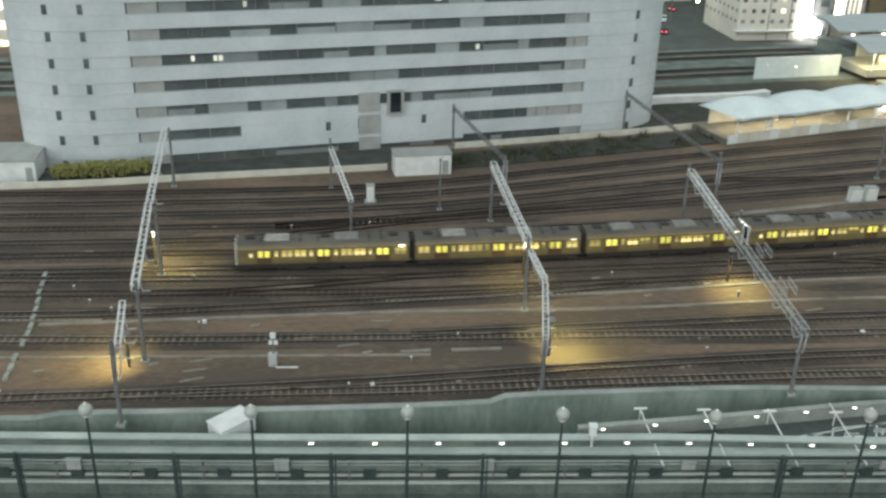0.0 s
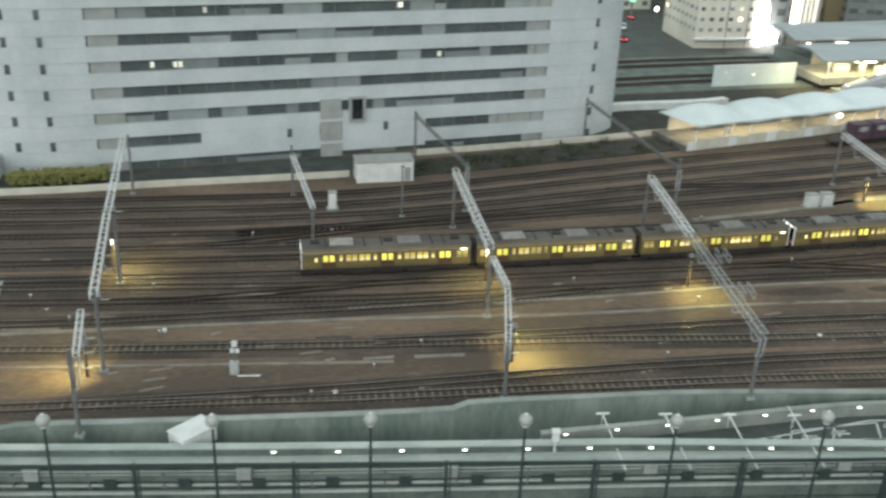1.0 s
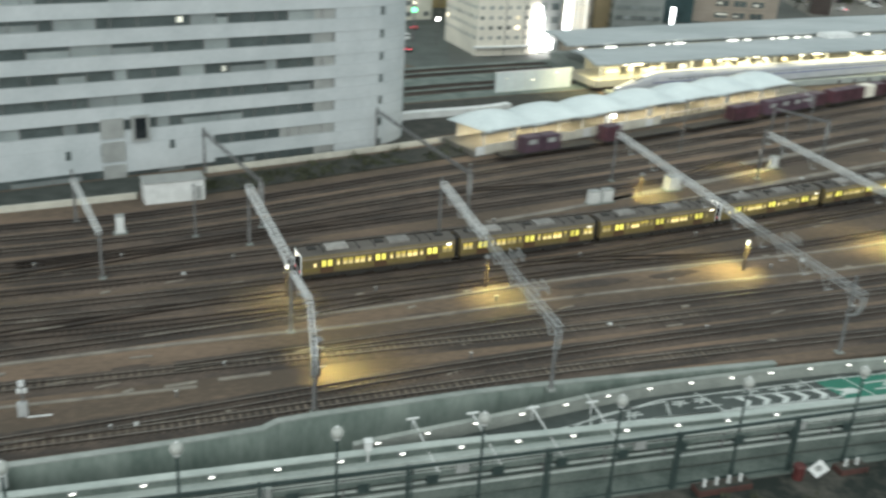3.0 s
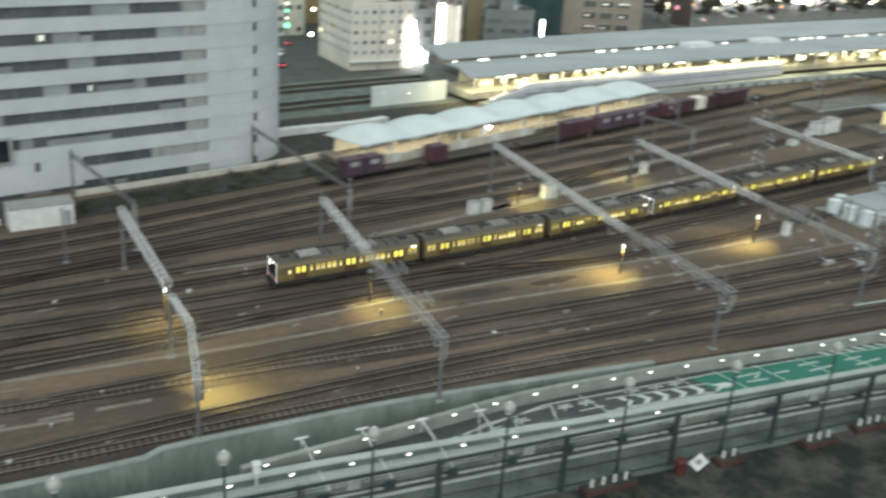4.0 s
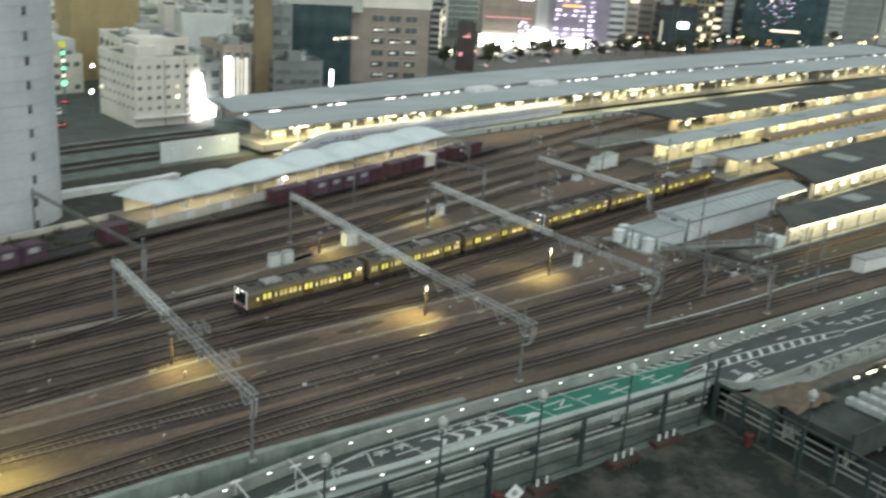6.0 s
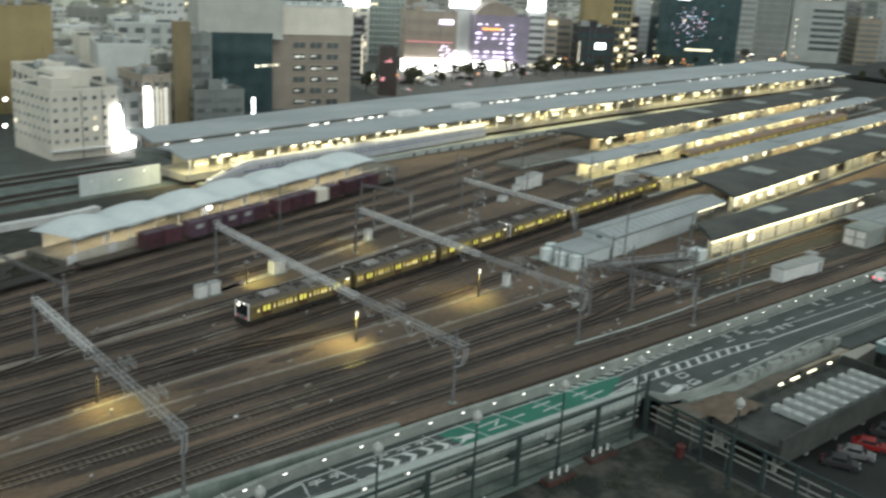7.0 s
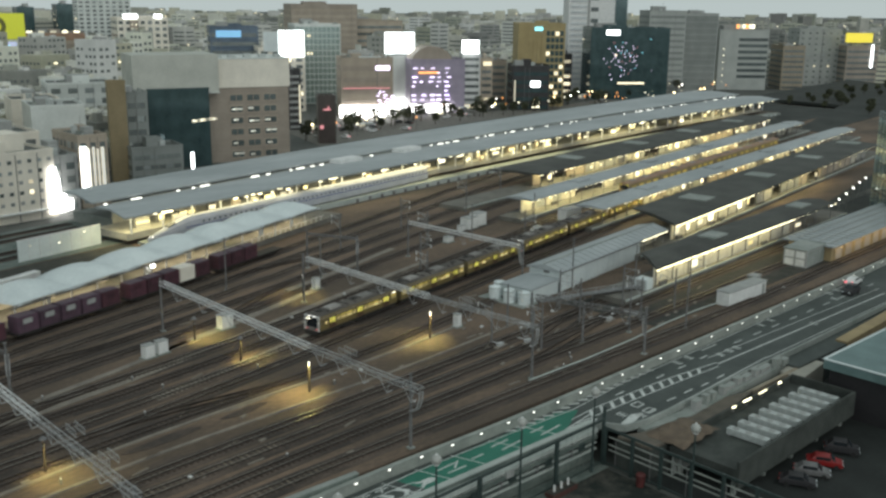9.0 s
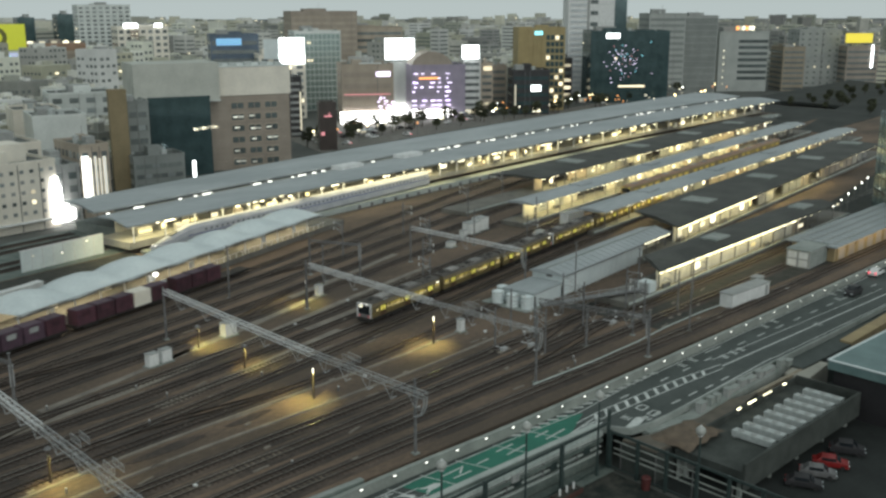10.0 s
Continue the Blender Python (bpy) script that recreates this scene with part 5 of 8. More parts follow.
# a dull amber train standing at one platform
def parked_car(x, y, ang, front):
    t = thing("train_car", "dull amber commuter train car standing at the platform", "train car", pose(x, y, 0, 0, 0, ang), "parked train cars")
    part("body", Geo().sweep([(-9.75, 0, 0), (9.75, 0, 0)], [(-1.42, 1.1), (1.42, 1.1), (1.45, 1.6), (1.45, 3.3), (1.38, 3.55), (-1.38, 3.55), (-1.45, 3.3), (-1.45, 1.6)]), M_OCHREW, t)
    part("roof", Geo().sweep([(-9.75, 0, 0), (9.75, 0, 0)], [(-1.36, 3.55), (1.36, 3.55), (1.1, 3.80), (0.5, 3.93), (-0.5, 3.93), (-1.1, 3.80)]), M_BROWNW, t)
    part("underframe", Geo().box(-9.5, -1.25, 0.4, 9.5, 1.25, 1.1), M_UNDER, t)
    for k in (-6.6, -2.2, 2.2, 6.6):
        part("window", Geo().box(k - 1.4, -1.48, 2.2, k + 1.4, -1.44, 2.9), L_TOPL, t)
    for k in (-5.0, 2.6):
        part("air_conditioner", Geo().box(k - 1.3, -0.8, 3.86, k + 1.3, 0.8, 4.08), M_ACU, t)
    if front:
        part("windscreen", Geo().box(-9.82, -1.1, 2.1, -9.74, 1.1, 3.2), M_CABW, t)
        for s in (-0.9, 0.9):
            part("marker_lamp", Geo().box(-9.86, s - 0.2, 3.25, -9.76, s + 0.2, 3.45), L_DOOR, t)


for i in range(6):
    parked_car(219 + i * 19.65, 161.8 + i * 3.95, 11.3, i == 0)

# long pale shed, tanks
lb = thing("platform_shed", "long pale grey shed with a low metal roof beside the tracks", "shed", pose(129.1, 111.4, 0, 0, 0, 10.5))
part("wall", Geo().box(0, 0, -0.1, 31, 6.6, 3.8), M_MEMB, lb)
part("roof", Geo().put([(-0.5, -0.4, 3.8), (43.6, -0.4, 3.8), (43.6, 3.3, 4.7), (-0.5, 3.3, 4.7), (43.6, 7.0, 3.8), (-0.5, 7.0, 3.8), (-0.5, -0.4, 3.62), (43.6, -0.4, 3.62), (43.6, 7.0, 3.62), (-0.5, 7.0, 3.62)],
                       [(0, 1, 2, 3), (3, 2, 4, 5), (6, 9, 8, 7), (0, 6, 7, 1), (5, 4, 8, 9), (0, 3, 5, 9, 6), (1, 7, 8, 4, 2)]), M_ROOF, lb)
part("ridge_cap", Geo().box(-0.5, 3.1, 4.66, 43.6, 3.5, 4.78), M_CONC, lb)
part("gutter", Geo().box(-0.5, -0.56, 3.6, 31.0, -0.41, 3.78), M_STEEL_D, lb)
for i in range(21):
    x = 0.9 + i * 2.1
    part("roof_seam", Geo().beam((x, -0.35, 3.86), (x, 3.2, 4.74), 0.07), M_ROOF, lb)
    if x > 31:
        continue
    part("wall_batten", Geo().box(x, -0.03, 0, x + 0.05, 0.01, 3.6), M_MEMB, lb)
part("open_bay_wall", Geo().box(31.0, 2.2, 1.1, 43.4, 2.4, 3.6), M_PLATW, lb)
for i in range(10):
    part("eave_lamp", Geo().box(31.4 + i * 1.2, -0.38, 3.4, 32.0 + i * 1.2, -0.14, 3.6), L_DOT, lb)
for i in range(3):
    part("bay_post", Geo().tube((33.2 + i * 4.4, 0.2, -0.1), (33.2 + i * 4.4, 0.2, 3.6), 0.12), M_STEEL_D, lb)
part("gable_vent", Geo().box(-0.06, 2.4, 3.0, 0.02, 3.6, 3.5), M_STEEL_D, lb)
part("door", Geo().box(-0.07, 0.8, 0.1, 0.01, 1.8, 2.2), M_STEEL_D, lb)
al = thing("low_annex", "low flat-roofed pale annex joined to the shed's end", "shed", pose(119.8, 109.8, 0, 0, 0, 10.5))
part("wall", Geo().box(0, 0, -0.1, 8.8, 6.2, 2.35), M_MEMB, al)
part("roof", Geo().box(-0.2, -0.25, 2.35, 8.9, 6.4, 2.6), M_ROOF, al)
for i in range(7):
    part("roof_seam", Geo().box(0.4 + i * 1.25, -0.2, 2.6, 0.48 + i * 1.25, 6.3, 2.66), M_ROOF, al)
part("fence_panel", Geo().box(8.9, -0.4, 0, 9.0, 0.0, 1.8), M_DARKPOST, al)
tk = thing("tank_group", "short pale vertical storage tanks on a concrete slab", "tanks")
for x, y in ((117.2, 116.0), (117.6, 112.9), (118.4, 110.2), (120.0, 117.6)):
    g = Geo().tube((x, y, 0), (x, y, 2.2), 1.08, None, 16).tube((x, y, 2.2), (x, y, 2.45), 1.04, 0.4, 16)
    part("tank", g, M_MEMB, tk)
    part("rim", Geo().tube((x, y, 2.12), (x, y, 2.22), 1.13, 1.13, 16), M_PARA, tk)
part("slab", Geo().obox(118.3, 113.8, -0.1, 4.4, 10, 0.25, 5), M_CONC, tk)
t = thing("platform_end_box", "white cabinet at the end of the near platform", "cabinet", pose(139.4, 100.9, 1.1, 0, 0, 7))
part("body", Geo().box(-1.1, -1.2, 0, 1.1, 1.2, 1.9), M_MEMB, t)
part("door", Geo().box(-1.16, -0.9, 0.1, -1.1, 0.9, 1.7), M_GREYW, t)
hut(150.3, 88.0, 12.2, 2.4, 2.4, 1, M_WHITEP, "long white container-like hut with boxed roof vents")
hut(158.6, 90.6, 2.0, 1.6, 2.2, 5, M_CONC, "small grey equipment hut")
sh = thing("service_hut", "grey panelled service hut with white doors on its end", "hut", pose(178.2, 90.9, 0, 0, 0, 6))
part("body", Geo().box(0, 0, -0.1, 8.8, 4.7, 3.45), M_GREYW, sh)
part("roof", Geo().box(-0.2, -0.2, 3.45, 9.0, 4.9, 3.65), M_CONC, sh)
for j in range(2):
    for k in range(2):
        part("end_panel", Geo().box(-0.08, 0.4 + j * 2.2, 0.3 + k * 1.6, 0.0, 2.2 + j * 2.2, 1.6 + k * 1.6), M_WHITEP, sh)
for i in range(5):
    part("side_panel", Geo().box(0.4 + i * 1.7, -0.06, 0.3, 1.9 + i * 1.7, 0.0, 3.1), M_CONC, sh)
rs = thing("station_side_hall", "low station hall with ribbed grey roof and ochre walls", "hall", pose(187.3, 90.4, 0, 0, 0, 4.5))
part("wall", Geo().box(0, 0, -0.1, 60, 9, 3.1), M_OCHREW, rs)
part("roof", Geo().box(-1.2, -0.9, 3.1, 61, 10, 3.35), M_ROOF, rs)
for i in range(26):
    part("roof_rib", Geo().box(-1.0 + i * 2.4, -0.85, 3.35, -0.9 + i * 2.4, 9.9, 3.43), M_CONC, rs)
for i in range(4):
    part("roof_walkway", Geo().box(0.5, 0.9 + i * 2.3, 3.45, 52, 1.1 + i * 2.3, 3.52), M_GREYW, rs)
for i in range(12):
    part("pilaster", Geo().box(1 + i * 5, -0.2, -0.1, 1.4 + i * 5, 0.0, 3.1), M_OCHREW, rs)
    part("shutter", Geo().box(2.2 + i * 5, -0.05, 0.1, 5.0 + i * 5, 0.0, 2.4), M_BEIGE, rs)
lamp = new("hall_light", bpy.data.lights.new("hall_light", "AREA"))
lamp.data.energy, lamp.data.shape, lamp.data.size, lamp.data.size_y, lamp.data.color = 420, "RECTANGLE", 56.0, 0.4, (1.0, 0.74, 0.36)
lamp.matrix_world = rs.matrix_basis @ pose(29, -0.7, 2.95)
structure("dark_ballast_field", Geo().prism([(126, 88.2), (200, 91.2), (228, 104), (200, 103), (150, 97.4), (140, 97.2), (134, 104), (124, 107.5)], -0.3, 0.035), M_GRASS, "darker ground beside the near platform", "ground")
# white pipe run along the fence
pp = thing("pipe_run", "white surface pipe on low brackets beside the tracks", "pipe")
pl = [(93, 85.2), (106, 85.6), (118, 86.6), (127, 87.9), (137.6, 88.7), (146, 88.8)]
for a, b in zip(pl, pl[1:]):
    part("pipe", Geo().tube((*a, 0.32), (*b, 0.32), 0.12), M_PARA, pp)
    part("bracket", Geo().box(a[0] - 0.08, a[1] - 0.08, -0.1, a[0] + 0.08, a[1] + 0.08, 0.3), M_STEEL_D, pp)

# ---- road with parapets ----
ROAD_Z = -1.3
FAR_PAR = spline([(13, 71.9), (29, 74.6), (36, 75.9), (43, 77.0), (62, 78.1), (80, 78.3), (102, 79.2), (131, 80.6), (186, 83.4), (260, 89)])
NEAR_PAR = spline([(-45, 68.9), (-10, 69.6), (35, 71.2), (60, 71.9), (91, 72.4)])
KERB = spline([(91, 72.4), (93.5, 69.0), (104, 68.6), (117, 69.3), (138, 69.9), (161, 70.8), (260, 75)])
road = [(x, y) for x, y in FAR_PAR] + [(x, y) for x, y in reversed(KERB)] + [(x, y) for x, y in reversed(NEAR_PAR) if x > 12]
structure("road", Geo().prism(road, ROAD_Z - 0.6, ROAD_Z), M_ASPH, "dark asphalt road beside the yard with white lane marks", "road")
structure("retaining_wall", Geo().sweep(up([(x, y - 0.15) for x, y in LINE_EDGE if x < 60], 0), rect(0.5, STREET, 0.28)), M_WALLC, "stained green-grey concrete retaining wall below the tracks", "retaining wall")
structure("wall_coping", Geo().sweep(up([(x, y - 0.15) for x, y in LINE_EDGE if x < 60], 0), rect(0.7, 0.28, 0.42)), M_CONC, "pale concrete coping on the retaining wall", "coping")
structure("far_parapet", Geo().sweep(up(FAR_PAR, 0), rect(0.35, ROAD_Z - 0.6, -0.05)), M_PARD, "pale concrete road parapet with small lights", "parapet")
structure("far_parapet_cap", Geo().sweep(up(FAR_PAR, 0), rect(0.6, -0.05, 0.08)), M_PARD, "pale concrete parapet coping", "coping")


def drop(x):
    return -0.72 * min(1.0, max(0.0, (x - 20) / 30.0))


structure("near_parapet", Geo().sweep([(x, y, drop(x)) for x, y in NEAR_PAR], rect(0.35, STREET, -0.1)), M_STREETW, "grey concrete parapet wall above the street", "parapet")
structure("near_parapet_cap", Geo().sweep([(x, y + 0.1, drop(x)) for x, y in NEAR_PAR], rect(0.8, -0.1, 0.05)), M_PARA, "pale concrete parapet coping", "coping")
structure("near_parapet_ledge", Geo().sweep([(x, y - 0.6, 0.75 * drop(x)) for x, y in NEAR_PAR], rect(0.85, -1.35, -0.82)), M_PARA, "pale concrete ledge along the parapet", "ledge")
structure("near_parapet_shelf", Geo().sweep(up([(x, y - 0.62) for x, y in NEAR_PAR], 0), rect(0.7, -2.75, -2.25)), M_STREETW, "dark concrete shelf along the parapet", "ledge")
structure("kerb", Geo().sweep(up(KERB, ROAD_Z), rect(0.3, -0.4, 0.5)), M_CONC, "grey concrete kerb wall beside the road", "kerb")
structure("lower_lane", Geo().prism([(-45, 66), (91, 69.5), (91, 72), (-45, 69)], STREET - 0.4, STREET + 0.15), M_STREETW, "narrow concrete service strip below the parapet", "pavement")


def parapet_lights(line, x0, x1, step, fall=False):
    x = x0
    while x < x1:
        y = at(line, x)
        t = thing("parapet_light", "small bright white light set in the parapet", "light", pose(x, y - 0.36, -0.16 + (drop(x) if fall else 0), 0, 0, 4), "parapet lights")
        part("lens", Geo().box(-0.17, -0.06, -0.035, 0.17, 0.03, 0.035), L_PARA, t)
        part("housing", Geo().box(-0.3, 0.0, -0.1, 0.3, 0.2, 0.1), M_STEEL_M, t)
        x += step


parapet_lights(FAR_PAR, 15.2, 250, 4.75)
parapet_lights([(x, y - 0.25) for x, y in NEAR_PAR], -10, 60, 5.4, True)


# road markings, 4 mm proud
def marking(poly, name="road_marking", material=M_MARK, z=0.012, label="worn white painted road marking"):
    t = part(name, Geo().prism(poly, ROAD_Z - 0.02, ROAD_Z + z), material)
    return tagged(t, label, "road marking", "road markings", "structure")


def stripe(a, b, w, **k):
    d = Vector((b[0] - a[0], b[1] - a[1]))
    n = Vector((-d.y, d.x)).normalized() * w / 2
    return marking([(a[0] + n.x, a[1] + n.y), (b[0] + n.x, b[1] + n.y), (b[0] - n.x, b[1] - n.y), (a[0] - n.x, a[1] - n.y)], **k)


marking([(63.0, 77.0), (64.5, 72.6), (86.6, 73.1), (93.4, 76.7), (91.0, 78.0)], "green_lane", M_GREEN, 0.006, "green coated road lane with white marks")
# lane lines and hatching
stripe((93, 77.2), (105, 78.7), 0.16)
stripe((105, 78.7), (137, 80.45), 0.16)
stripe((137, 80.45), (186, 82.7), 0.16)
for i in range(11):
    x = 91.5 + i * 1.95
    stripe((x, 79.0 + (x - 91) * 0.045 - 0.15), (x + 1.7, 77.9 + (x - 91) * 0.055), 0.5)
for i in range(6):
    x = 81.4 + i * 1.75
    stripe((x, 78.35), (x + 1.25, 77.55), 0.42)
for k in range(2):
    a = ((64.5, 77.2), (80, 77.4)) if k == 0 else ((80, 77.4), (93, 77.2))
    stripe(a[0], a[1], 0.15)
LT = [(90.4, 75.2), (95.4, 75.7), (107.5, 75.75), (113.8, 75.5), (122.4, 74.8)]
LB = [(90.0, 74.0), (99.1, 74.05), (111.6, 73.95), (121.4, 73.7)]
for ln in (LT, LB):
    for a, b in zip(ln, ln[1:]):
        stripe(a, b, 0.16)
for i in range(12):
    x = 93.2 + i * 2.15
    stripe((x, at(LB, x) + 0.08), (x + 1.3, at(LT, x + 1.3) - 0.08), 0.5)
for a, b in (((104.7, 70.9), (106.7, 70.9)), ((108.8, 71.0), (110.9, 71.1)), ((112.7, 70.9), (114.6, 71.0)), ((110.4, 76.8), (112.4, 76.9)), ((116, 77.0), (118, 77.1)), ((122, 77.3), (124, 77.4)), ((125.1, 79.2), (129.4, 79.3)),
             ((117, 71.2), (119, 71.3)), ((99.5, 70.2), (101.5, 70.4)), ((101, 76.6), (103, 76.7))):
    stripe(a, b, 0.22)
stripe((97.0, 68.9), (109.4, 69.6), 0.2)
stripe((109.4, 69.6), (130.4, 71.2), 0.2)
stripe((122, 74.3), (178, 75.0), 0.24)
stripe((130, 71.0), (175, 72.3), 0.12)
stripe((123, 76.7), (180, 77.1), 0.11)
for i in range(9):
    stripe((132 + i * 6, 77.9 + i * 0.16), (134.4 + i * 6, 77.96 + i * 0.16), 0.2)
# painted characters, too worn to read: plain bars
for x, y in ((96.5, 72.0), (98.3, 70.2), (117.9, 78.4), (121.0, 78.6), (125.8, 76.3), (128.4, 76.4), (130.5, 76.4), (143.4, 79.9), (147.0, 80.2), (169.8, 81.6), (173.1, 81.8), (167.4, 79.3), (151.0, 74.6)):
    for j in range(3):
        stripe((x - 0.6, y - 0.5 + j * 0.5), (x + 0.6, y - 0.45 + j * 0.5), 0.16)
    stripe((x, y - 0.6), (x + 0.05, y + 0.7), 0.16)
for x, y in ((100.7, 72.7), (100.3, 70.5)):
    for a, b in (((-0.8, -0.55), (0.8, -0.45)), ((-0.8, 0.55), (0.8, 0.65)), ((-0.8, -0.55), (-0.8, 0.55)), ((0.8, -0.45), (0.8, 0.65))):
        stripe((x + a[0], y + a[1]), (x + b[0], y + b[1]), 0.2)
marking([(92.7, 69.9), (94.3, 69.1), (99.0, 70.5), (97.4, 71.3)])
for i in range(4):
    x = 86.0 + i * 2.0
    stripe((x, 72.9), (x + 0.7, 73.25 + 0.16 * i), 0.5, z=0.02)
stripe((84.5, 72.8), (93.0, 73.2), 0.2, z=0.02)
stripe((84.5, 73.1), (93.6, 74.8), 0.2, z=0.02)
# marks on the grey stretch before the green lane
stripe((30, 72.2), (44.7, 76.2), 0.18)
stripe((44.7, 76.2), (64.5, 77.1), 0.18)
stripe((42.7, 73.2), (63.5, 73.4), 0.2)
for i in range(5):
    x = 52.6 + i * 2.2
    marking([(x, 73.7), (x + 0.7, 73.7), (x + 1.5, 74.5), (x + 0.7, 75.4), (x, 75.4), (x + 0.75, 74.5)])
stripe((51.4, 73.55), (64.0, 73.75), 0.14)
stripe((51.4, 75.55), (64.0, 75.5), 0.14)
stripe((64.0, 73.75), (65.6, 74.6), 0.14)
stripe((65.6, 74.6), (64.0, 75.5), 0.14)
for a, b in (((36, 73.0), (36.6, 74.4)), ((40, 73.1), (40.8, 75.0)), ((44.5, 73.3), (45.2, 75.9)), ((36.6, 74.4), (45.2, 75.9)), ((36, 73.0), (50, 73.3)), ((47.6, 74.2), (50.6, 74.4))):
    stripe(a, b, 0.16)
for x, y in ((46.5, 75.2), (49.0, 75.4), (55, 76.2), (58, 76.3), (60.5, 76.4), (34.5, 72.9), (38.0, 73.2), (41.0, 74.0)):
    stripe((x - 0.9, y), (x + 0.9, y + 0.05), 0.2)
    stripe((x - 0.3, y - 0.5), (x + 0.2, y + 0.5), 0.2)
    stripe((x - 0.7, y + 0.4), (x + 0.7, y + 0.45), 0.16)
for a, b in (((68, 75.8), (71, 76.0)), ((68.6, 74.6), (71.4, 74.6)), ((73, 75.4), (75, 75.5)), ((77, 76.2), (80, 76.4)), ((77.4, 74.8), (81, 75.2)), ((83.5, 75.9), (86, 76.1)), ((84, 74.6), (88, 75.1)), ((70, 75.0), (71.5, 76.2))):
    stripe(a, b, 0.22, z=0.016)
marking([(64.0, 74.1), (66.2, 74.2), (66.8, 74.7), (66.2, 75.2), (64.0, 75.1), (65.0, 74.7)], z=0.016)


# thin white tie bars across the road cutting
for x in (18.9, 24.6, 30.5, 36.5, 49.0, 61.4, 66.3, 71.8, 78.0, 84.0):
    y1 = at(FAR_PAR, x) if x > 13 else 72
    if x > 40:
        stripe((x, y1 - 0.5), (x + 1.8, at(NEAR_PAR, x) + 0.6), 0.13, z=0.02)
        continue
    t = thing("tie_bar", "thin white steel tie bar spanning the road cutting", "tie bar", group="tie bars over the road")
    part("bar", Geo().beam((x, max(y1, 74.2), 0.35), (x + 1.0, at(NEAR_PAR, x) - 2.4, -1.2), 0.10), M_WHITEP, t)
    part("crosshead", Geo().beam((x - 0.6, 74.3, 0.45), (x + 0.6, 74.4, 0.45), 0.18, 0.14), M_WHITEP, t)
    part("bracket", Geo().beam((x, 74.4, 0.35), (x, 74.4, -1.0), 0.1), M_STEEL, t)

# ground between wall and parapet, boxed unit on legs
structure("cutting_floor", Geo().prism([(-60, 68), (14, 71.5), (34, 78.6), (10, 76.2), (-37, 71.0), (-60, 69.5)], STREET - 0.2, -4.2), M_WALLC, "dark green-stained floor of the cutting below the tracks", "ground")
bx = thing("boxed_unit", "long white boxed unit standing on steel legs below the tracks", "equipment box", pose(-17.2, 71.5, 0.5, 0, 0, 46))
part("casing", Geo().box(-1.7, -1.1, -1.5, 1.7, 1.1, -0.1), M_WHITEP, bx)
part("lid", Geo().box(-1.78, -1.18, -0.1, 1.78, 1.18, 0.02), M_WHITEP, bx)
for sx in (-1.4, 1.4):
    for sy in (-0.8, 0.8):
        part("leg", Geo().beam((sx, sy, -4.8), (sx, sy, -1.5), 0.16), M_STEEL_D, bx)

# ---- street fence with lamp posts ----
FENCE = spline([(-60, 65.6), (-28, 66.4), (0, 67.1), (36, 68.0), (62, 69.2), (91, 70.5)])


def fence_run(line, posts, label, z1=-0.9):
    t = thing("street_fence", label, "fence", group="street fences")
    a = [(x, y) for x, y in line]
    for z, h in ((z1, 0.34), (STREET + 0.5, 0.12)):
        for p, q in zip(a[::4], a[4::4] + ([a[-1]] if (len(a) - 1) % 4 else [])):
            part("rail", Geo().beam((*p, z), (*q, z), 0.12, h), M_DARKPOST, t)
    for x, y in posts:
        part("post", Geo().beam((x, y, STREET - 0.1), (x, y, z1 + 0.2), 0.30), M_DARKPOST, t)
        part("brace", Geo().beam((x + 0.35, y, STREET), (x + 0.35, y, z1 - 0.1), 0.14), M_DARKPOST, t)
    g = Geo()
    for p, q in zip(a, a[1:]):
        d = math.hypot(q[0] - p[0], q[1] - p[1])
        n = max(1, int(d / 1.0))
        for i in range(n):
            x, y = p[0] + (q[0] - p[0]) * i / n, p[1] + (q[1] - p[1]) * i / n
            g.beam((x, y, STREET + 0.4), (x, y, z1), 0.012)
    tagged(part("wire_mesh", g, M_DARKPOST, t), kind="stuff")
    return t


fence_run(FENCE, [(x, at(FENCE, x)) for x in (-46.2, -33.9, -21.0, -8.1, 4.5, 17.0, 29.7, 42.7, 55.5, 68.5, 81.7)], "tall dark green steel mesh fence along the street lot", 0.15)
cp = thing("corner_mast", "tall dark green steel post at the fence corner", "post")
part("shaft", Geo().beam((91.25, 70.75, STREET - 0.1), (91.25, 70.75, 1.6), 0.32), M_DARKPOST, cp)
part("cap", Geo().box(91.05, 70.55, 1.6, 91.45, 70.95, 1.72), M_DARKPOST, cp)
f2 = [(91.0, 70.5 - i * 1.5) for i in range(22)]
fence_run(f2, [(91.0, 70.3 - i * 4.2) for i in range(8)], "tall dark steel fence turning along the side street")
for z in (-2.2, -3.2, -3.9):
    t = thing("guard_rail", "pale steel guard rail beside the dark fence", "guard rail", group="side street guard rails")
    part("rail", Geo().beam((91.5, 70.0, z), (91.55, 40.0, z), 0.1, 0.16), M_PARD, t)
    for i in range(6):
        part("bracket", Geo().beam((91.56, 69 - i * 5.2, z - 0.5), (91.56, 69 - i * 5.2, z), 0.1), M_STEEL_D, t)
        if z < -3.8:
            part("stake", Geo().beam((91.6, 69 - i * 5.2, STREET - 0.1), (91.6, 69 - i * 5.2, -2.2), 0.12), M_STEEL_D, t)


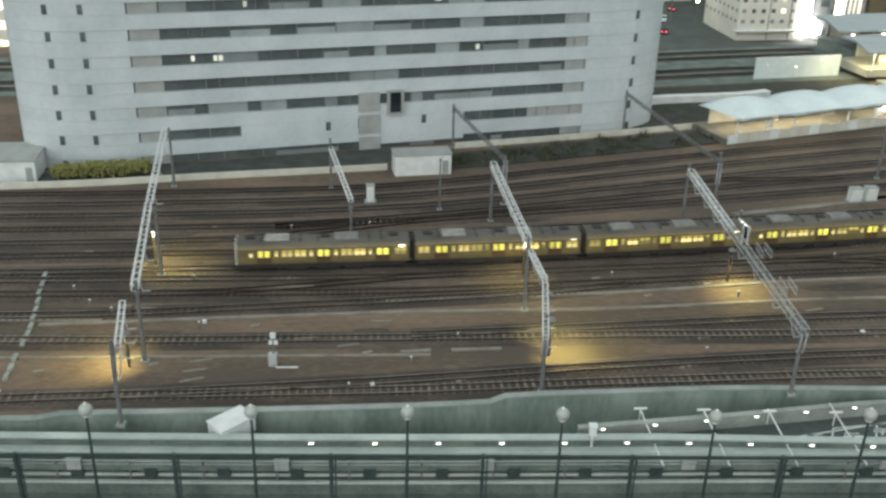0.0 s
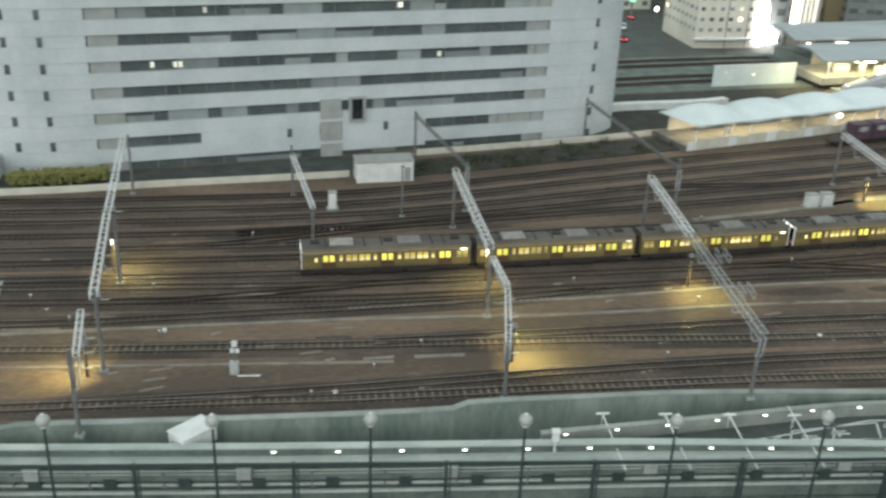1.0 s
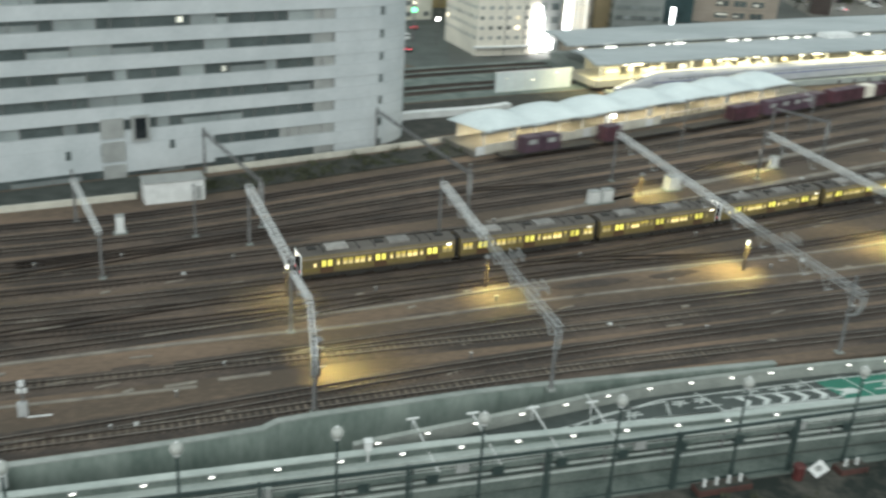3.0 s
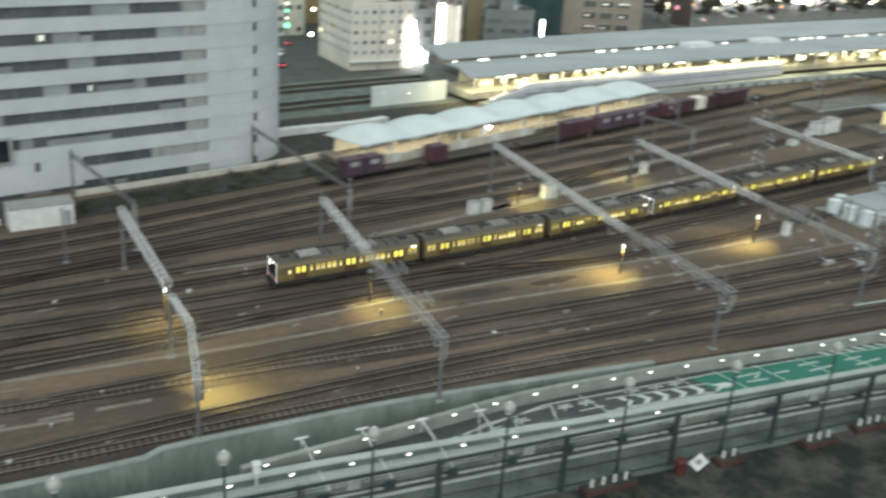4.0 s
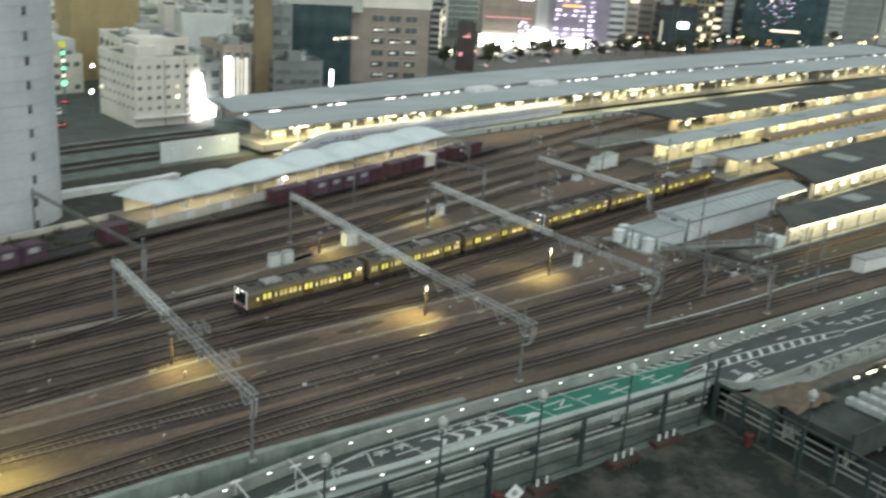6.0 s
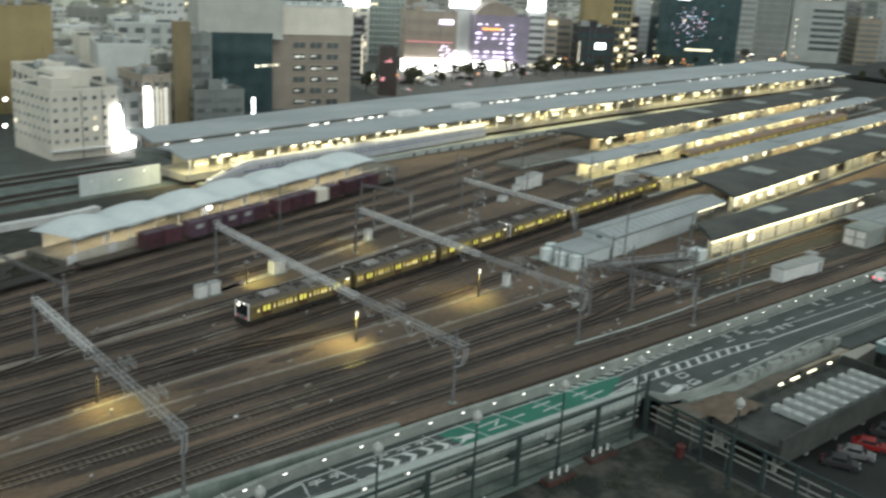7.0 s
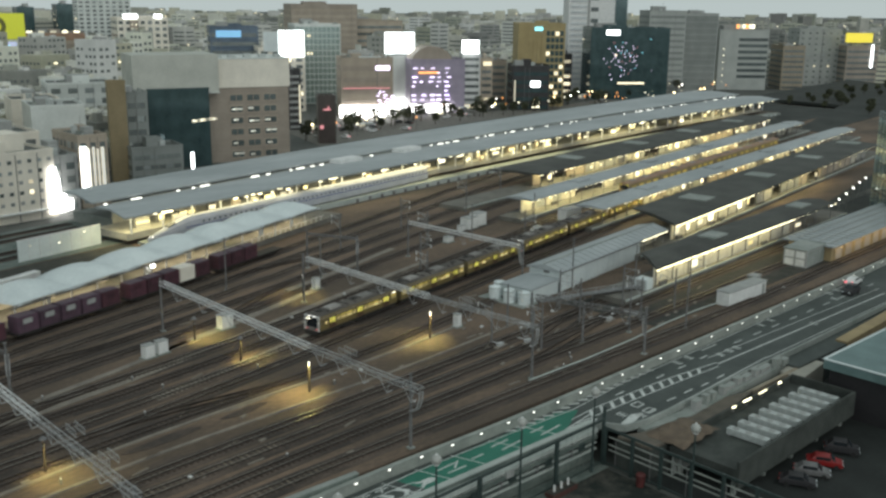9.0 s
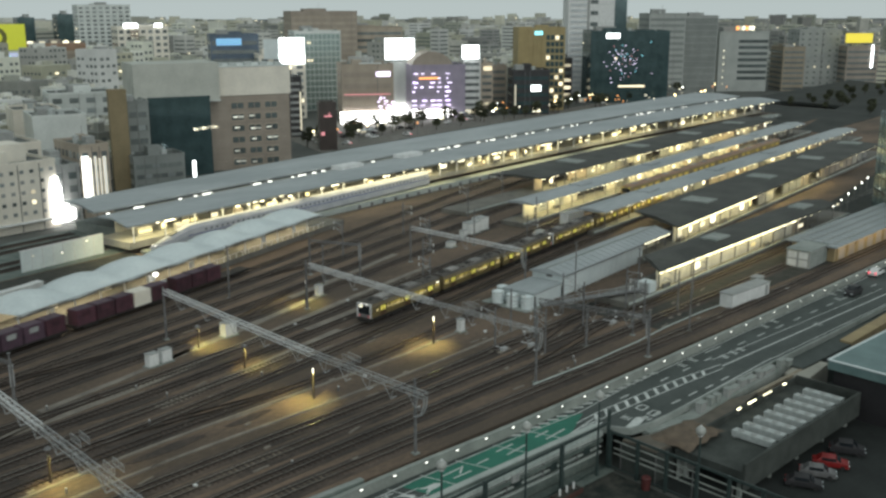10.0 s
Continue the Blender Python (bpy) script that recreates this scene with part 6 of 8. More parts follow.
def globe_lamp(x, y, top=4.6):
    t = thing("globe_lamp", "tall dark lamp post with a frosted globe head", "street lamp", pose(x, y, STREET), "globe street lamps")
    h = top - STREET
    part("post", Geo().tube((0, 0, -0.1), (0, 0, h - 0.5), 0.17, 0.10, 10), M_DARKPOST, t)
    part("base_sleeve", Geo().tube((0, 0, -0.1), (0, 0, 1.2), 0.24, 0.22, 10), M_DARKPOST, t)
    part("globe", Geo().ball((0, 0, h), 0.56, 14, 10), M_GLOBE, t, "frosted white unlit globe", smooth=True)
    part("collar", Geo().tube((0, 0, h - 0.62), (0, 0, h - 0.42), 0.28, 0.34, 10), M_STEEL, t)
    part("finial", Geo().tube((0, 0, h + 0.5), (0, 0, h + 0.72), 0.14, 0.04, 8), M_STEEL, t)


for x, y in ((-40.2, 66.2), (-27.6, 66.4), (-14.4, 66.6), (-1.8, 67.0), (10.8, 67.1), (23.3, 67.2), (36.2, 67.9), (49.3, 68.9), (61.8, 69.0), (75.2, 69.7), (88.3, 70.0), (88.6, 56.0)):
    globe_lamp(x, y)

# pipes and boxes on the parapet's street face
pr = thing("service_pipes", "pale service pipes bracketed along the parapet's street face", "pipes")
for z, r in ((-1.9, 0.07), (-2.3, 0.11), (-2.75, 0.06), (-3.3, 0.10), (-4.1, 0.13)):
    for p, q in zip(NEAR_PAR[::3], NEAR_PAR[3::3] + [NEAR_PAR[-1]]):
        if p != q:
            part("pipe", Geo().beam((p[0], p[1] - 0.75, z), (q[0], q[1] - 0.75, z), r * 2), M_PARA, pr)
for i in range(22):
    x = -44 + i * 6.2
    y = at(NEAR_PAR, x)
    part("bracket", Geo().box(x - 0.08, y - 0.9, -3.8, x + 0.08, y - 0.17, -2.0), M_STEEL_D, pr)
    part("junction_box", Geo().box(x + 1.2, y - 1.0, -3.4, x + 2.3, y - 0.17, -2.5), M_DARKPOST, pr)
for i in range(7):
    x = -30 + i * 17.5
    t = thing("wall_cabinet", "small pale cabinet fixed to the parapet's street face", "cabinet", group="wall cabinets")
    y = at(NEAR_PAR, x)
    part("body", Geo().box(x - 0.6, y - 1.15, -2.6, x + 0.6, y - 0.17, -1.6), M_GREYW, t)
    part("lid", Geo().box(x - 0.65, y - 1.2, -1.6, x + 0.65, y - 0.17, -1.5), M_PARA, t)
t = thing("parapet_camera", "white boxed camera on a short mast at the parapet", "camera mast", pose(14.0, 70.2, 0))
part("mast", Geo().tube((0, 0, -1.2), (0, 0, 0.9), 0.1), M_WHITEP, t)
part("housing", Geo().box(-0.3, -0.3, 0.5, 0.3, 0.3, 1.4), M_WHITEP, t)
part("hood", Geo().box(-0.36, -0.45, 1.4, 0.36, 0.36, 1.46), M_WHITEP, t)

# ---- street lot ----
structure("street_lot", Geo().prism([(20, 25), (90.6, 25), (90.6, 69.8), (62, 68.6), (20, 67.2)], STREET - 0.3, STREET + 0.03), M_LOT, "dark empty earth lot with patchy growth", "ground")
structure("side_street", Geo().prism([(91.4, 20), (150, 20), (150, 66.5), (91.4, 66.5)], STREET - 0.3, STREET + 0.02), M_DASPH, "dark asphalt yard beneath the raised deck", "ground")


def planter(x, y, n, ang):
    t = thing("bollard_planter", "low rust-red brick planter with short white bollards", "planter", pose(x, y, STREET, 0, 0, ang), "bollard planters")
    L = n * 1.3 + 0.6
    part("box", Geo().box(-L / 2, -0.7, -0.05, L / 2, 0.7, 0.6), M_BRICK, t)
    part("soil", Geo().box(-L / 2 + 0.15, -0.55, 0.6, L / 2 - 0.15, 0.55, 0.66), M_LOT, t)
    for i in range(n):
        bx_ = -L / 2 + 0.9 + i * 1.3
        part("bollard", Geo().tube((bx_, 0, 0.6), (bx_, 0, 1.45), 0.14, 0.14, 10), M_WHITEP, t)


for x, y, n in ((47.6, 67.4, 4), (62.0, 67.9, 2), (73.8, 68.0, 3), (81.6, 69.0, 3)):
    planter(x, y, n, 3)
t = thing("leaning_sign", "white square sign board leaning cornerwise against a red bin", "sign board", pose(57.8, 67.3, STREET, 0, 0, -12))
part("board", Geo().put([(0, -0.1, 0.08), (1.15, 0.05, 1.05), (0.25, 0.3, 2.0), (-0.95, 0.15, 0.95), (0, -0.02, 0.08), (1.15, 0.13, 1.05), (0.25, 0.38, 2.0), (-0.95, 0.23, 0.95)],
                        [(0, 1, 2, 3), (7, 6, 5, 4), (0, 4, 5, 1), (1, 5, 6, 2), (2, 6, 7, 3), (3, 7, 4, 0)]), M_WHITEP, t)
part("panel", Geo().tube((0.06, 0.03, 1.12), (0.06, 0.12, 1.12), 0.34, 0.34, 12), M_GREYW, t)
for x, y in ((55.9, 67.6), (90.0, 63.9)):
    t = thing("red_bin", "upright red plastic bin standing on the lot", "bin", pose(x, y, STREET), "red bins")
    part("body", Geo().tube((0, 0, -0.02), (0, 0, 1.5), 0.5, 0.58, 12), M_DULLRED, t)
    part("lid", Geo().tube((0, 0, 1.5), (0, 0, 1.65), 0.62, 0.5, 12), M_DULLRED, t)
rg = random.Random(21)
for i in range(30):
    x, y = rg.uniform(44, 90), rg.uniform(44, 68)
    t = thing("weed_clump", "low dark clump of weeds on the lot", "weeds", pose(x, y, STREET), "weed clumps")
    g = Geo()
    for k in range(14):
        a, d = rg.uniform(0, 6.28), rg.uniform(0.1, 1.1)
        g.put([(math.cos(a) * d, math.sin(a) * d, 0), (math.cos(a) * d + 0.25, math.sin(a) * d + 0.1, 0), (math.cos(a) * d * 1.4, math.sin(a) * d * 1.4, rg.uniform(0.3, 0.9))], [(0, 1, 2)])
    part("leaves", g, M_FOLI, t)

# ---- raised deck with roof units ----
dk = thing("raised_deck", "dark concrete parking deck with a solid parapet and open underside", "building", pose(95.5, 54.4, 0, 0, 0, 2.5))
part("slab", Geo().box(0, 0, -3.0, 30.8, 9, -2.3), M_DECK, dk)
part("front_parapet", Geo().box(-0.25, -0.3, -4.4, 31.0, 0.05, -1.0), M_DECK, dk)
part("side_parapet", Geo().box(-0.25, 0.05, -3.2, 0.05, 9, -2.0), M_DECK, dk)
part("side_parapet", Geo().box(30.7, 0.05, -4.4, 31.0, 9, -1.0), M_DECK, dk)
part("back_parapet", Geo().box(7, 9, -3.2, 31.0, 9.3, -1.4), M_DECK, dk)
for i in range(5):
    for y in (1.0, 8.2):
        part("column", Geo().box(1 + i * 7.1, y - 0.25, STREET - 0.1, 1.5 + i * 7.1, y + 0.25, -3.0), M_CONC, dk)
part("rear_wall", Geo().box(0.2, 8.6, STREET, 30.7, 8.9, -3.0), M_CONC, dk)
for i in range(8):
    t = thing("roof_unit", "long pale finned air-conditioning unit on the deck", "air conditioner", dk.matrix_basis @ pose(8.7 + i * 2.72, 3.5, -2.3), "deck roof units")
    part("casing", Geo().box(-0.55, -2.7, 0.15, 0.55, 2.7, 0.95), M_FINS, t)
    for k in range(3):
        part("fan_grille", Geo().tube((0, -1.7 + k * 1.7, 0.95), (0, -1.7 + k * 1.7, 1.03), 0.42, 0.42, 12), M_GREYW, t)
    for k in (-2.3, 2.3):
        part("skid", Geo().box(-0.8, k - 0.12, 0, 0.8, k + 0.12, 0.15), M_STEEL_D, t)
for i, w in ((0, 0.8), (3.4, 2.0), (7.6, 2.2), (12.4, 0.7)):
    t = thing("deck_lamp", "bright fluorescent lamp on the deck's rear edge", "lamp", dk.matrix_basis @ pose(13.6 + i, 8.3, -1.0), "deck lamps")
    part("tube", Geo().box(-w / 2, -0.08, 0.12, w / 2, 0.08, 0.26), L_DOT, t)
    part("bracket", Geo().box(-0.1, 0, -0.6, 0.1, 0.35, 0.1), M_STEEL_D, t)
cv = thing("canvas_heap", "brown canvas sheet draped over a heap beside the road", "canvas")
cpts = []
rc = random.Random(4)
for j in range(7):
    for i in range(9):
        u, v = i / 8, j / 6
        x, y = 94.6 + 8.4 * u, 61.4 + 5.4 * v + 0.5 * u
        e = math.sin(math.pi * u) * math.sin(math.pi * v)
        cpts.append((x + rc.uniform(-0.3, 0.3), y + rc.uniform(-0.3, 0.3), -1.72 + 0.5 * e ** 0.5 + rc.uniform(-0.08, 0.08) * (0.3 + e)))
part("sheet", Geo().put(cpts, [(j * 9 + i, j * 9 + i + 1, j * 9 + i + 10, j * 9 + i + 9) for j in range(6) for i in range(8)]), M_TARP, cv)

structure("verge_paving", Geo().prism([(91.7, 68.9), (92.1, 64.2), (96, 63.9), (112, 64.9), (118, 66.0), (112, 67.3), (104, 66.4), (95.5, 67.5)], -2.1, -1.76), M_BROWNPAVE, "brown-grey worn paving beside the road", "pavement")
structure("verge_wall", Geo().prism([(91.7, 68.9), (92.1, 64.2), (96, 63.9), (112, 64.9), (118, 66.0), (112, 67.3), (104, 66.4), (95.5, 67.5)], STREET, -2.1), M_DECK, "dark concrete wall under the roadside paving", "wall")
# kerb-side ledge with small units
structure("roadside_ledge", Geo().prism([(95.5, 67.6), (104, 66.4), (117, 67.5), (131, 68.4), (131, 70.4), (117, 69.8), (104, 68.2), (95.5, 68.8)], STREET, -1.6), M_CONC, "grey concrete ledge beside the road", "ledge")
structure("cream_side_wall", Geo().prism([(103, 65.6), (131, 66.4), (131, 66.9), (103, 66.2)], STREET, -1.9), M_TANW, "tan plastered wall below the road ledge", "wall")
for x, y, w, h in ((106.0, 67.3, 1.5, 1.6), (108.6, 67.6, 0.9, 1.5), (110.4, 67.8, 1.0, 1.3), (113.2, 67.9, 1.1, 1.4), (115.5, 69.0, 2.4, 0.7), (118.0, 69.2, 1.4, 1.2), (120.4, 69.3, 2.0, 0.8), (122.6, 69.2, 1.2, 1.3), (125.4, 69.5, 3.0, 0.8), (128.6, 69.3, 1.6, 1.6), (130.2, 69.0, 1.4, 1.1)):
    t = thing("ledge_unit", "small pale equipment unit on the roadside ledge", "equipment box", pose(x, y - (0.7 if x > 115 else 0.1), -1.6, 0, 0, 5), "ledge units")
    part("casing", Geo().box(-w / 2, -0.4, 0, w / 2, 0.4, h * 0.8), M_GREYW if rc.random() < 0.6 else M_CONC, t)
    part("cover", Geo().box(-w / 2 - 0.06, -0.46, h * 0.8, w / 2 + 0.06, 0.46, h * 0.8 + 0.07), M_CONC, t)
structure("upper_pavement", Geo().prism([(131, 66.4), (146.4, 66.6), (200, 70.0), (200, 72.2), (161, 70.4), (131, 70.2)], STREET, -1.72), M_ASPH, "grey paved strip between road and teal-roofed block", "pavement")
# teal-roofed block
tb = thing("teal_roof_block", "low block with a pale teal flat roof and black walls for its shaded open front", "building", pose(128.0, 34.0, 0, 0, 0, 1))
# solid black box stands in for the shade inside the open front
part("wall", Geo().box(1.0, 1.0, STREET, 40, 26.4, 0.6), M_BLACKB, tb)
part("roof", Geo().box(0, 0, 0.6, 41, 27.0, 1.9), M_TEAL, tb)
part("roof_edge", Geo().box(-0.15, -0.15, 1.9, 0.25, 27.1, 2.05), M_MEMB, tb)
part("roof_edge", Geo().box(0.25, 26.8, 1.9, 41, 27.1, 2.05), M_MEMB, tb)
structure("cream_annex", Geo().prism([(128.0, 64.0), (136.6, 65.2), (136.2, 68.9), (128.0, 67.6)], STREET, -2.0), M_PLAT, "cream plastered annex beside the road", "annex")
structure("yellow_apron", Geo().prism([(146.5, 66.6), (200, 70.0), (200, 72.4), (146.5, 68.5)], STREET, -1.4), M_OCHREW, "ochre paved strip beside the road", "pavement")


# ---- cars ----
def car(name, label, paint, L=4.3, W=1.72, hh=1.5, m=None, lit=False, group=""):
    t = thing(name, label, "car", m, group)
    x0, x1 = -L / 2, L / 2
    side = [(x0, 0.35), (x0, 0.85), (x0 + 0.5 * 0.2, hh * 0.62), (x0 + L * 0.10, hh * 0.66), (x0 + L * 0.24, hh), (x0 + L * 0.62, hh), (x0 + L * 0.76, hh * 0.66), (x1 - 0.15, hh * 0.55), (x1, 0.6), (x1, 0.35)]
    n = len(side)
    tuck = [0, 0, 0, 0, 0.16, 0.16, 0.02, 0, 0, 0]
    p = [(x, -W / 2 + k, z) for (x, z), k in zip(side, tuck)] + [(x, W / 2 - k, z) for (x, z), k in zip(side, tuck)]
    f = [tuple(range(n)), tuple(range(2 * n - 1, n - 1, -1))] + [(i, (i + 1) % n, n + (i + 1) % n, n + i) for i in range(n)]
    part("body", Geo().put(p, f), paint, t)
    part("side_glass", Geo().box(x0 + L * 0.25, -W / 2 + 0.03, hh * 0.70, x0 + L * 0.64, W / 2 - 0.03, hh * 0.95), M_CABW, t)
    part("windscreen", Geo().put([(x0 + L * 0.64, -W / 2 + 0.2, hh * 0.97), (x0 + L * 0.64, W / 2 - 0.2, hh * 0.97), (x0 + L * 0.755, W / 2 - 0.1, hh * 0.70), (x0 + L * 0.755, -W / 2 + 0.1, hh * 0.70),
                                  (x0 + L * 0.66, -W / 2 + 0.2, hh * 0.99), (x0 + L * 0.66, W / 2 - 0.2, hh * 0.99), (x0 + L * 0.775, W / 2 - 0.1, hh * 0.71), (x0 + L * 0.775, -W / 2 + 0.1, hh * 0.71)],
                                 [(0, 1, 2, 3), (4, 7, 6, 5), (0, 4, 5, 1), (1, 5, 6, 2), (2, 6, 7, 3), (3, 7, 4, 0)]), M_CABW, t)
    for sx in (x0 + L * 0.2, x1 - L * 0.18):
        for s in (-1, 1):
            part("wheel", Geo().tube((sx, s * (W / 2 - 0.2), 0.32), (sx, s * (W / 2 + 0.01), 0.32), 0.32, None, 14), M_TYRE, t)
    for s in (-0.6, 0.6):
        part("tail_light", Geo().box(x0 - 0.03, s - 0.18, 0.72, x0 + 0.06, s + 0.18, 0.92), L_TAIL if lit else M_RED, t)
        part("headlight", Geo().box(x1 - 0.06, s - 0.2, 0.6, x1 + 0.02, s + 0.2, 0.75), M_MEMB, t)
    part("number_plate", Geo().box(x0 - 0.04, -0.2, 0.5, x0 + 0.02, 0.2, 0.64), M_WHITEP, t)
    return t


car("parked_car", "red hatchback parked beneath the dark deck edge", M_REDCAR, m=pose(112.0, 52.0, STREET, 0, 0, -62), group="parked cars")
car("parked_car", "silver saloon parked beneath the dark deck edge", M_STEEL_D, m=pose(108.4, 51.8, STREET, 0, 0, -62), group="parked cars")
car("parked_car", "black saloon parked beneath the dark deck edge", M_BLACKB, m=pose(104.6, 51.6, STREET, 0, 0, -62), group="parked cars")
car("parked_car", "black van parked beyond the red car", M_BLACKB, hh=1.8, m=pose(117.2, 52.4, STREET, 0, 0, -62), group="parked cars")
car_white = car("moving_car", "pale saloon car driving away with red tail lights", M_WHITEP, lit=True)
car_dark = car("moving_car", "black van driving slowly along the road", M_BLACKB, hh=1.8, lit=True)


# ---- city beyond the station ----
CITY = []


def city_building(name, label, x, y, w, d, ang, top, wall, style="punched", rows=6, cols=5, lit=0.12, glass=M_CGLASS, base=STREET, roofbits=2, lit_mat=None, low=0.0, ratio=0.5):
    """x, y: the front corner nearest the camera's left; front along ang, depth behind it."""
    t = thing(name, label, "building", pose(x, y, base, 0, 0, ang), "city buildings")
    h = top - base
    CITY.append((x + w / 2 * math.cos(radians(ang)), y + w / 2 * math.sin(radians(ang)), max(w, d) * 0.75))
    part("shell", Geo().box(0, 0, -0.5, w, d, h), wall, t)
    part("roof", Geo().box(0.4, 0.4, h, w - 0.4, d - 0.4, h + 0.06), M_ROOFTOP, t)
    g = Geo().box(-0.1, -0.1, h, w + 0.1, 0.3, h + 0.8).box(-0.1, 0.3, h, 0.3, d, h + 0.8).box(w - 0.3, 0.3, h, w + 0.1, d, h + 0.8).box(0.3, d - 0.3, h, w - 0.3, d, h + 0.8)
    part("parapet", g, wall, t)
    r = random.Random(int(x * 7 + y))
    for i in range(roofbits):
        px, py, pw, pd = r.uniform(0.1, 0.5) * w, r.uniform(0.15, 0.5) * d, r.uniform(0.18, 0.35) * w, r.uniform(0.2, 0.4) * d
        part("roof_house", Geo().box(px, py, h, px + pw, py + pd, h + r.uniform(1.5, 3.6)), wall if i else M_GREYW, t)
    if roofbits:
        for i in range(4):
            px, py, s = r.uniform(0.8, w - 1.8), r.uniform(0.8, d * 0.8), r.uniform(0.5, 1.3)
            part("roof_unit", Geo().box(px, py, h, px + s * 1.3, py + s, h + s * r.uniform(0.7, 1.4)), r.choice((M_FINS, M_STEEL_M, M_CONC)), t)
        px, py = r.uniform(0.2, 0.7) * w, r.uniform(0.2, 0.6) * d
        part("water_tank", Geo().tube((px, py, h), (px, py, h + 2.2), 1.1, 1.1, 12), M_FINS, t)
        part("aerial", Geo().tube((px + 1.6, py, h), (px + 1.6, py, h + r.uniform(4, 7)), 0.09, 0.05, 6), M_STEEL_D, t)
    if style in ("punched", "bands"):
        for i in range(2):
            px = r.uniform(0.08, 0.92) * w
            part("down_pipe", Geo().box(px, -0.16, 0, px + 0.14, 0.0, h), M_STEEL_D, t)
    lm = lit_mat or L_WIN
    fh = (h - low - 1.0) / rows
    faces = (("f", w, cols), ("s", d, max(2, round(cols * d / w))))
    for kind, length, nc in faces:
        if style == "punched":
            ww, wh = length / nc * ratio * 1.1, fh * ratio
            mk = lambda m: (Geo().box(-ww / 2, -0.12, -wh / 2, ww / 2, 0.06, wh / 2) if kind == "f" else Geo().box(-0.12, -ww / 2, -wh / 2, 0.06, ww / 2, wh / 2)).mesh("window", m)
            dark, bright = mk(glass), mk(lm)
            shades = (dark, dark, dark, mk(M_BLIND), mk(M_GLASS))
            for i in range(rows):
                for j in range(nc):
                    c = (j + 0.5) * length / nc
                    z = low + 0.5 + (i + 0.5) * fh
                    piece("window", bright if r.random() < lit else r.choice(shades), t, pose(c, 0, z) if kind == "f" else pose(0, c, z))
        elif style == "bands":
            for i in range(rows):
                z = low + 0.8 + i * fh
                g = Geo().box(0.8, -0.12, z, length - 0.8, 0.06, z + fh * 0.42) if kind == "f" else Geo().box(-0.12, 0.8, z, 0.06, length - 0.8, z + fh * 0.42)
                part("ribbon_window", g, lm if r.random() < lit * 0.5 else glass, t)
                if kind == "f" and math.hypot(x, y) < 430:
                    for q in range(1, max(2, int(length / 2.6))):
                        c = 0.8 + q * (length - 1.6) / max(2, int(length / 2.6))
                        part("mullion", Geo().box(c - 0.09, -0.17, z, c + 0.09, -0.1, z + fh * 0.42), wall, t)
                        if r.random() < 0.15:
                            part("blind", Geo().box(c + 0.1, -0.15, z + 0.1, c + min(2.2, length - 1 - c), -0.11, z + fh * 0.42), M_BLIND, t)
        elif style == "curtain":
            g = Geo().box(0.5, -0.14, low + 0.6, length - 0.5, 0.06, h - 0.8) if kind == "f" else Geo().box(-0.14, 0.5, low + 0.6, 0.06, length - 0.5, h - 0.8)
            part("curtain_glass", g, glass, t)
            for i in range(1, rows):
                z = low + 0.6 + i * (h - 1.4 - low) / rows
                g = Geo().box(0.5, -0.24, z - 0.18, length - 0.5, -0.14, z + 0.18) if kind == "f" else Geo().box(-0.24, 0.5, z - 0.18, -0.14, length - 0.5, z + 0.18)
                part("floor_band", g, wall, t)
            for j in range(1, nc * 2):
                c = 0.5 + j * (length - 1) / (nc * 2)
                g = Geo().box(c - 0.1, -0.3, low + 0.6, c + 0.1, -0.24, h - 0.8) if kind == "f" else Geo().box(-0.3, c - 0.1, low + 0.6, -0.24, c + 0.1, h - 0.8)
                part("mullion", g, wall, t)
            for j in range(int(rows * nc * lit)):
                c, z = r.uniform(2, length - 3), low + 1.6 + r.randrange(rows) * (h - 1.4 - low) / rows
                lw = r.uniform(0.8, 2.2)
                part("lit_window", Geo().box(c, -0.22, z, c + lw, -0.15, z + 1.2) if kind == "f" else Geo().box(-0.22, c, z, -0.15, c + lw, z + 1.2), lm, t)
    return t


def on_front(t, x0, z0, x1, z1, material, name="sign", out=0.5):
    return part(name, Geo().box(x0, -out, z0, x1, -0.13 if out < 0.6 else -0.05, z1), material, t)


rs0 = random.Random(12)
b = city_building("hotel", "cream six-storey hotel with small square windows", 77.1, 255.0, 18.6, 22, 8, 11.4, M_CREAM, rows=5, cols=7, lit=0.03, low=3.0, glass=M_GREYW, ratio=0.34)
part("canopy_band", Geo().box(-1.0, -1.2, 2.3, 18.6, 0, 2.7), M_WHITEP, b)
part("stair_tower", Geo().box(4.5, 6, 17.4, 14, 15, 22.0), M_CREAM, b)
b = city_building("annex_block", "pale block beside a floodlit sign widened by its glare", 94.1, 258.0, 7.8, 14, 0, 9.3, M_GREYW, rows=4, cols=2, lit=0.0)
# stepped glowing boxes: the sign plus its bloom, built as shape
g = Geo().box(-0.6, -1.2, 1.2, 2.2, -0.05, 10.5).box(-0.2, -1.25, 10.5, 1.5, -0.05, 13.2).box(2.2, -1.15, 1.2, 3.6, -0.05, 6.0).box(3.6, -1.1, 1.6, 5.4, -0.05, 4.2)
part("sign_with_glare", g, L_SHOP, b)
b = city_building("column_block", "beige block with glowing vertical columns of light", 104.3, 262.7, 8.1, 18, 0, 13.4, M_BEIGE, rows=5, cols=3, lit=0.0)
for i, w, z in ((0.4, 1.5, 17.0), (2.5, 0.35, 16.4), (3.7, 0.5, 16.8), (5.0, 0.3, 16.2), (6.1, 0.75, 16.6)):
    on_front(b, i, 4.5, i + w, z, L_COLUMN if i > 1 else L_BOARD, "light_column", 0.7)
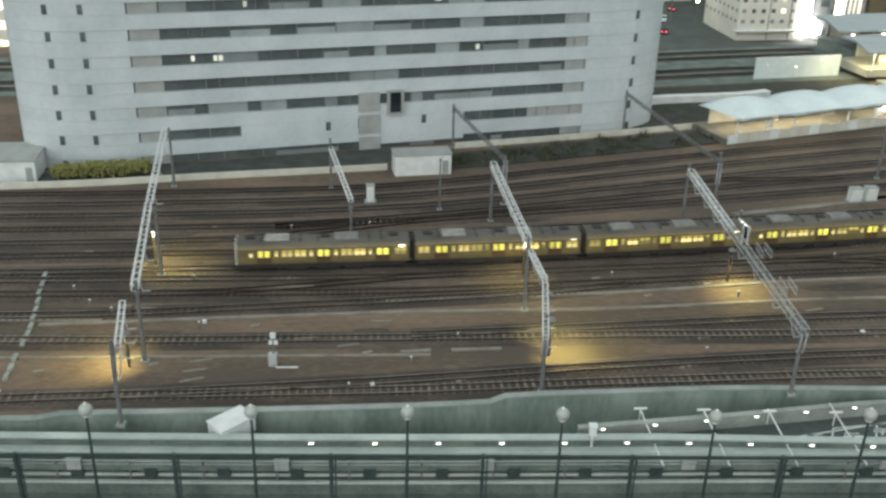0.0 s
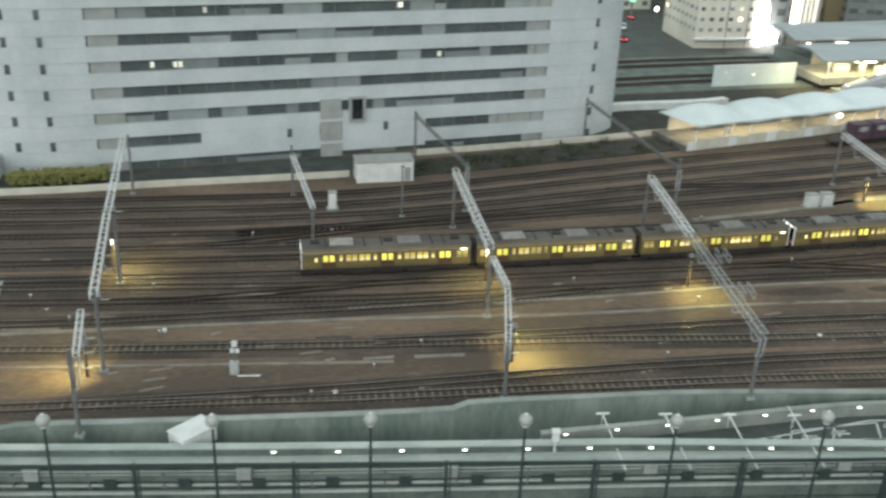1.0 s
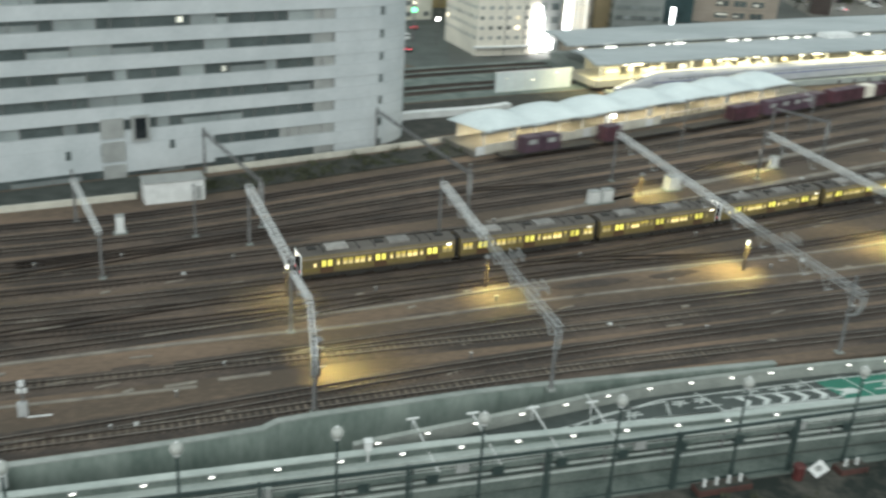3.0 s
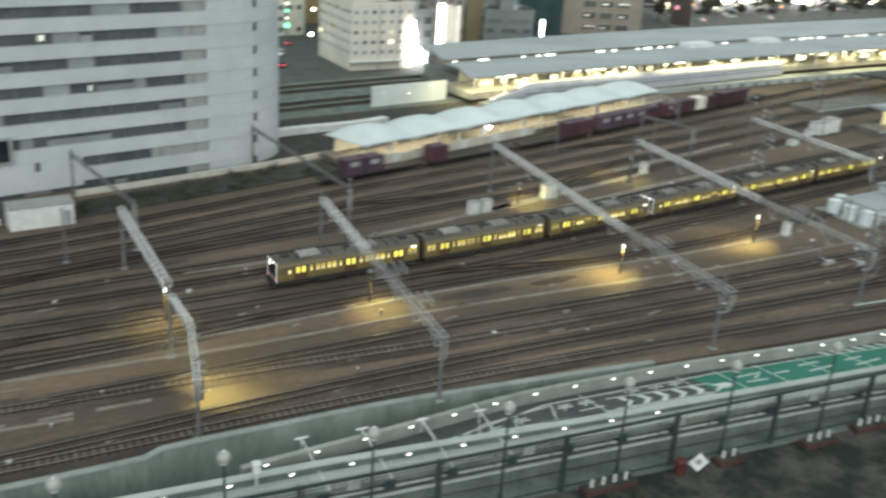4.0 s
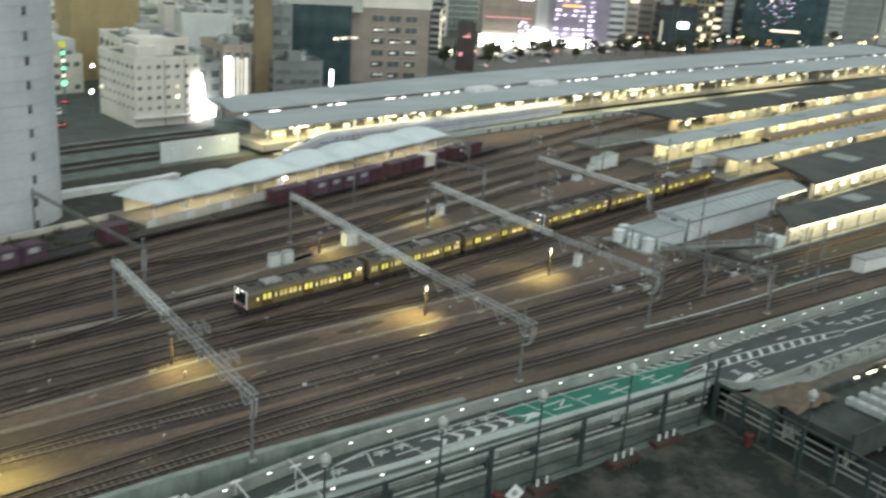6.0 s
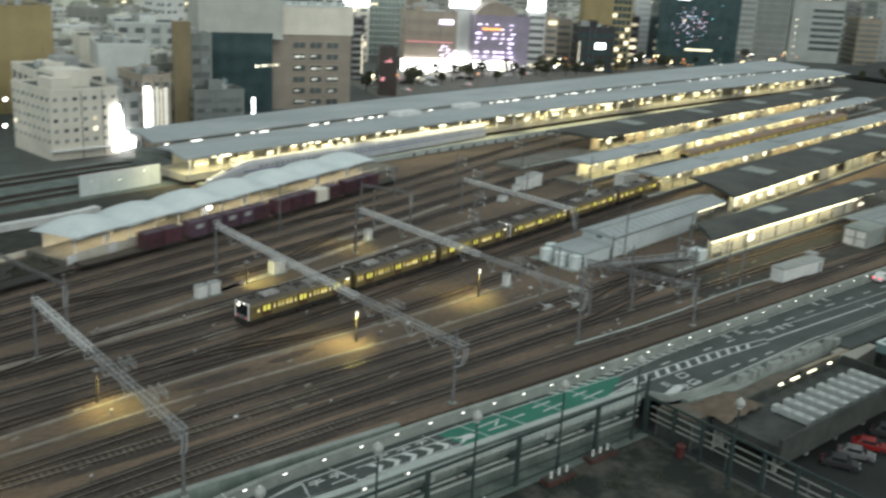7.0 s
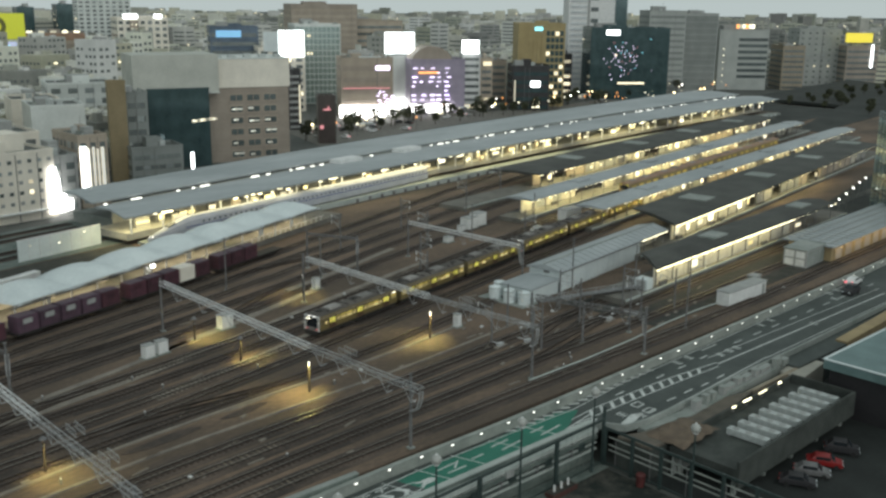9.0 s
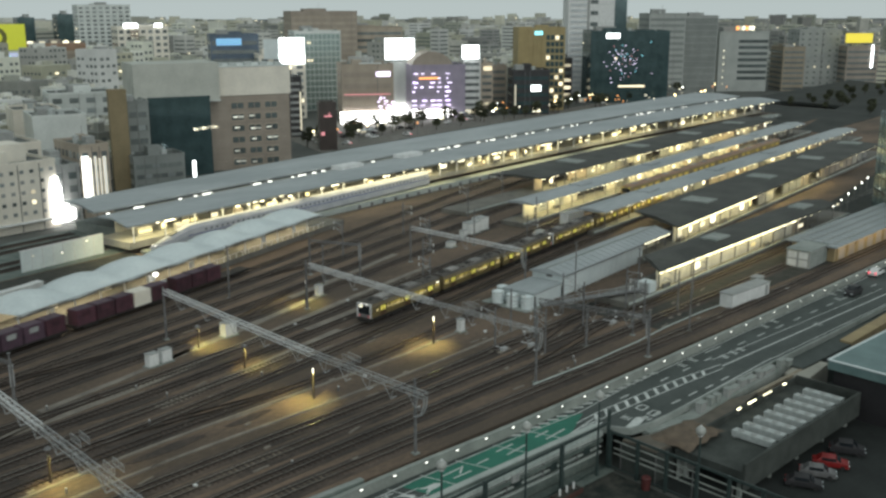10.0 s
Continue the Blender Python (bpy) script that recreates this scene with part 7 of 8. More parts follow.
city_building("ochre_block", "narrow tall ochre-brown block with few windows", 128.2, 296.7, 5.4, 5, -18, 24.7, M_OCHB, "none", roofbits=0)
b = city_building("low_grey_block", "low grey office block with wide windows", 132.0, 290.5, 16.1, 12, -10, 4.5, M_DIMB, "bands", rows=3, cols=6, lit=0.0)
on_front(b, 18.6, 2.0, 19.4, 8.5, L_BOARD, "light_column", 0.8)
b = city_building("grey_infill_block", "grey block with three wide windows and an outside frame", 135.5, 300.9, 7.0, 16, -15, 20.6, M_DIMB, "bands", rows=6, cols=3, lit=0.0, roofbits=1)
b = city_building("dark_glass_office", "dark green glass office block with a pale concrete crown", 148.3, 311.6, 20.6, 22, -15, 20.2, M_DGLASS, "curtain", rows=8, cols=6, lit=0.02, glass=M_DGLASS, roofbits=0)
part("crown", Geo().box(-4.2, 1.2, 25.2, 24.5, 22, 38.0), M_CROWN, b)
part("crown_ledge", Geo().box(-4.4, 0.9, 24.9, 24.7, 22, 25.3), M_GREYB, b)
for i in range(12):
    on_front(b, 14.6 + i * 0.72, 15.4 + i * 0.05, 14.6 + i * 0.72 + rs0.uniform(0.2, 0.42), 15.4 + i * 0.05 + rs0.uniform(0.6, 1.0), L_SOFT, "sign_bar")
b = city_building("brown_office", "brown-tiled office block with a cream top storey", 170.9, 311.2, 28.8, 24, -15, 20.2, M_BROWNB, "none", roofbits=0)
part("top_storey", Geo().box(-0.5, -0.5, 26.2, 29.2, 24, 36.0), M_CREAM, b)
part("roof_edge", Geo().box(-0.7, -0.7, 36.0, 29.4, 24, 36.35), M_GREYB, b)
for q in (3, 8, 13.5, 19, 24.5):
    part("roof_unit", Geo().box(q, 2, 36.35, q + 2.6, 4.2, 37.3 + 0.25 * (q % 2)), M_FINS, b)
me_d, me_l = Geo().box(-2.2, -0.06, -1.0, 2.2, 0.06, 1.0).mesh("window", M_GLASS), Geo().box(-0.9, -0.1, -0.3, 0.9, 0.06, 0.25).mesh("lit_window", L_OFFICE)
me_f = Geo().box(-2.5, -0.22, 1.0, 2.5, 0.05, 1.35).box(-2.5, -0.22, -1.4, 2.5, 0.05, -1.0).box(-2.5, -0.22, -1.0, -2.2, 0.05, 1.0).box(2.2, -0.22, -1.0, 2.5, 0.05, 1.0).box(-0.1, -0.14, -1.0, 0.1, 0.02, 1.0).mesh("window_surround", M_BEIGE)
for i in range(6):
    for j in range(3):
        p = pose(9.6 + j * 6.1, 0, 22.6 - i * 4.0)
        piece("window_surround", me_f, b, p)
        piece("window", me_d, b, p)
        if (i * 3 + j) % 4 != 1 and i:
            for q in range(1 + (i + j) % 2):
                piece("lit_window", me_l, b, p @ pose(-1.0 + q * 1.9 + 0.3 * ((i + 2 * j) % 3), 0.0, 0.25 * ((i + j) % 3) - 0.2))
for i in range(7):
    part("tile_joint", Geo().box(0.2, -0.03, 3.2 + i * 3.7, 27.8, 0.02, 3.32 + i * 3.7), M_BEIGE, b)
b = city_building("thin_dark_block", "thin dark block with stacked balconies and a lit strip sign", 243, 372, 6, 20, -20, 20, M_BLACKB, "bands", rows=9, cols=2, lit=0.3, glass=M_GREYW)
on_front(b, 5.0, 3, 5.5, 20, L_SOFT, "strip_sign", 0.7)
b = city_building("dark_sign_cube", "dark glazed box carrying a dim rose lit shape", 228.8, 328.5, 7.0, 7, -28, 12.6, M_BROWND, "none", roofbits=0)
on_front(b, 2.0, 13.4, 5.0, 14.0, L_ROSE, "lit_shape")
on_front(b, 3.8, 14.0, 4.3, 15.0, L_ROSE, "lit_shape")
on_front(b, 0.6, 6.0, 2.0, 7.4, L_ROSE, "lit_shape")
b = city_building("navy_block", "dark navy block with a blue lit sign band", 261.6, 472.4, 25, 22, -25, 36, M_NAVY, "bands", rows=9, cols=4, lit=0.0)
on_front(b, 3.0, 37.0, 16, 40.6, L_BLUE, "sign")
b = city_building("cream_sign_block", "cream block carrying a huge glowing white billboard", 272.4, 443.0, 23.7, 20, -25, 26.1, M_CREAM, "punched", rows=9, cols=4, lit=0.05)
on_front(b, 10.5, 28.2, 23.2, 41.2, L_BOARD, "billboard", 1.0)
on_front(b, 2.6, 30.6, 10.4, 40.6, M_MEMB, "billboard_side", 0.8)
city_building("grey_glass_office", "tall pale grey-green glass office block", 310.1, 466.3, 25.5, 24, -25, 36.9, M_GREYB, "curtain", rows=13, cols=5, lit=0.05, glass=M_GGLASS)
city_building("far_brown_block", "broad far brown office block", 408.1, 617.3, 48.6, 40, -25, 47.1, M_BROWNB, "bands", rows=12, cols=8, lit=0.02, glass=M_BEIGE)
city_building("far_brown_annex", "long far brown block behind the shops", 448.0, 613.9, 48.9, 40, -25, 35.4, M_BEIGE, "bands", rows=8, cols=8, lit=0.05)
b = city_building("shop_block", "brown shop block with lit signs and glaring white front", 290.2, 396.6, 25.7, 22, -30, 22.6, M_BEIGE, "bands", rows=5, cols=6, lit=0.0, glass=M_BROWNB)
part("roof_shape", Geo().sweep([(9, 2, 27.5), (20, 2, 27.5)], [(-1.2, 0), (1.2, 0), (1.2, 1.2), (0.7, 2.2), (-0.7, 2.2), (-1.2, 1.2)]), M_MEMB, b)
# glowing panel larger than the shop front, to include its glare
on_front(b, -1, 0.5, 27, 6.0, L_SHOP, "lit_front_with_glare", 1.4)
on_front(b, 1, 14.3, 24, 14.65, L_ROSE, "sign")
on_front(b, 17, 23.2, 24, 25.4, L_PURP, "sign")
rs2 = random.Random(8)
for i in range(16):
    x, z = rs2.uniform(17, 25), rs2.uniform(6.5, 13)
    on_front(b, x, z, x + rs2.uniform(0.8, 1.8), z + 0.5, L_PURP, "sign", 0.7)
b = city_building("grey_core_block", "plain grey block between lit shops with a roof billboard", 333.2, 412.1, 15.2, 20, -30, 21.6, M_GREYB, "none")
on_front(b, -2.5, 29.6, 13.0, 40.4, L_BOARD, "billboard", 1.0)
part("billboard_frame", Geo().box(-2.5, 0.2, 29, 13, 1.0, 40.4), M_STEEL_D, b)
on_front(b, -1, 0.5, 14, 5.4, L_SHOP, "lit_front_with_glare", 1.4)
b = city_building("lilac_lit_block", "dark violet block covered with lilac lit panels and a curved top", 332.3, 393.5, 28.6, 22, -30, 20.7, M_VIOLET, "none", roofbits=0)
arc = [(11.2 + 11 * math.cos(a * math.pi / 12), 25 + 9.0 * math.sin(a * math.pi / 12)) for a in range(13)]
part("curved_top", Geo().put([(x, 0.5, z) for x, z in arc] + [(x, 20, z) for x, z in arc], [tuple(range(13)), tuple(range(25, 12, -1))] + [(i, (i + 1) % 13, 13 + (i + 1) % 13, 13 + i) for i in range(13)]), M_BROWNB, b)
for i in range(48):
    x, z = 1 + rs2.randrange(5) * 4.3 + rs2.uniform(-0.8, 0.8), 6.5 + rs2.randrange(8) * 2.3
    on_front(b, x, z, x + rs2.choice((0.9, 1.5, 2.3)), z + 0.55, L_PURP, "lit_panel", 0.4)
on_front(b, 4, 20.2, 14, 21.0, L_ORANGE, "sign")
on_front(b, 0, 0.5, 22, 4.4, L_SHOP, "lit_front_with_glare", 1.2)
b = city_building("white_pillar_block", "slim white block with a glowing corner sign", 365.8, 390.4, 9.5, 14, -35, 23.7, M_WHITEP, "bands", rows=8, cols=2, lit=0.1)
on_front(b, -0.5, 29.8, 8.5, 36.6, L_BOARD, "billboard", 1.0)
b = city_building("yellow_sign_block", "slim block with a warm lit sign and lit floors", 376.1, 387.5, 6.8, 14, -35, 20.5, M_BEIGE, "bands", rows=7, cols=2, lit=0.7, lit_mat=L_WIN)
on_front(b, 1.5, 23.0, 6, 25.2, L_WIN, "sign", 0.8)
city_building("rose_brown_block", "rose-brown block behind the lit shops", 400, 408, 12, 16, -38, 17.5, M_BROWNB, "bands", rows=6, cols=3, lit=0.0)
b = city_building("black_rounded_block", "black block with small white signs", 384, 371, 20, 20, -38, 17, M_BLACKB, "bands", rows=5, cols=5, lit=0.0, glass=M_DGLASS)
on_front(b, 10, 12.5, 15, 15.6, L_BOARD, "sign")
on_front(b, 1.2, 5, 1.8, 16, L_SOFT, "sign")
on_front(b, 11, 1.5, 15, 4.0, L_SOFT, "lit_entrance")
b = city_building("gold_office", "tall ochre office block with dark window columns", 401.8, 384.3, 26.1, 22, -38, 38.7, M_GOLD, "none")
for j in range(6):
    part("rib", Geo().box(1.0 + j * 2.4, -0.5, 1, 1.5 + j * 2.4, 0.02, 45.0), M_GOLD, b)
me = Geo().box(-1.0, -0.12, -1.3, 1.0, 0.05, 1.3).mesh("window", M_DGLASS)
ml = Geo().box(-1.0, -0.14, -1.1, 1.0, 0.05, 0.9).mesh("window", L_WIN)
for i in range(11):
    for j in range(4):
        piece("window", ml if rs2.random() < (0.45 if i < 4 else 0.12) else me, b, pose(16.6 + j * 2.5, 0, 4 + i * 3.6))
on_front(b, 9, 41.4, 13.5, 43.4, L_CYAN, "sign")
city_building("dark_slim_block", "slim dark block with lit floor lines", 481.6, 421.5, 6.1, 20, -40, 18.2, M_BLACKB, "bands", rows=5, cols=2, lit=1.6, ratio=0.2)
b = city_building("white_tower", "tall white tower with a ribbed stair core and dark edge", 506.1, 439.1, 37.7, 24, -40, 69.1, M_WHITEP, "none")
for i in range(22):
    part("core_rib", Geo().box(1.5, -0.4, 3 + i * 3.6, 12, 0.02, 4.4 + i * 3.6), M_WHITE, b)
part("core_shade", Geo().box(12.4, -0.2, 1, 14.0, 0.02, 82), M_GREYW, b)
part("dark_edge", Geo().box(30.5, -0.3, 1, 38.5, 0.02, 82), M_DGLASS, b)
for i in range(5):
    part("stair_window", Geo().box(14.6, -0.22, 44 + i * 7.2, 19.5, 0.02, 46.6 + i * 7.2), M_GLASS, b)
for i in range(6):
    part("panel_joint", Geo().box(14.2, -0.06, 8 + i * 12.5, 30.4, 0.02, 8.35 + i * 12.5), M_GREYB, b)
b = city_building("dark_glass_tower", "dark teal glass office tower with sparkling lights", 466.7, 386.5, 47.1, 30, -40, 35.8, M_DGLASS, "curtain", rows=10, cols=7, lit=0.03, glass=M_DGLASS)
on_front(b, 9, 38.2, 17, 41.0, L_BOARD, "sign")
for i in range(60):
    x, z = rs2.gauss(21, 5), rs2.gauss(24, 5)
    on_front(b, x, z, x + 0.45, z + 0.4, L_PURP if i % 3 else (L_CYAN if i % 2 else L_ROSE), "light", 0.5)
on_front(b, 17, 9.4, 33, 10.4, L_WIN, "lit_floor")
city_building("teal_glass_tower", "slender dark teal tower", 269.5, 774.5, 12, 20, -10, 42.7, M_DGLASS, "curtain", rows=12, cols=3, lit=0.0, glass=M_DGLASS)
city_building("teal_glass_tower", "slender dark teal tower with lit dots", 310.2, 802.1, 12, 20, -10, 44.9, M_DGLASS, "curtain", rows=12, cols=3, lit=0.1, glass=M_DGLASS)
city_building("grey_office_slab", "large plain grey office slab", 546.4, 403.9, 24.3, 30, -40, 45.4, M_PALEB, "bands", rows=13, cols=6, lit=0.0, glass=M_DIMB)
city_building("gridded_office", "grey-green office block with a fine window grid", 566.2, 389.8, 22.2, 26, -40, 43.9, M_PALEB, "curtain", rows=12, cols=9, lit=0.0, glass=M_DIMB)
b = city_building("banded_office", "white office block with dark ribbon windows", 593.7, 380.6, 33.9, 26, -40, 33.4, M_PALEB, "none")
for i in range(7):
    part("ribbon_window", Geo().box(13.5, -0.2, 8 + i * 4.1, 33.4, 0.02, 10.0 + i * 4.1), M_GLASS, b)
for i in range(6):
    on_front(b, 3.2, 5 + i * 4.4, 3.8, 5.6 + i * 4.4, L_SOFT, "stair_light")
for i in range(6):
    on_front(b, 11 + i * 2.1, 41, 12.7 + i * 2.1, 43.6, L_SOFT if i % 3 else L_ORANGE, "roof_sign")
city_building("brown_flat_block", "brown block with even bands of windows", 630.5, 353.6, 15.2, 24, -40, 23.0, M_TANW, "bands", rows=8, cols=5, lit=0.02)
city_building("white_flat_block", "plain white block with few windows", 673.0, 365.8, 30.3, 22, -40, 33.8, M_PALEB, "punched", rows=10, cols=6, lit=0.02, ratio=0.28)
b = city_building("yellow_billboard_block", "block with a lit yellow roof billboard", 686.9, 336.4, 22.7, 18, -40, 22.4, M_BROWNB, "bands", rows=7, cols=3, lit=0.1)
on_front(b, -2, 31.5, 17, 38, L_YELLOW, "billboard", 0.9)
on_front(b, 17.5, 14, 18.6, 30, L_BOARD, "strip_sign", 0.9)
b = city_building("brown_eaved_block", "broad block with a lit brown eave", 262, 744, 42, 30, -12, 25, M_BROWNB, "bands", rows=4, cols=5, lit=0.0, glass=M_BEIGE)
for i in range(5):
    on_front(b, 2 + i * 8.2, 31.4, 6 + i * 8.2, 32.9, L_SOFT, "eave_light", 0.8)
part("brown_eave", Geo().box(-0.5, -0.6, 26, 42.5, 0.05, 31.0), M_BROWNW, b)
city_building("far_grey_tower", "far grey tower in the haze", 412, 1011, 52, 40, -15, 53, M_GREYB, "punched", rows=14, cols=8, lit=0.02)
b = city_building("far_white_hotel", "far white block with lit signs on its roof", 286.1, 638.9, 33, 26, -15, 37.5, M_CREAM, "punched", rows=10, cols=7, lit=0.02)
on_front(b, 4, 43.6, 13, 46.4, L_BOARD, "roof_sign", 0.8)
on_front(b, 24, 43.8, 29, 46.2, L_BOARD, "roof_sign", 0.8)
part("brown_bay", Geo().box(8.0, -1.0, 8, 13.5, 0.02, 42), M_BROWNB, b)
for i in range(9):
    for j in range(2):
        on_front(b, 9.0 + j * 2.6, 20 + i * 2.4, 9.8 + j * 2.6, 20.7 + i * 2.4, L_SOFT, "lit_dot", 1.3)
b = city_building("green_billboard_block", "block carrying a yellow-green roof billboard", 214, 700, 32, 24, -15, 22, M_GREYB, "bands", rows=5, cols=5, lit=0.1)
on_front(b, 0, 29, 32, 46, L_LIME, "billboard", 0.9)
part("emblem", Geo().tube((14, -1.1, 37.5), (14, -0.85, 37.5), 6.5, None, 18), M_HEDGE, b)
part("emblem_core", Geo().tube((14, -1.2, 37.5), (14, -1.1, 37.5), 3.6, None, 18), L_LIME, b)
on_front(b, 8, 14, 26, 27, L_LILAC, "sign", 0.9)
on_front(b, 15, 16, 22, 25, L_CYAN, "sign", 1.1)
on_front(b, 6, 3, 18, 7, L_BOARD, "sign", 0.9)
city_building("pale_block", "pale rendered block with a blank side wall", 150, 405, 26, 24, -15, 16, M_GREYB, "punched", rows=5, cols=4, lit=0.0)
city_building("pale_block", "cream block with roof terraces", 119, 356, 16, 20, -12, 15, M_CREAM, "none", rows=5, cols=3, lit=0.02)
city_building("pale_block", "low pale block behind the hotel", 84, 290, 20, 22, 0, 12, M_CREAM, "punched", rows=4, cols=4, lit=0.0)
city_building("ochre_block", "tall ochre block behind the hotel", 80, 330, 22, 20, 0, 27, M_GOLD, "none")
city_building("pale_block", "white block with a shadowed recess", 110, 312, 16, 20, -12, 17, M_GREYB, "none", rows=4, cols=2, lit=0.0)
b = city_building("left_city_block", "pale city block with a warm lit front", -128, 222, 34, 24, 5, 22, M_CREAM, "bands", rows=6, cols=5, lit=1.6)

# tall street sign and street traffic beyond the slab building
sg = thing("street_sign", "tall illuminated vertical street sign in white and green", "sign", pose(64, 274, STREET))
part("post", Geo().tube((0, 0, -0.2), (0, 0, 8), 0.3), M_STEEL_D, sg)
part("panel", Geo().box(-0.35, -0.3, 8, 0.35, 0.3, 18), M_STEEL_D, sg)
for i in range(5):
    part("lit_disc", Geo().tube((0, -0.5, 9 + i * 2.0), (0, -0.31, 9 + i * 2.0), 0.42 if i else 0.7, None, 12), L_GREEN if i % 2 == 0 else L_SOFT, sg)
part("top_disc", Geo().tube((0, -0.5, 19.2), (0, 0.3, 19.2), 0.9, None, 14), L_LIME, sg)
structure("cross_street", Geo().prism([(47, 236), (66, 240), (110, 420), (90, 425)], STREET - 0.1, STREET + 0.05), M_ASPH, "street lined with lamps beyond the station", "road")
rt = random.Random(14)
for i in range(9):
    u = i / 9
    x, y = 55 + 30 * u + rt.uniform(-4, 4), 246 + 140 * u
    car("street_car", "queued car with glowing lights in the far street", M_BLACKB if i % 2 else M_WHITEP, m=pose(x, y, STREET + 0.05, 0, 0, 76 if i % 2 else -104), lit=True, group="far street cars")
for i in range(8):
    t = thing("far_street_lamp", "street lamp with a bright white head", "street lamp", pose(50 + i * 6 + (i % 2) * 14, 248 + i * 22, STREET), "far street lamps")
    part("post", Geo().tube((0, 0, -0.1), (0, 0, 7), 0.12), M_STEEL_D, t)
    part("head", Geo().ball((0, 0, 7.2), 0.5, 8, 6), L_WHITE, t)

# station forecourt: trees, lamps, waiting cars
structure("forecourt", Geo().prism([(225, 322), (330, 345), (600, 385), (600, 408), (395, 366), (340, 385), (300, 412), (240, 372)], STREET - 0.3, STREET + 0.06), M_PLATF, "worn pale paving of the station forecourt", "pavement")
rf = random.Random(31)


def tree(x, y, h, z=STREET):
    t = thing("street_tree", "dusky street tree with a ragged crown", "tree", pose(x, y, z, 0, 0, rf.uniform(0, 360)), "forecourt trees")
    g = Geo().tube((0, 0, -0.2), (0.1, 0, h * 0.5), 0.22, 0.12)
    for k in range(4):
        a = k * 1.6 + rf.uniform(-0.3, 0.3)
        g.tube((0.1, 0, h * 0.42), (math.cos(a) * h * 0.22, math.sin(a) * h * 0.22, h * 0.72), 0.09, 0.03, 5)
    part("trunk", g, M_TRUNK, t)
    c = Geo()
    for k in range(230):
        a, b_ = rf.uniform(0, 6.28), rf.uniform(-0.9, 1.0)
        rr = h * 0.34 * rf.uniform(0.45, 1.0) * math.sqrt(max(0.05, 1 - b_ * b_ * 0.8))
        px, py, pz = math.cos(a) * rr, math.sin(a) * rr, h * 0.68 + b_ * h * 0.28
        s = rf.uniform(0.45, 1.0)
        q = [Vector((rf.uniform(-1, 1), rf.uniform(-1, 1), rf.uniform(-1, 1))) * s for _ in range(3)]
        c.put([(px + v.x, py + v.y, pz + v.z) for v in q], [(0, 1, 2)])
    part("crown", c, M_FOLI, t)


for i in range(70):
    u = i / 70
    tree(236 + 340 * u + rf.uniform(-6, 6), 346 + 50 * u + rf.uniform(-14, 18) * (0.6 + 0.5 * u), rf.uniform(5, 8.5))
for i in range(60):
    u = i / 60
    t = thing("forecourt_lamp", "forecourt lamp with a small bright head", "street lamp", pose(235 + 370 * u + rf.uniform(-5, 5), 342 + 56 * u + rf.uniform(-12, 24), STREET), "forecourt lamps")
    part("post", Geo().tube((0, 0, -0.1), (0, 0, 5), 0.1), M_STEEL_D, t)
    part("head", Geo().ball((0, 0, 5.2), 0.42, 8, 6), (L_WHITE, L_WARM, L_ORANGE, L_SOFT)[i % 4], t)
for i in range(44):
    u = rf.random()
    car("forecourt_car", "car waiting in the station forecourt", (M_WHITEP, M_BLACKB, M_STEEL)[i % 3], m=pose(240 + 320 * u, 344 + 56 * u + rf.uniform(-12, 22), STREET, 0, 0, 12 + rf.choice((0, 90, 180))), lit=i % 2 == 0, group="forecourt cars")
for i in range(14):
    u = i / 14
    t = thing("bus_shelter", "small lit shelter in the station forecourt", "shelter", pose(250 + 300 * u, 352 + 54 * u + rf.uniform(-6, 12), STREET, 0, 0, 10), "forecourt shelters")
    part("roof", Geo().box(-4, -1.4, 2.7, 4, 1.4, 2.9), M_MEMB, t)
    part("back_panel", Geo().box(-3.8, 1.2, 0.3, 3.8, 1.3, 2.6), M_GREYW, t)
    part("lit_panel", Geo().box(-3.0, 1.1, 1.4, 0.5, 1.19, 2.4), L_SOFT, t)
    for x in (-3.6, 3.6):
        part("post", Geo().tube((x, -1.1, -0.1), (x, -1.1, 2.7), 0.07), M_STEEL_D, t)
# evening traffic on the avenue beyond the station
for i in range(46):
    u = rf.random()
    t = thing("avenue_lamp", "small warm light along the far avenue", "street lamp", pose(430 + 190 * u, 352 + 22 * u + rf.uniform(-14, 30), STREET), "avenue lamps")
    part("post", Geo().tube((0, 0, -0.1), (0, 0, 4.0), 0.1), M_STEEL_D, t)
    part("head", Geo().ball((0, 0, rf.uniform(3.6, 5)), rf.uniform(0.3, 0.5), 7, 5), (L_ORANGE, L_WARM, L_SOFT)[i % 3], t)
# lamp row and dark tower at the far right of the station
for i in range(6):
    t = thing("ramp_lamp", "small bright lamp along the dark ramp", "lamp", pose(222 + i * 9, 108.5 + i * 2.6, 0), "ramp lamps")
    part("post", Geo().tube((0, 0, -0.1), (0, 0, 4), 0.1), M_STEEL_D, t)
    part("head", Geo().ball((0, 0, 4.2), 0.16, 8, 6), L_WHITE, t)
structure("far_track_ground", Geo().prism([(384, 196), (640, 236), (680, 330), (500, 300), (500, 245), (384, 206)], -1.2, 0.2), M_FARG, "dark tracks and planted ground past the platforms", "ground")
for i in range(46):
    u = rf.random()
    tree(470 + 190 * u, 205 + 40 * u + rf.uniform(0, 60), rf.uniform(3, 6), 0.0)
structure("dark_ramp_ground", Geo().prism([(215, 103), (420, 118), (440, 172), (330, 141), (224, 116)], -1, 0.25), M_FARG, "darkened ground beyond the platforms", "ground")
city_building("dark_side_tower", "dark glass tower at the edge of the station", 232, 98, 20, 20, -50, 24, M_DGLASS, "curtain", rows=8, cols=3, lit=0.0, glass=M_GGLASS)

# far carpet of city roofs
rk = random.Random(77)
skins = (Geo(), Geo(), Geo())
win, lights = Geo(), Geo()


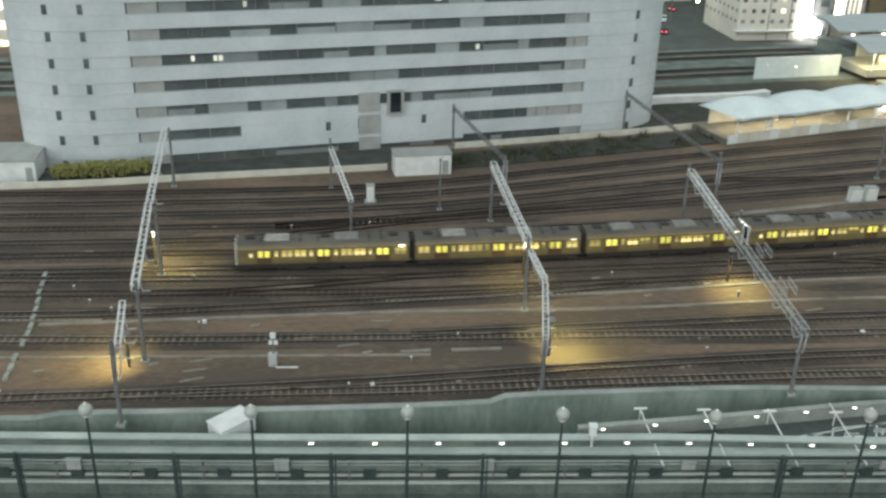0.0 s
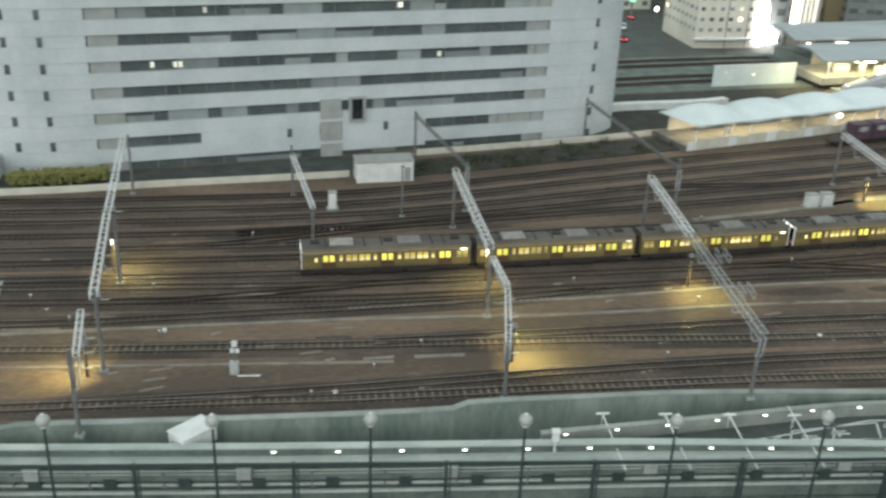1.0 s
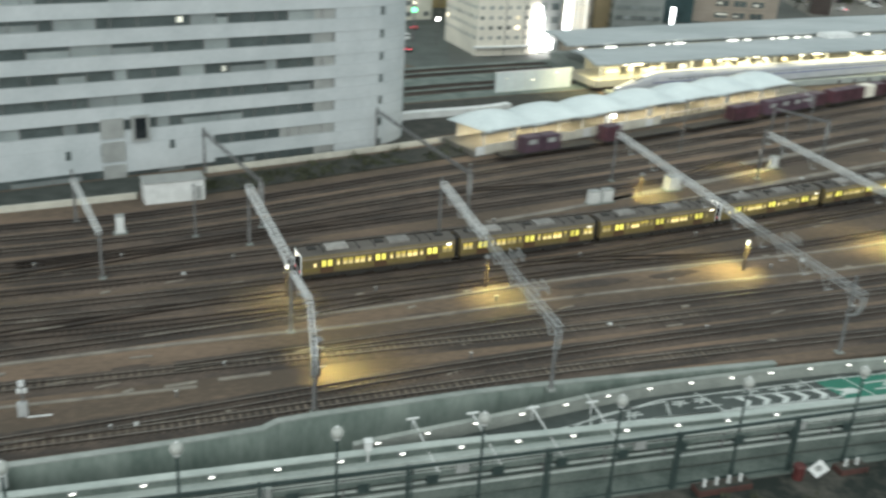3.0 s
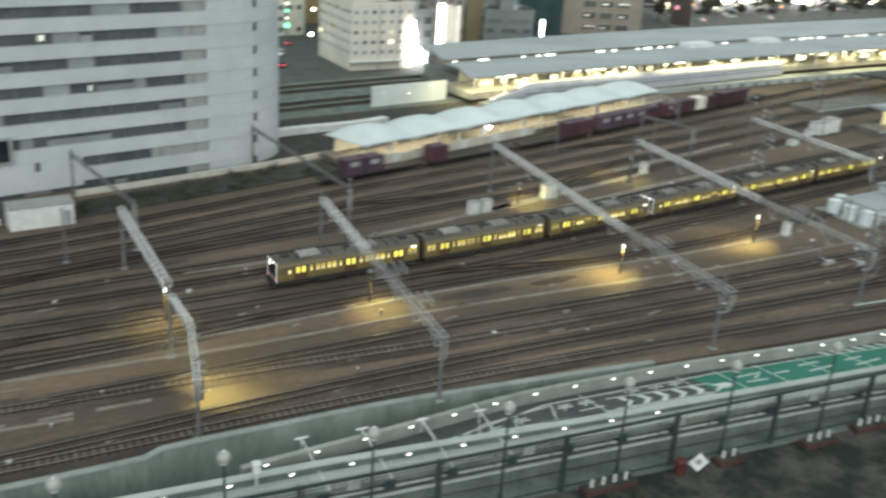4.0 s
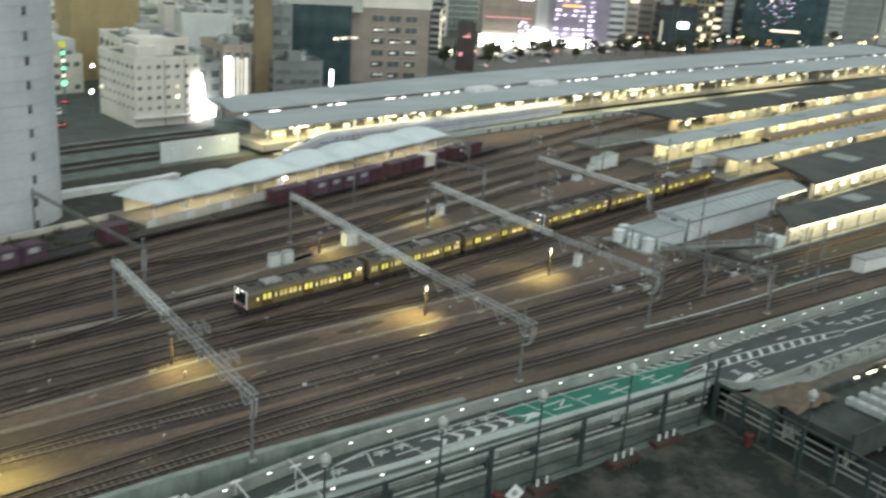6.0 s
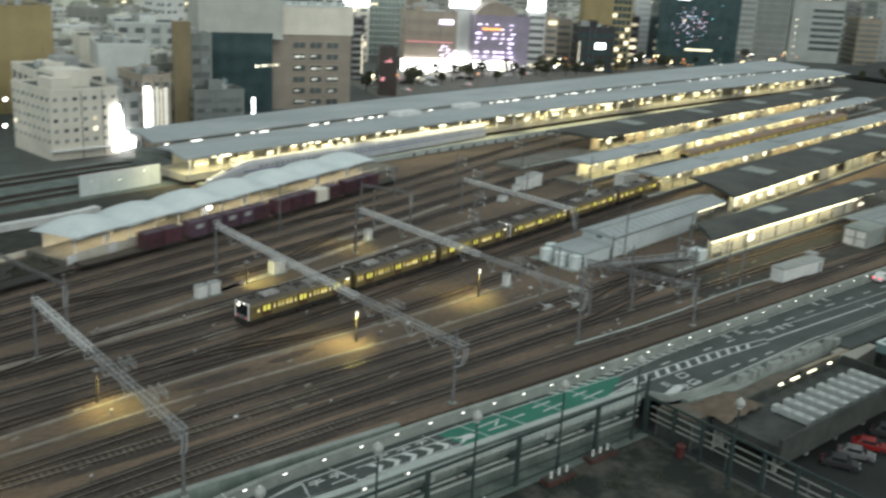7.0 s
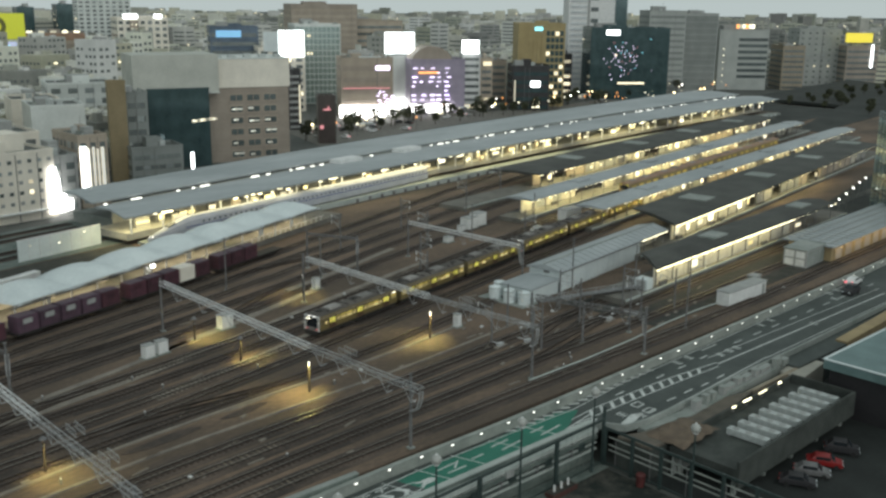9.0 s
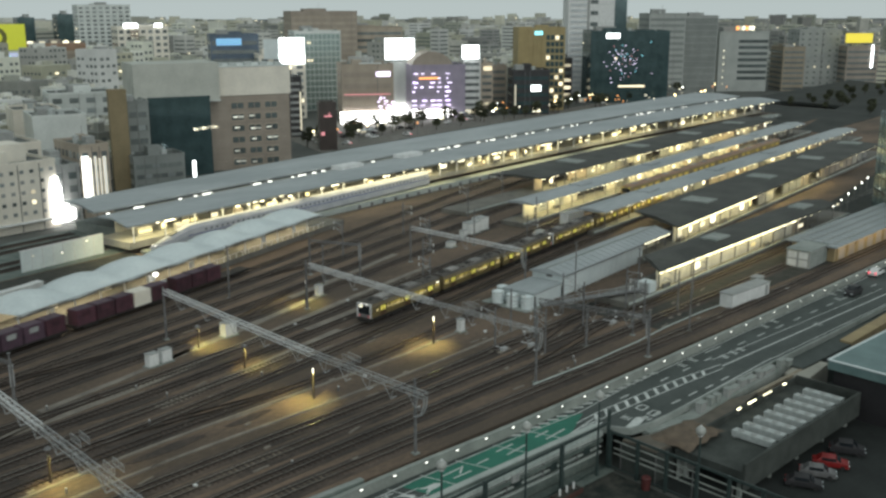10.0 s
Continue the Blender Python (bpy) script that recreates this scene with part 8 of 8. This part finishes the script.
def free(x, y, m):
    return all(math.hypot(x - a, y - b) > c + m for a, b, c in CITY)


for i in range(16000):
    az = radians(rk.uniform(-6, 82))
    dist = 290 * (12.0 ** (rk.random() ** 1.15))
    x, y = dist * math.sin(az), dist * math.cos(az)
    if y < 300 + 0.20 * x + (70 if x > 180 else 0) and not (x > 640 and y > 60 and dist > 830) or (x > 230 and y < 360 + 0.25 * x and x < 620):
        continue
    grow = 1 + dist / 2600
    w, d = rk.uniform(6, 17) * grow, rk.uniform(6, 16) * grow
    if not free(x, y, 7 if dist < 600 else 0):
        continue
    h = rk.uniform(6, 17) if dist < 500 else rk.uniform(6, 21) * (1.9 if rk.random() < 0.10 else 1)
    h = min(h, 50)
    ang = rk.choice((17, 17, 12, -40 if az > 0.8 else 20))
    # darker skins to the right paint in the dimness of that side
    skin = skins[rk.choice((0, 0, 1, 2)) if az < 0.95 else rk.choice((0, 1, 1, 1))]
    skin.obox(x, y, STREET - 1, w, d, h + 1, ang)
    c, s = math.cos(radians(ang)), math.sin(radians(ang))
    if dist < 1500:
        fl = int(h / 3.4)
        for k in range(fl):
            z = STREET + 1.2 + k * 3.4
            for fx, fy, length, dx, dy in ((s * d / 2, -c * d / 2, w, c, s), (-c * w / 2, -s * w / 2, d, -s, c)):
                if dist < 760:
                    nw = max(2, int(length / 3.0))
                    for q in range(nw):
                        if rk.random() < 0.72:
                            o = ((q + 0.5) / nw - 0.5) * length * 0.92
                            win.obox(x + fx + dx * o, y + fy + dy * o, z, 0.3 if length is d else length / nw * 0.5, length / nw * 0.5 if length is d else 0.3, 1.35, ang)
                else:
                    win.obox(x + fx, y + fy, z, w * 0.84 if length is w else 0.3, 0.3 if length is w else d * 0.8, 1.2, ang)
            if rk.random() < 0.10:
                o = rk.uniform(-0.35, 0.35)
                lights.obox(x + s * (d / 2 + 0.2) + c * w * o, y - c * (d / 2 + 0.2) + s * w * o, z + 0.2, rk.uniform(0.9, 2.2), 0.4, 0.9, ang)
        # stair houses, tanks and units on the roof
        for q in range(2 if dist > 760 else 5):
            u, v, e = rk.uniform(-0.36, 0.36) * w, rk.uniform(-0.36, 0.36) * d, rk.uniform(0.10, 0.34 if q == 0 else 0.16)
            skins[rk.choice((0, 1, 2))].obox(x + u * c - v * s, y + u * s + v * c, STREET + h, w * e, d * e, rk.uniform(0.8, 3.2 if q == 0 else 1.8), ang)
    elif rk.random() < 0.16:
        lights.obox(x, y - d / 2 - 1, STREET + h * 0.8, 2.2 * dist / 1500, 1, 1.1 * dist / 1500, ang)
cs = thing("city_roofs", "dense far city of low pale buildings fading to the horizon", "city", kind="stuff")
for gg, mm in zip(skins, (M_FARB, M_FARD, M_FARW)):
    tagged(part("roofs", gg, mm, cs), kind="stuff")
tagged(part("windows", win, M_CGLASS, cs), kind="stuff")
tagged(part("lit_windows", lights, L_WIN, cs), kind="stuff")

# white crossing blocks at the yard's far end
for x, y in ((-43.4, 99.0), (-42.9, 97.0), (-42.5, 94.9), (-41.9, 93.0), (-41.4, 91.0), (-41.0, 89.2), (-40.6, 87.5), (-40.3, 85.8), (-40.1, 84.1), (-39.8, 81.4), (-39.5, 79.6), (-39.3, 78.0)):
    t = part("crossing_block", Geo().obox(x, y, 0.0, 0.42, 1.2, 0.30, 8), M_PARD)
    tagged(t, "pale concrete block of a foot crossing over the tracks", "crossing", "foot crossing blocks")
# small ground signals and marker stones scattered between the tracks
rm = random.Random(9)
for i in range(26):
    x = rm.uniform(-40, 120)
    y = at(LINE_EDGE, x) + rm.uniform(3, 46)
    t = thing("ground_marker", "small white trackside marker post", "marker", pose(x, y, 0.1), "trackside markers")
    part("stake", Geo().box(-0.09, -0.09, -0.2, 0.09, 0.09, 0.5), M_STEEL_D, t)
    part("cap", Geo().box(-0.09, -0.09, 0.5, 0.09, 0.09, 0.6), M_WHITEP, t)


def motions():
    for i, c in enumerate(cars):
        rows = []
        for k in range(11):
            x = -12.6 + 20.0 * i + 11.46 * k
            rows.append((k, pose(x, at(LINE_TRAIN, x), 0, 0, 0, math.degrees(math.atan2(at(LINE_TRAIN, x + 6) - at(LINE_TRAIN, x - 6), 12)))))
        walk(c, rows)
    for i, c in enumerate(wagons):
        rows = []
        for k in range(11):
            x = 92.3 + 20.5 * i - 10.9 * k
            rows.append((k, pose(x, at(LINE_FREIGHT, x), 0, 0, 0, math.degrees(math.atan2(at(LINE_FREIGHT, x + 6) - at(LINE_FREIGHT, x - 6), 12)))))
        walk(c, rows)
    walk(car_white, [(0, pose(119, 77.6, ROAD_Z, 0, 0, 3)), (7.5, pose(169.1, 81.0, ROAD_Z, 0, 0, 4)), (9, pose(179.1, 81.6, ROAD_Z, 0, 0, 4)), (10, pose(188.6, 82.2, ROAD_Z, 0, 0, 4))])
    walk(car_dark, [(0, pose(199, 80.2, ROAD_Z, 0, 0, 182)), (7.5, pose(174.5, 79.0, ROAD_Z, 0, 0, 182)), (9, pose(172.7, 78.9, ROAD_Z, 0, 0, 182)), (10, pose(172.0, 78.8, ROAD_Z, 0, 0, 182))])


motions()
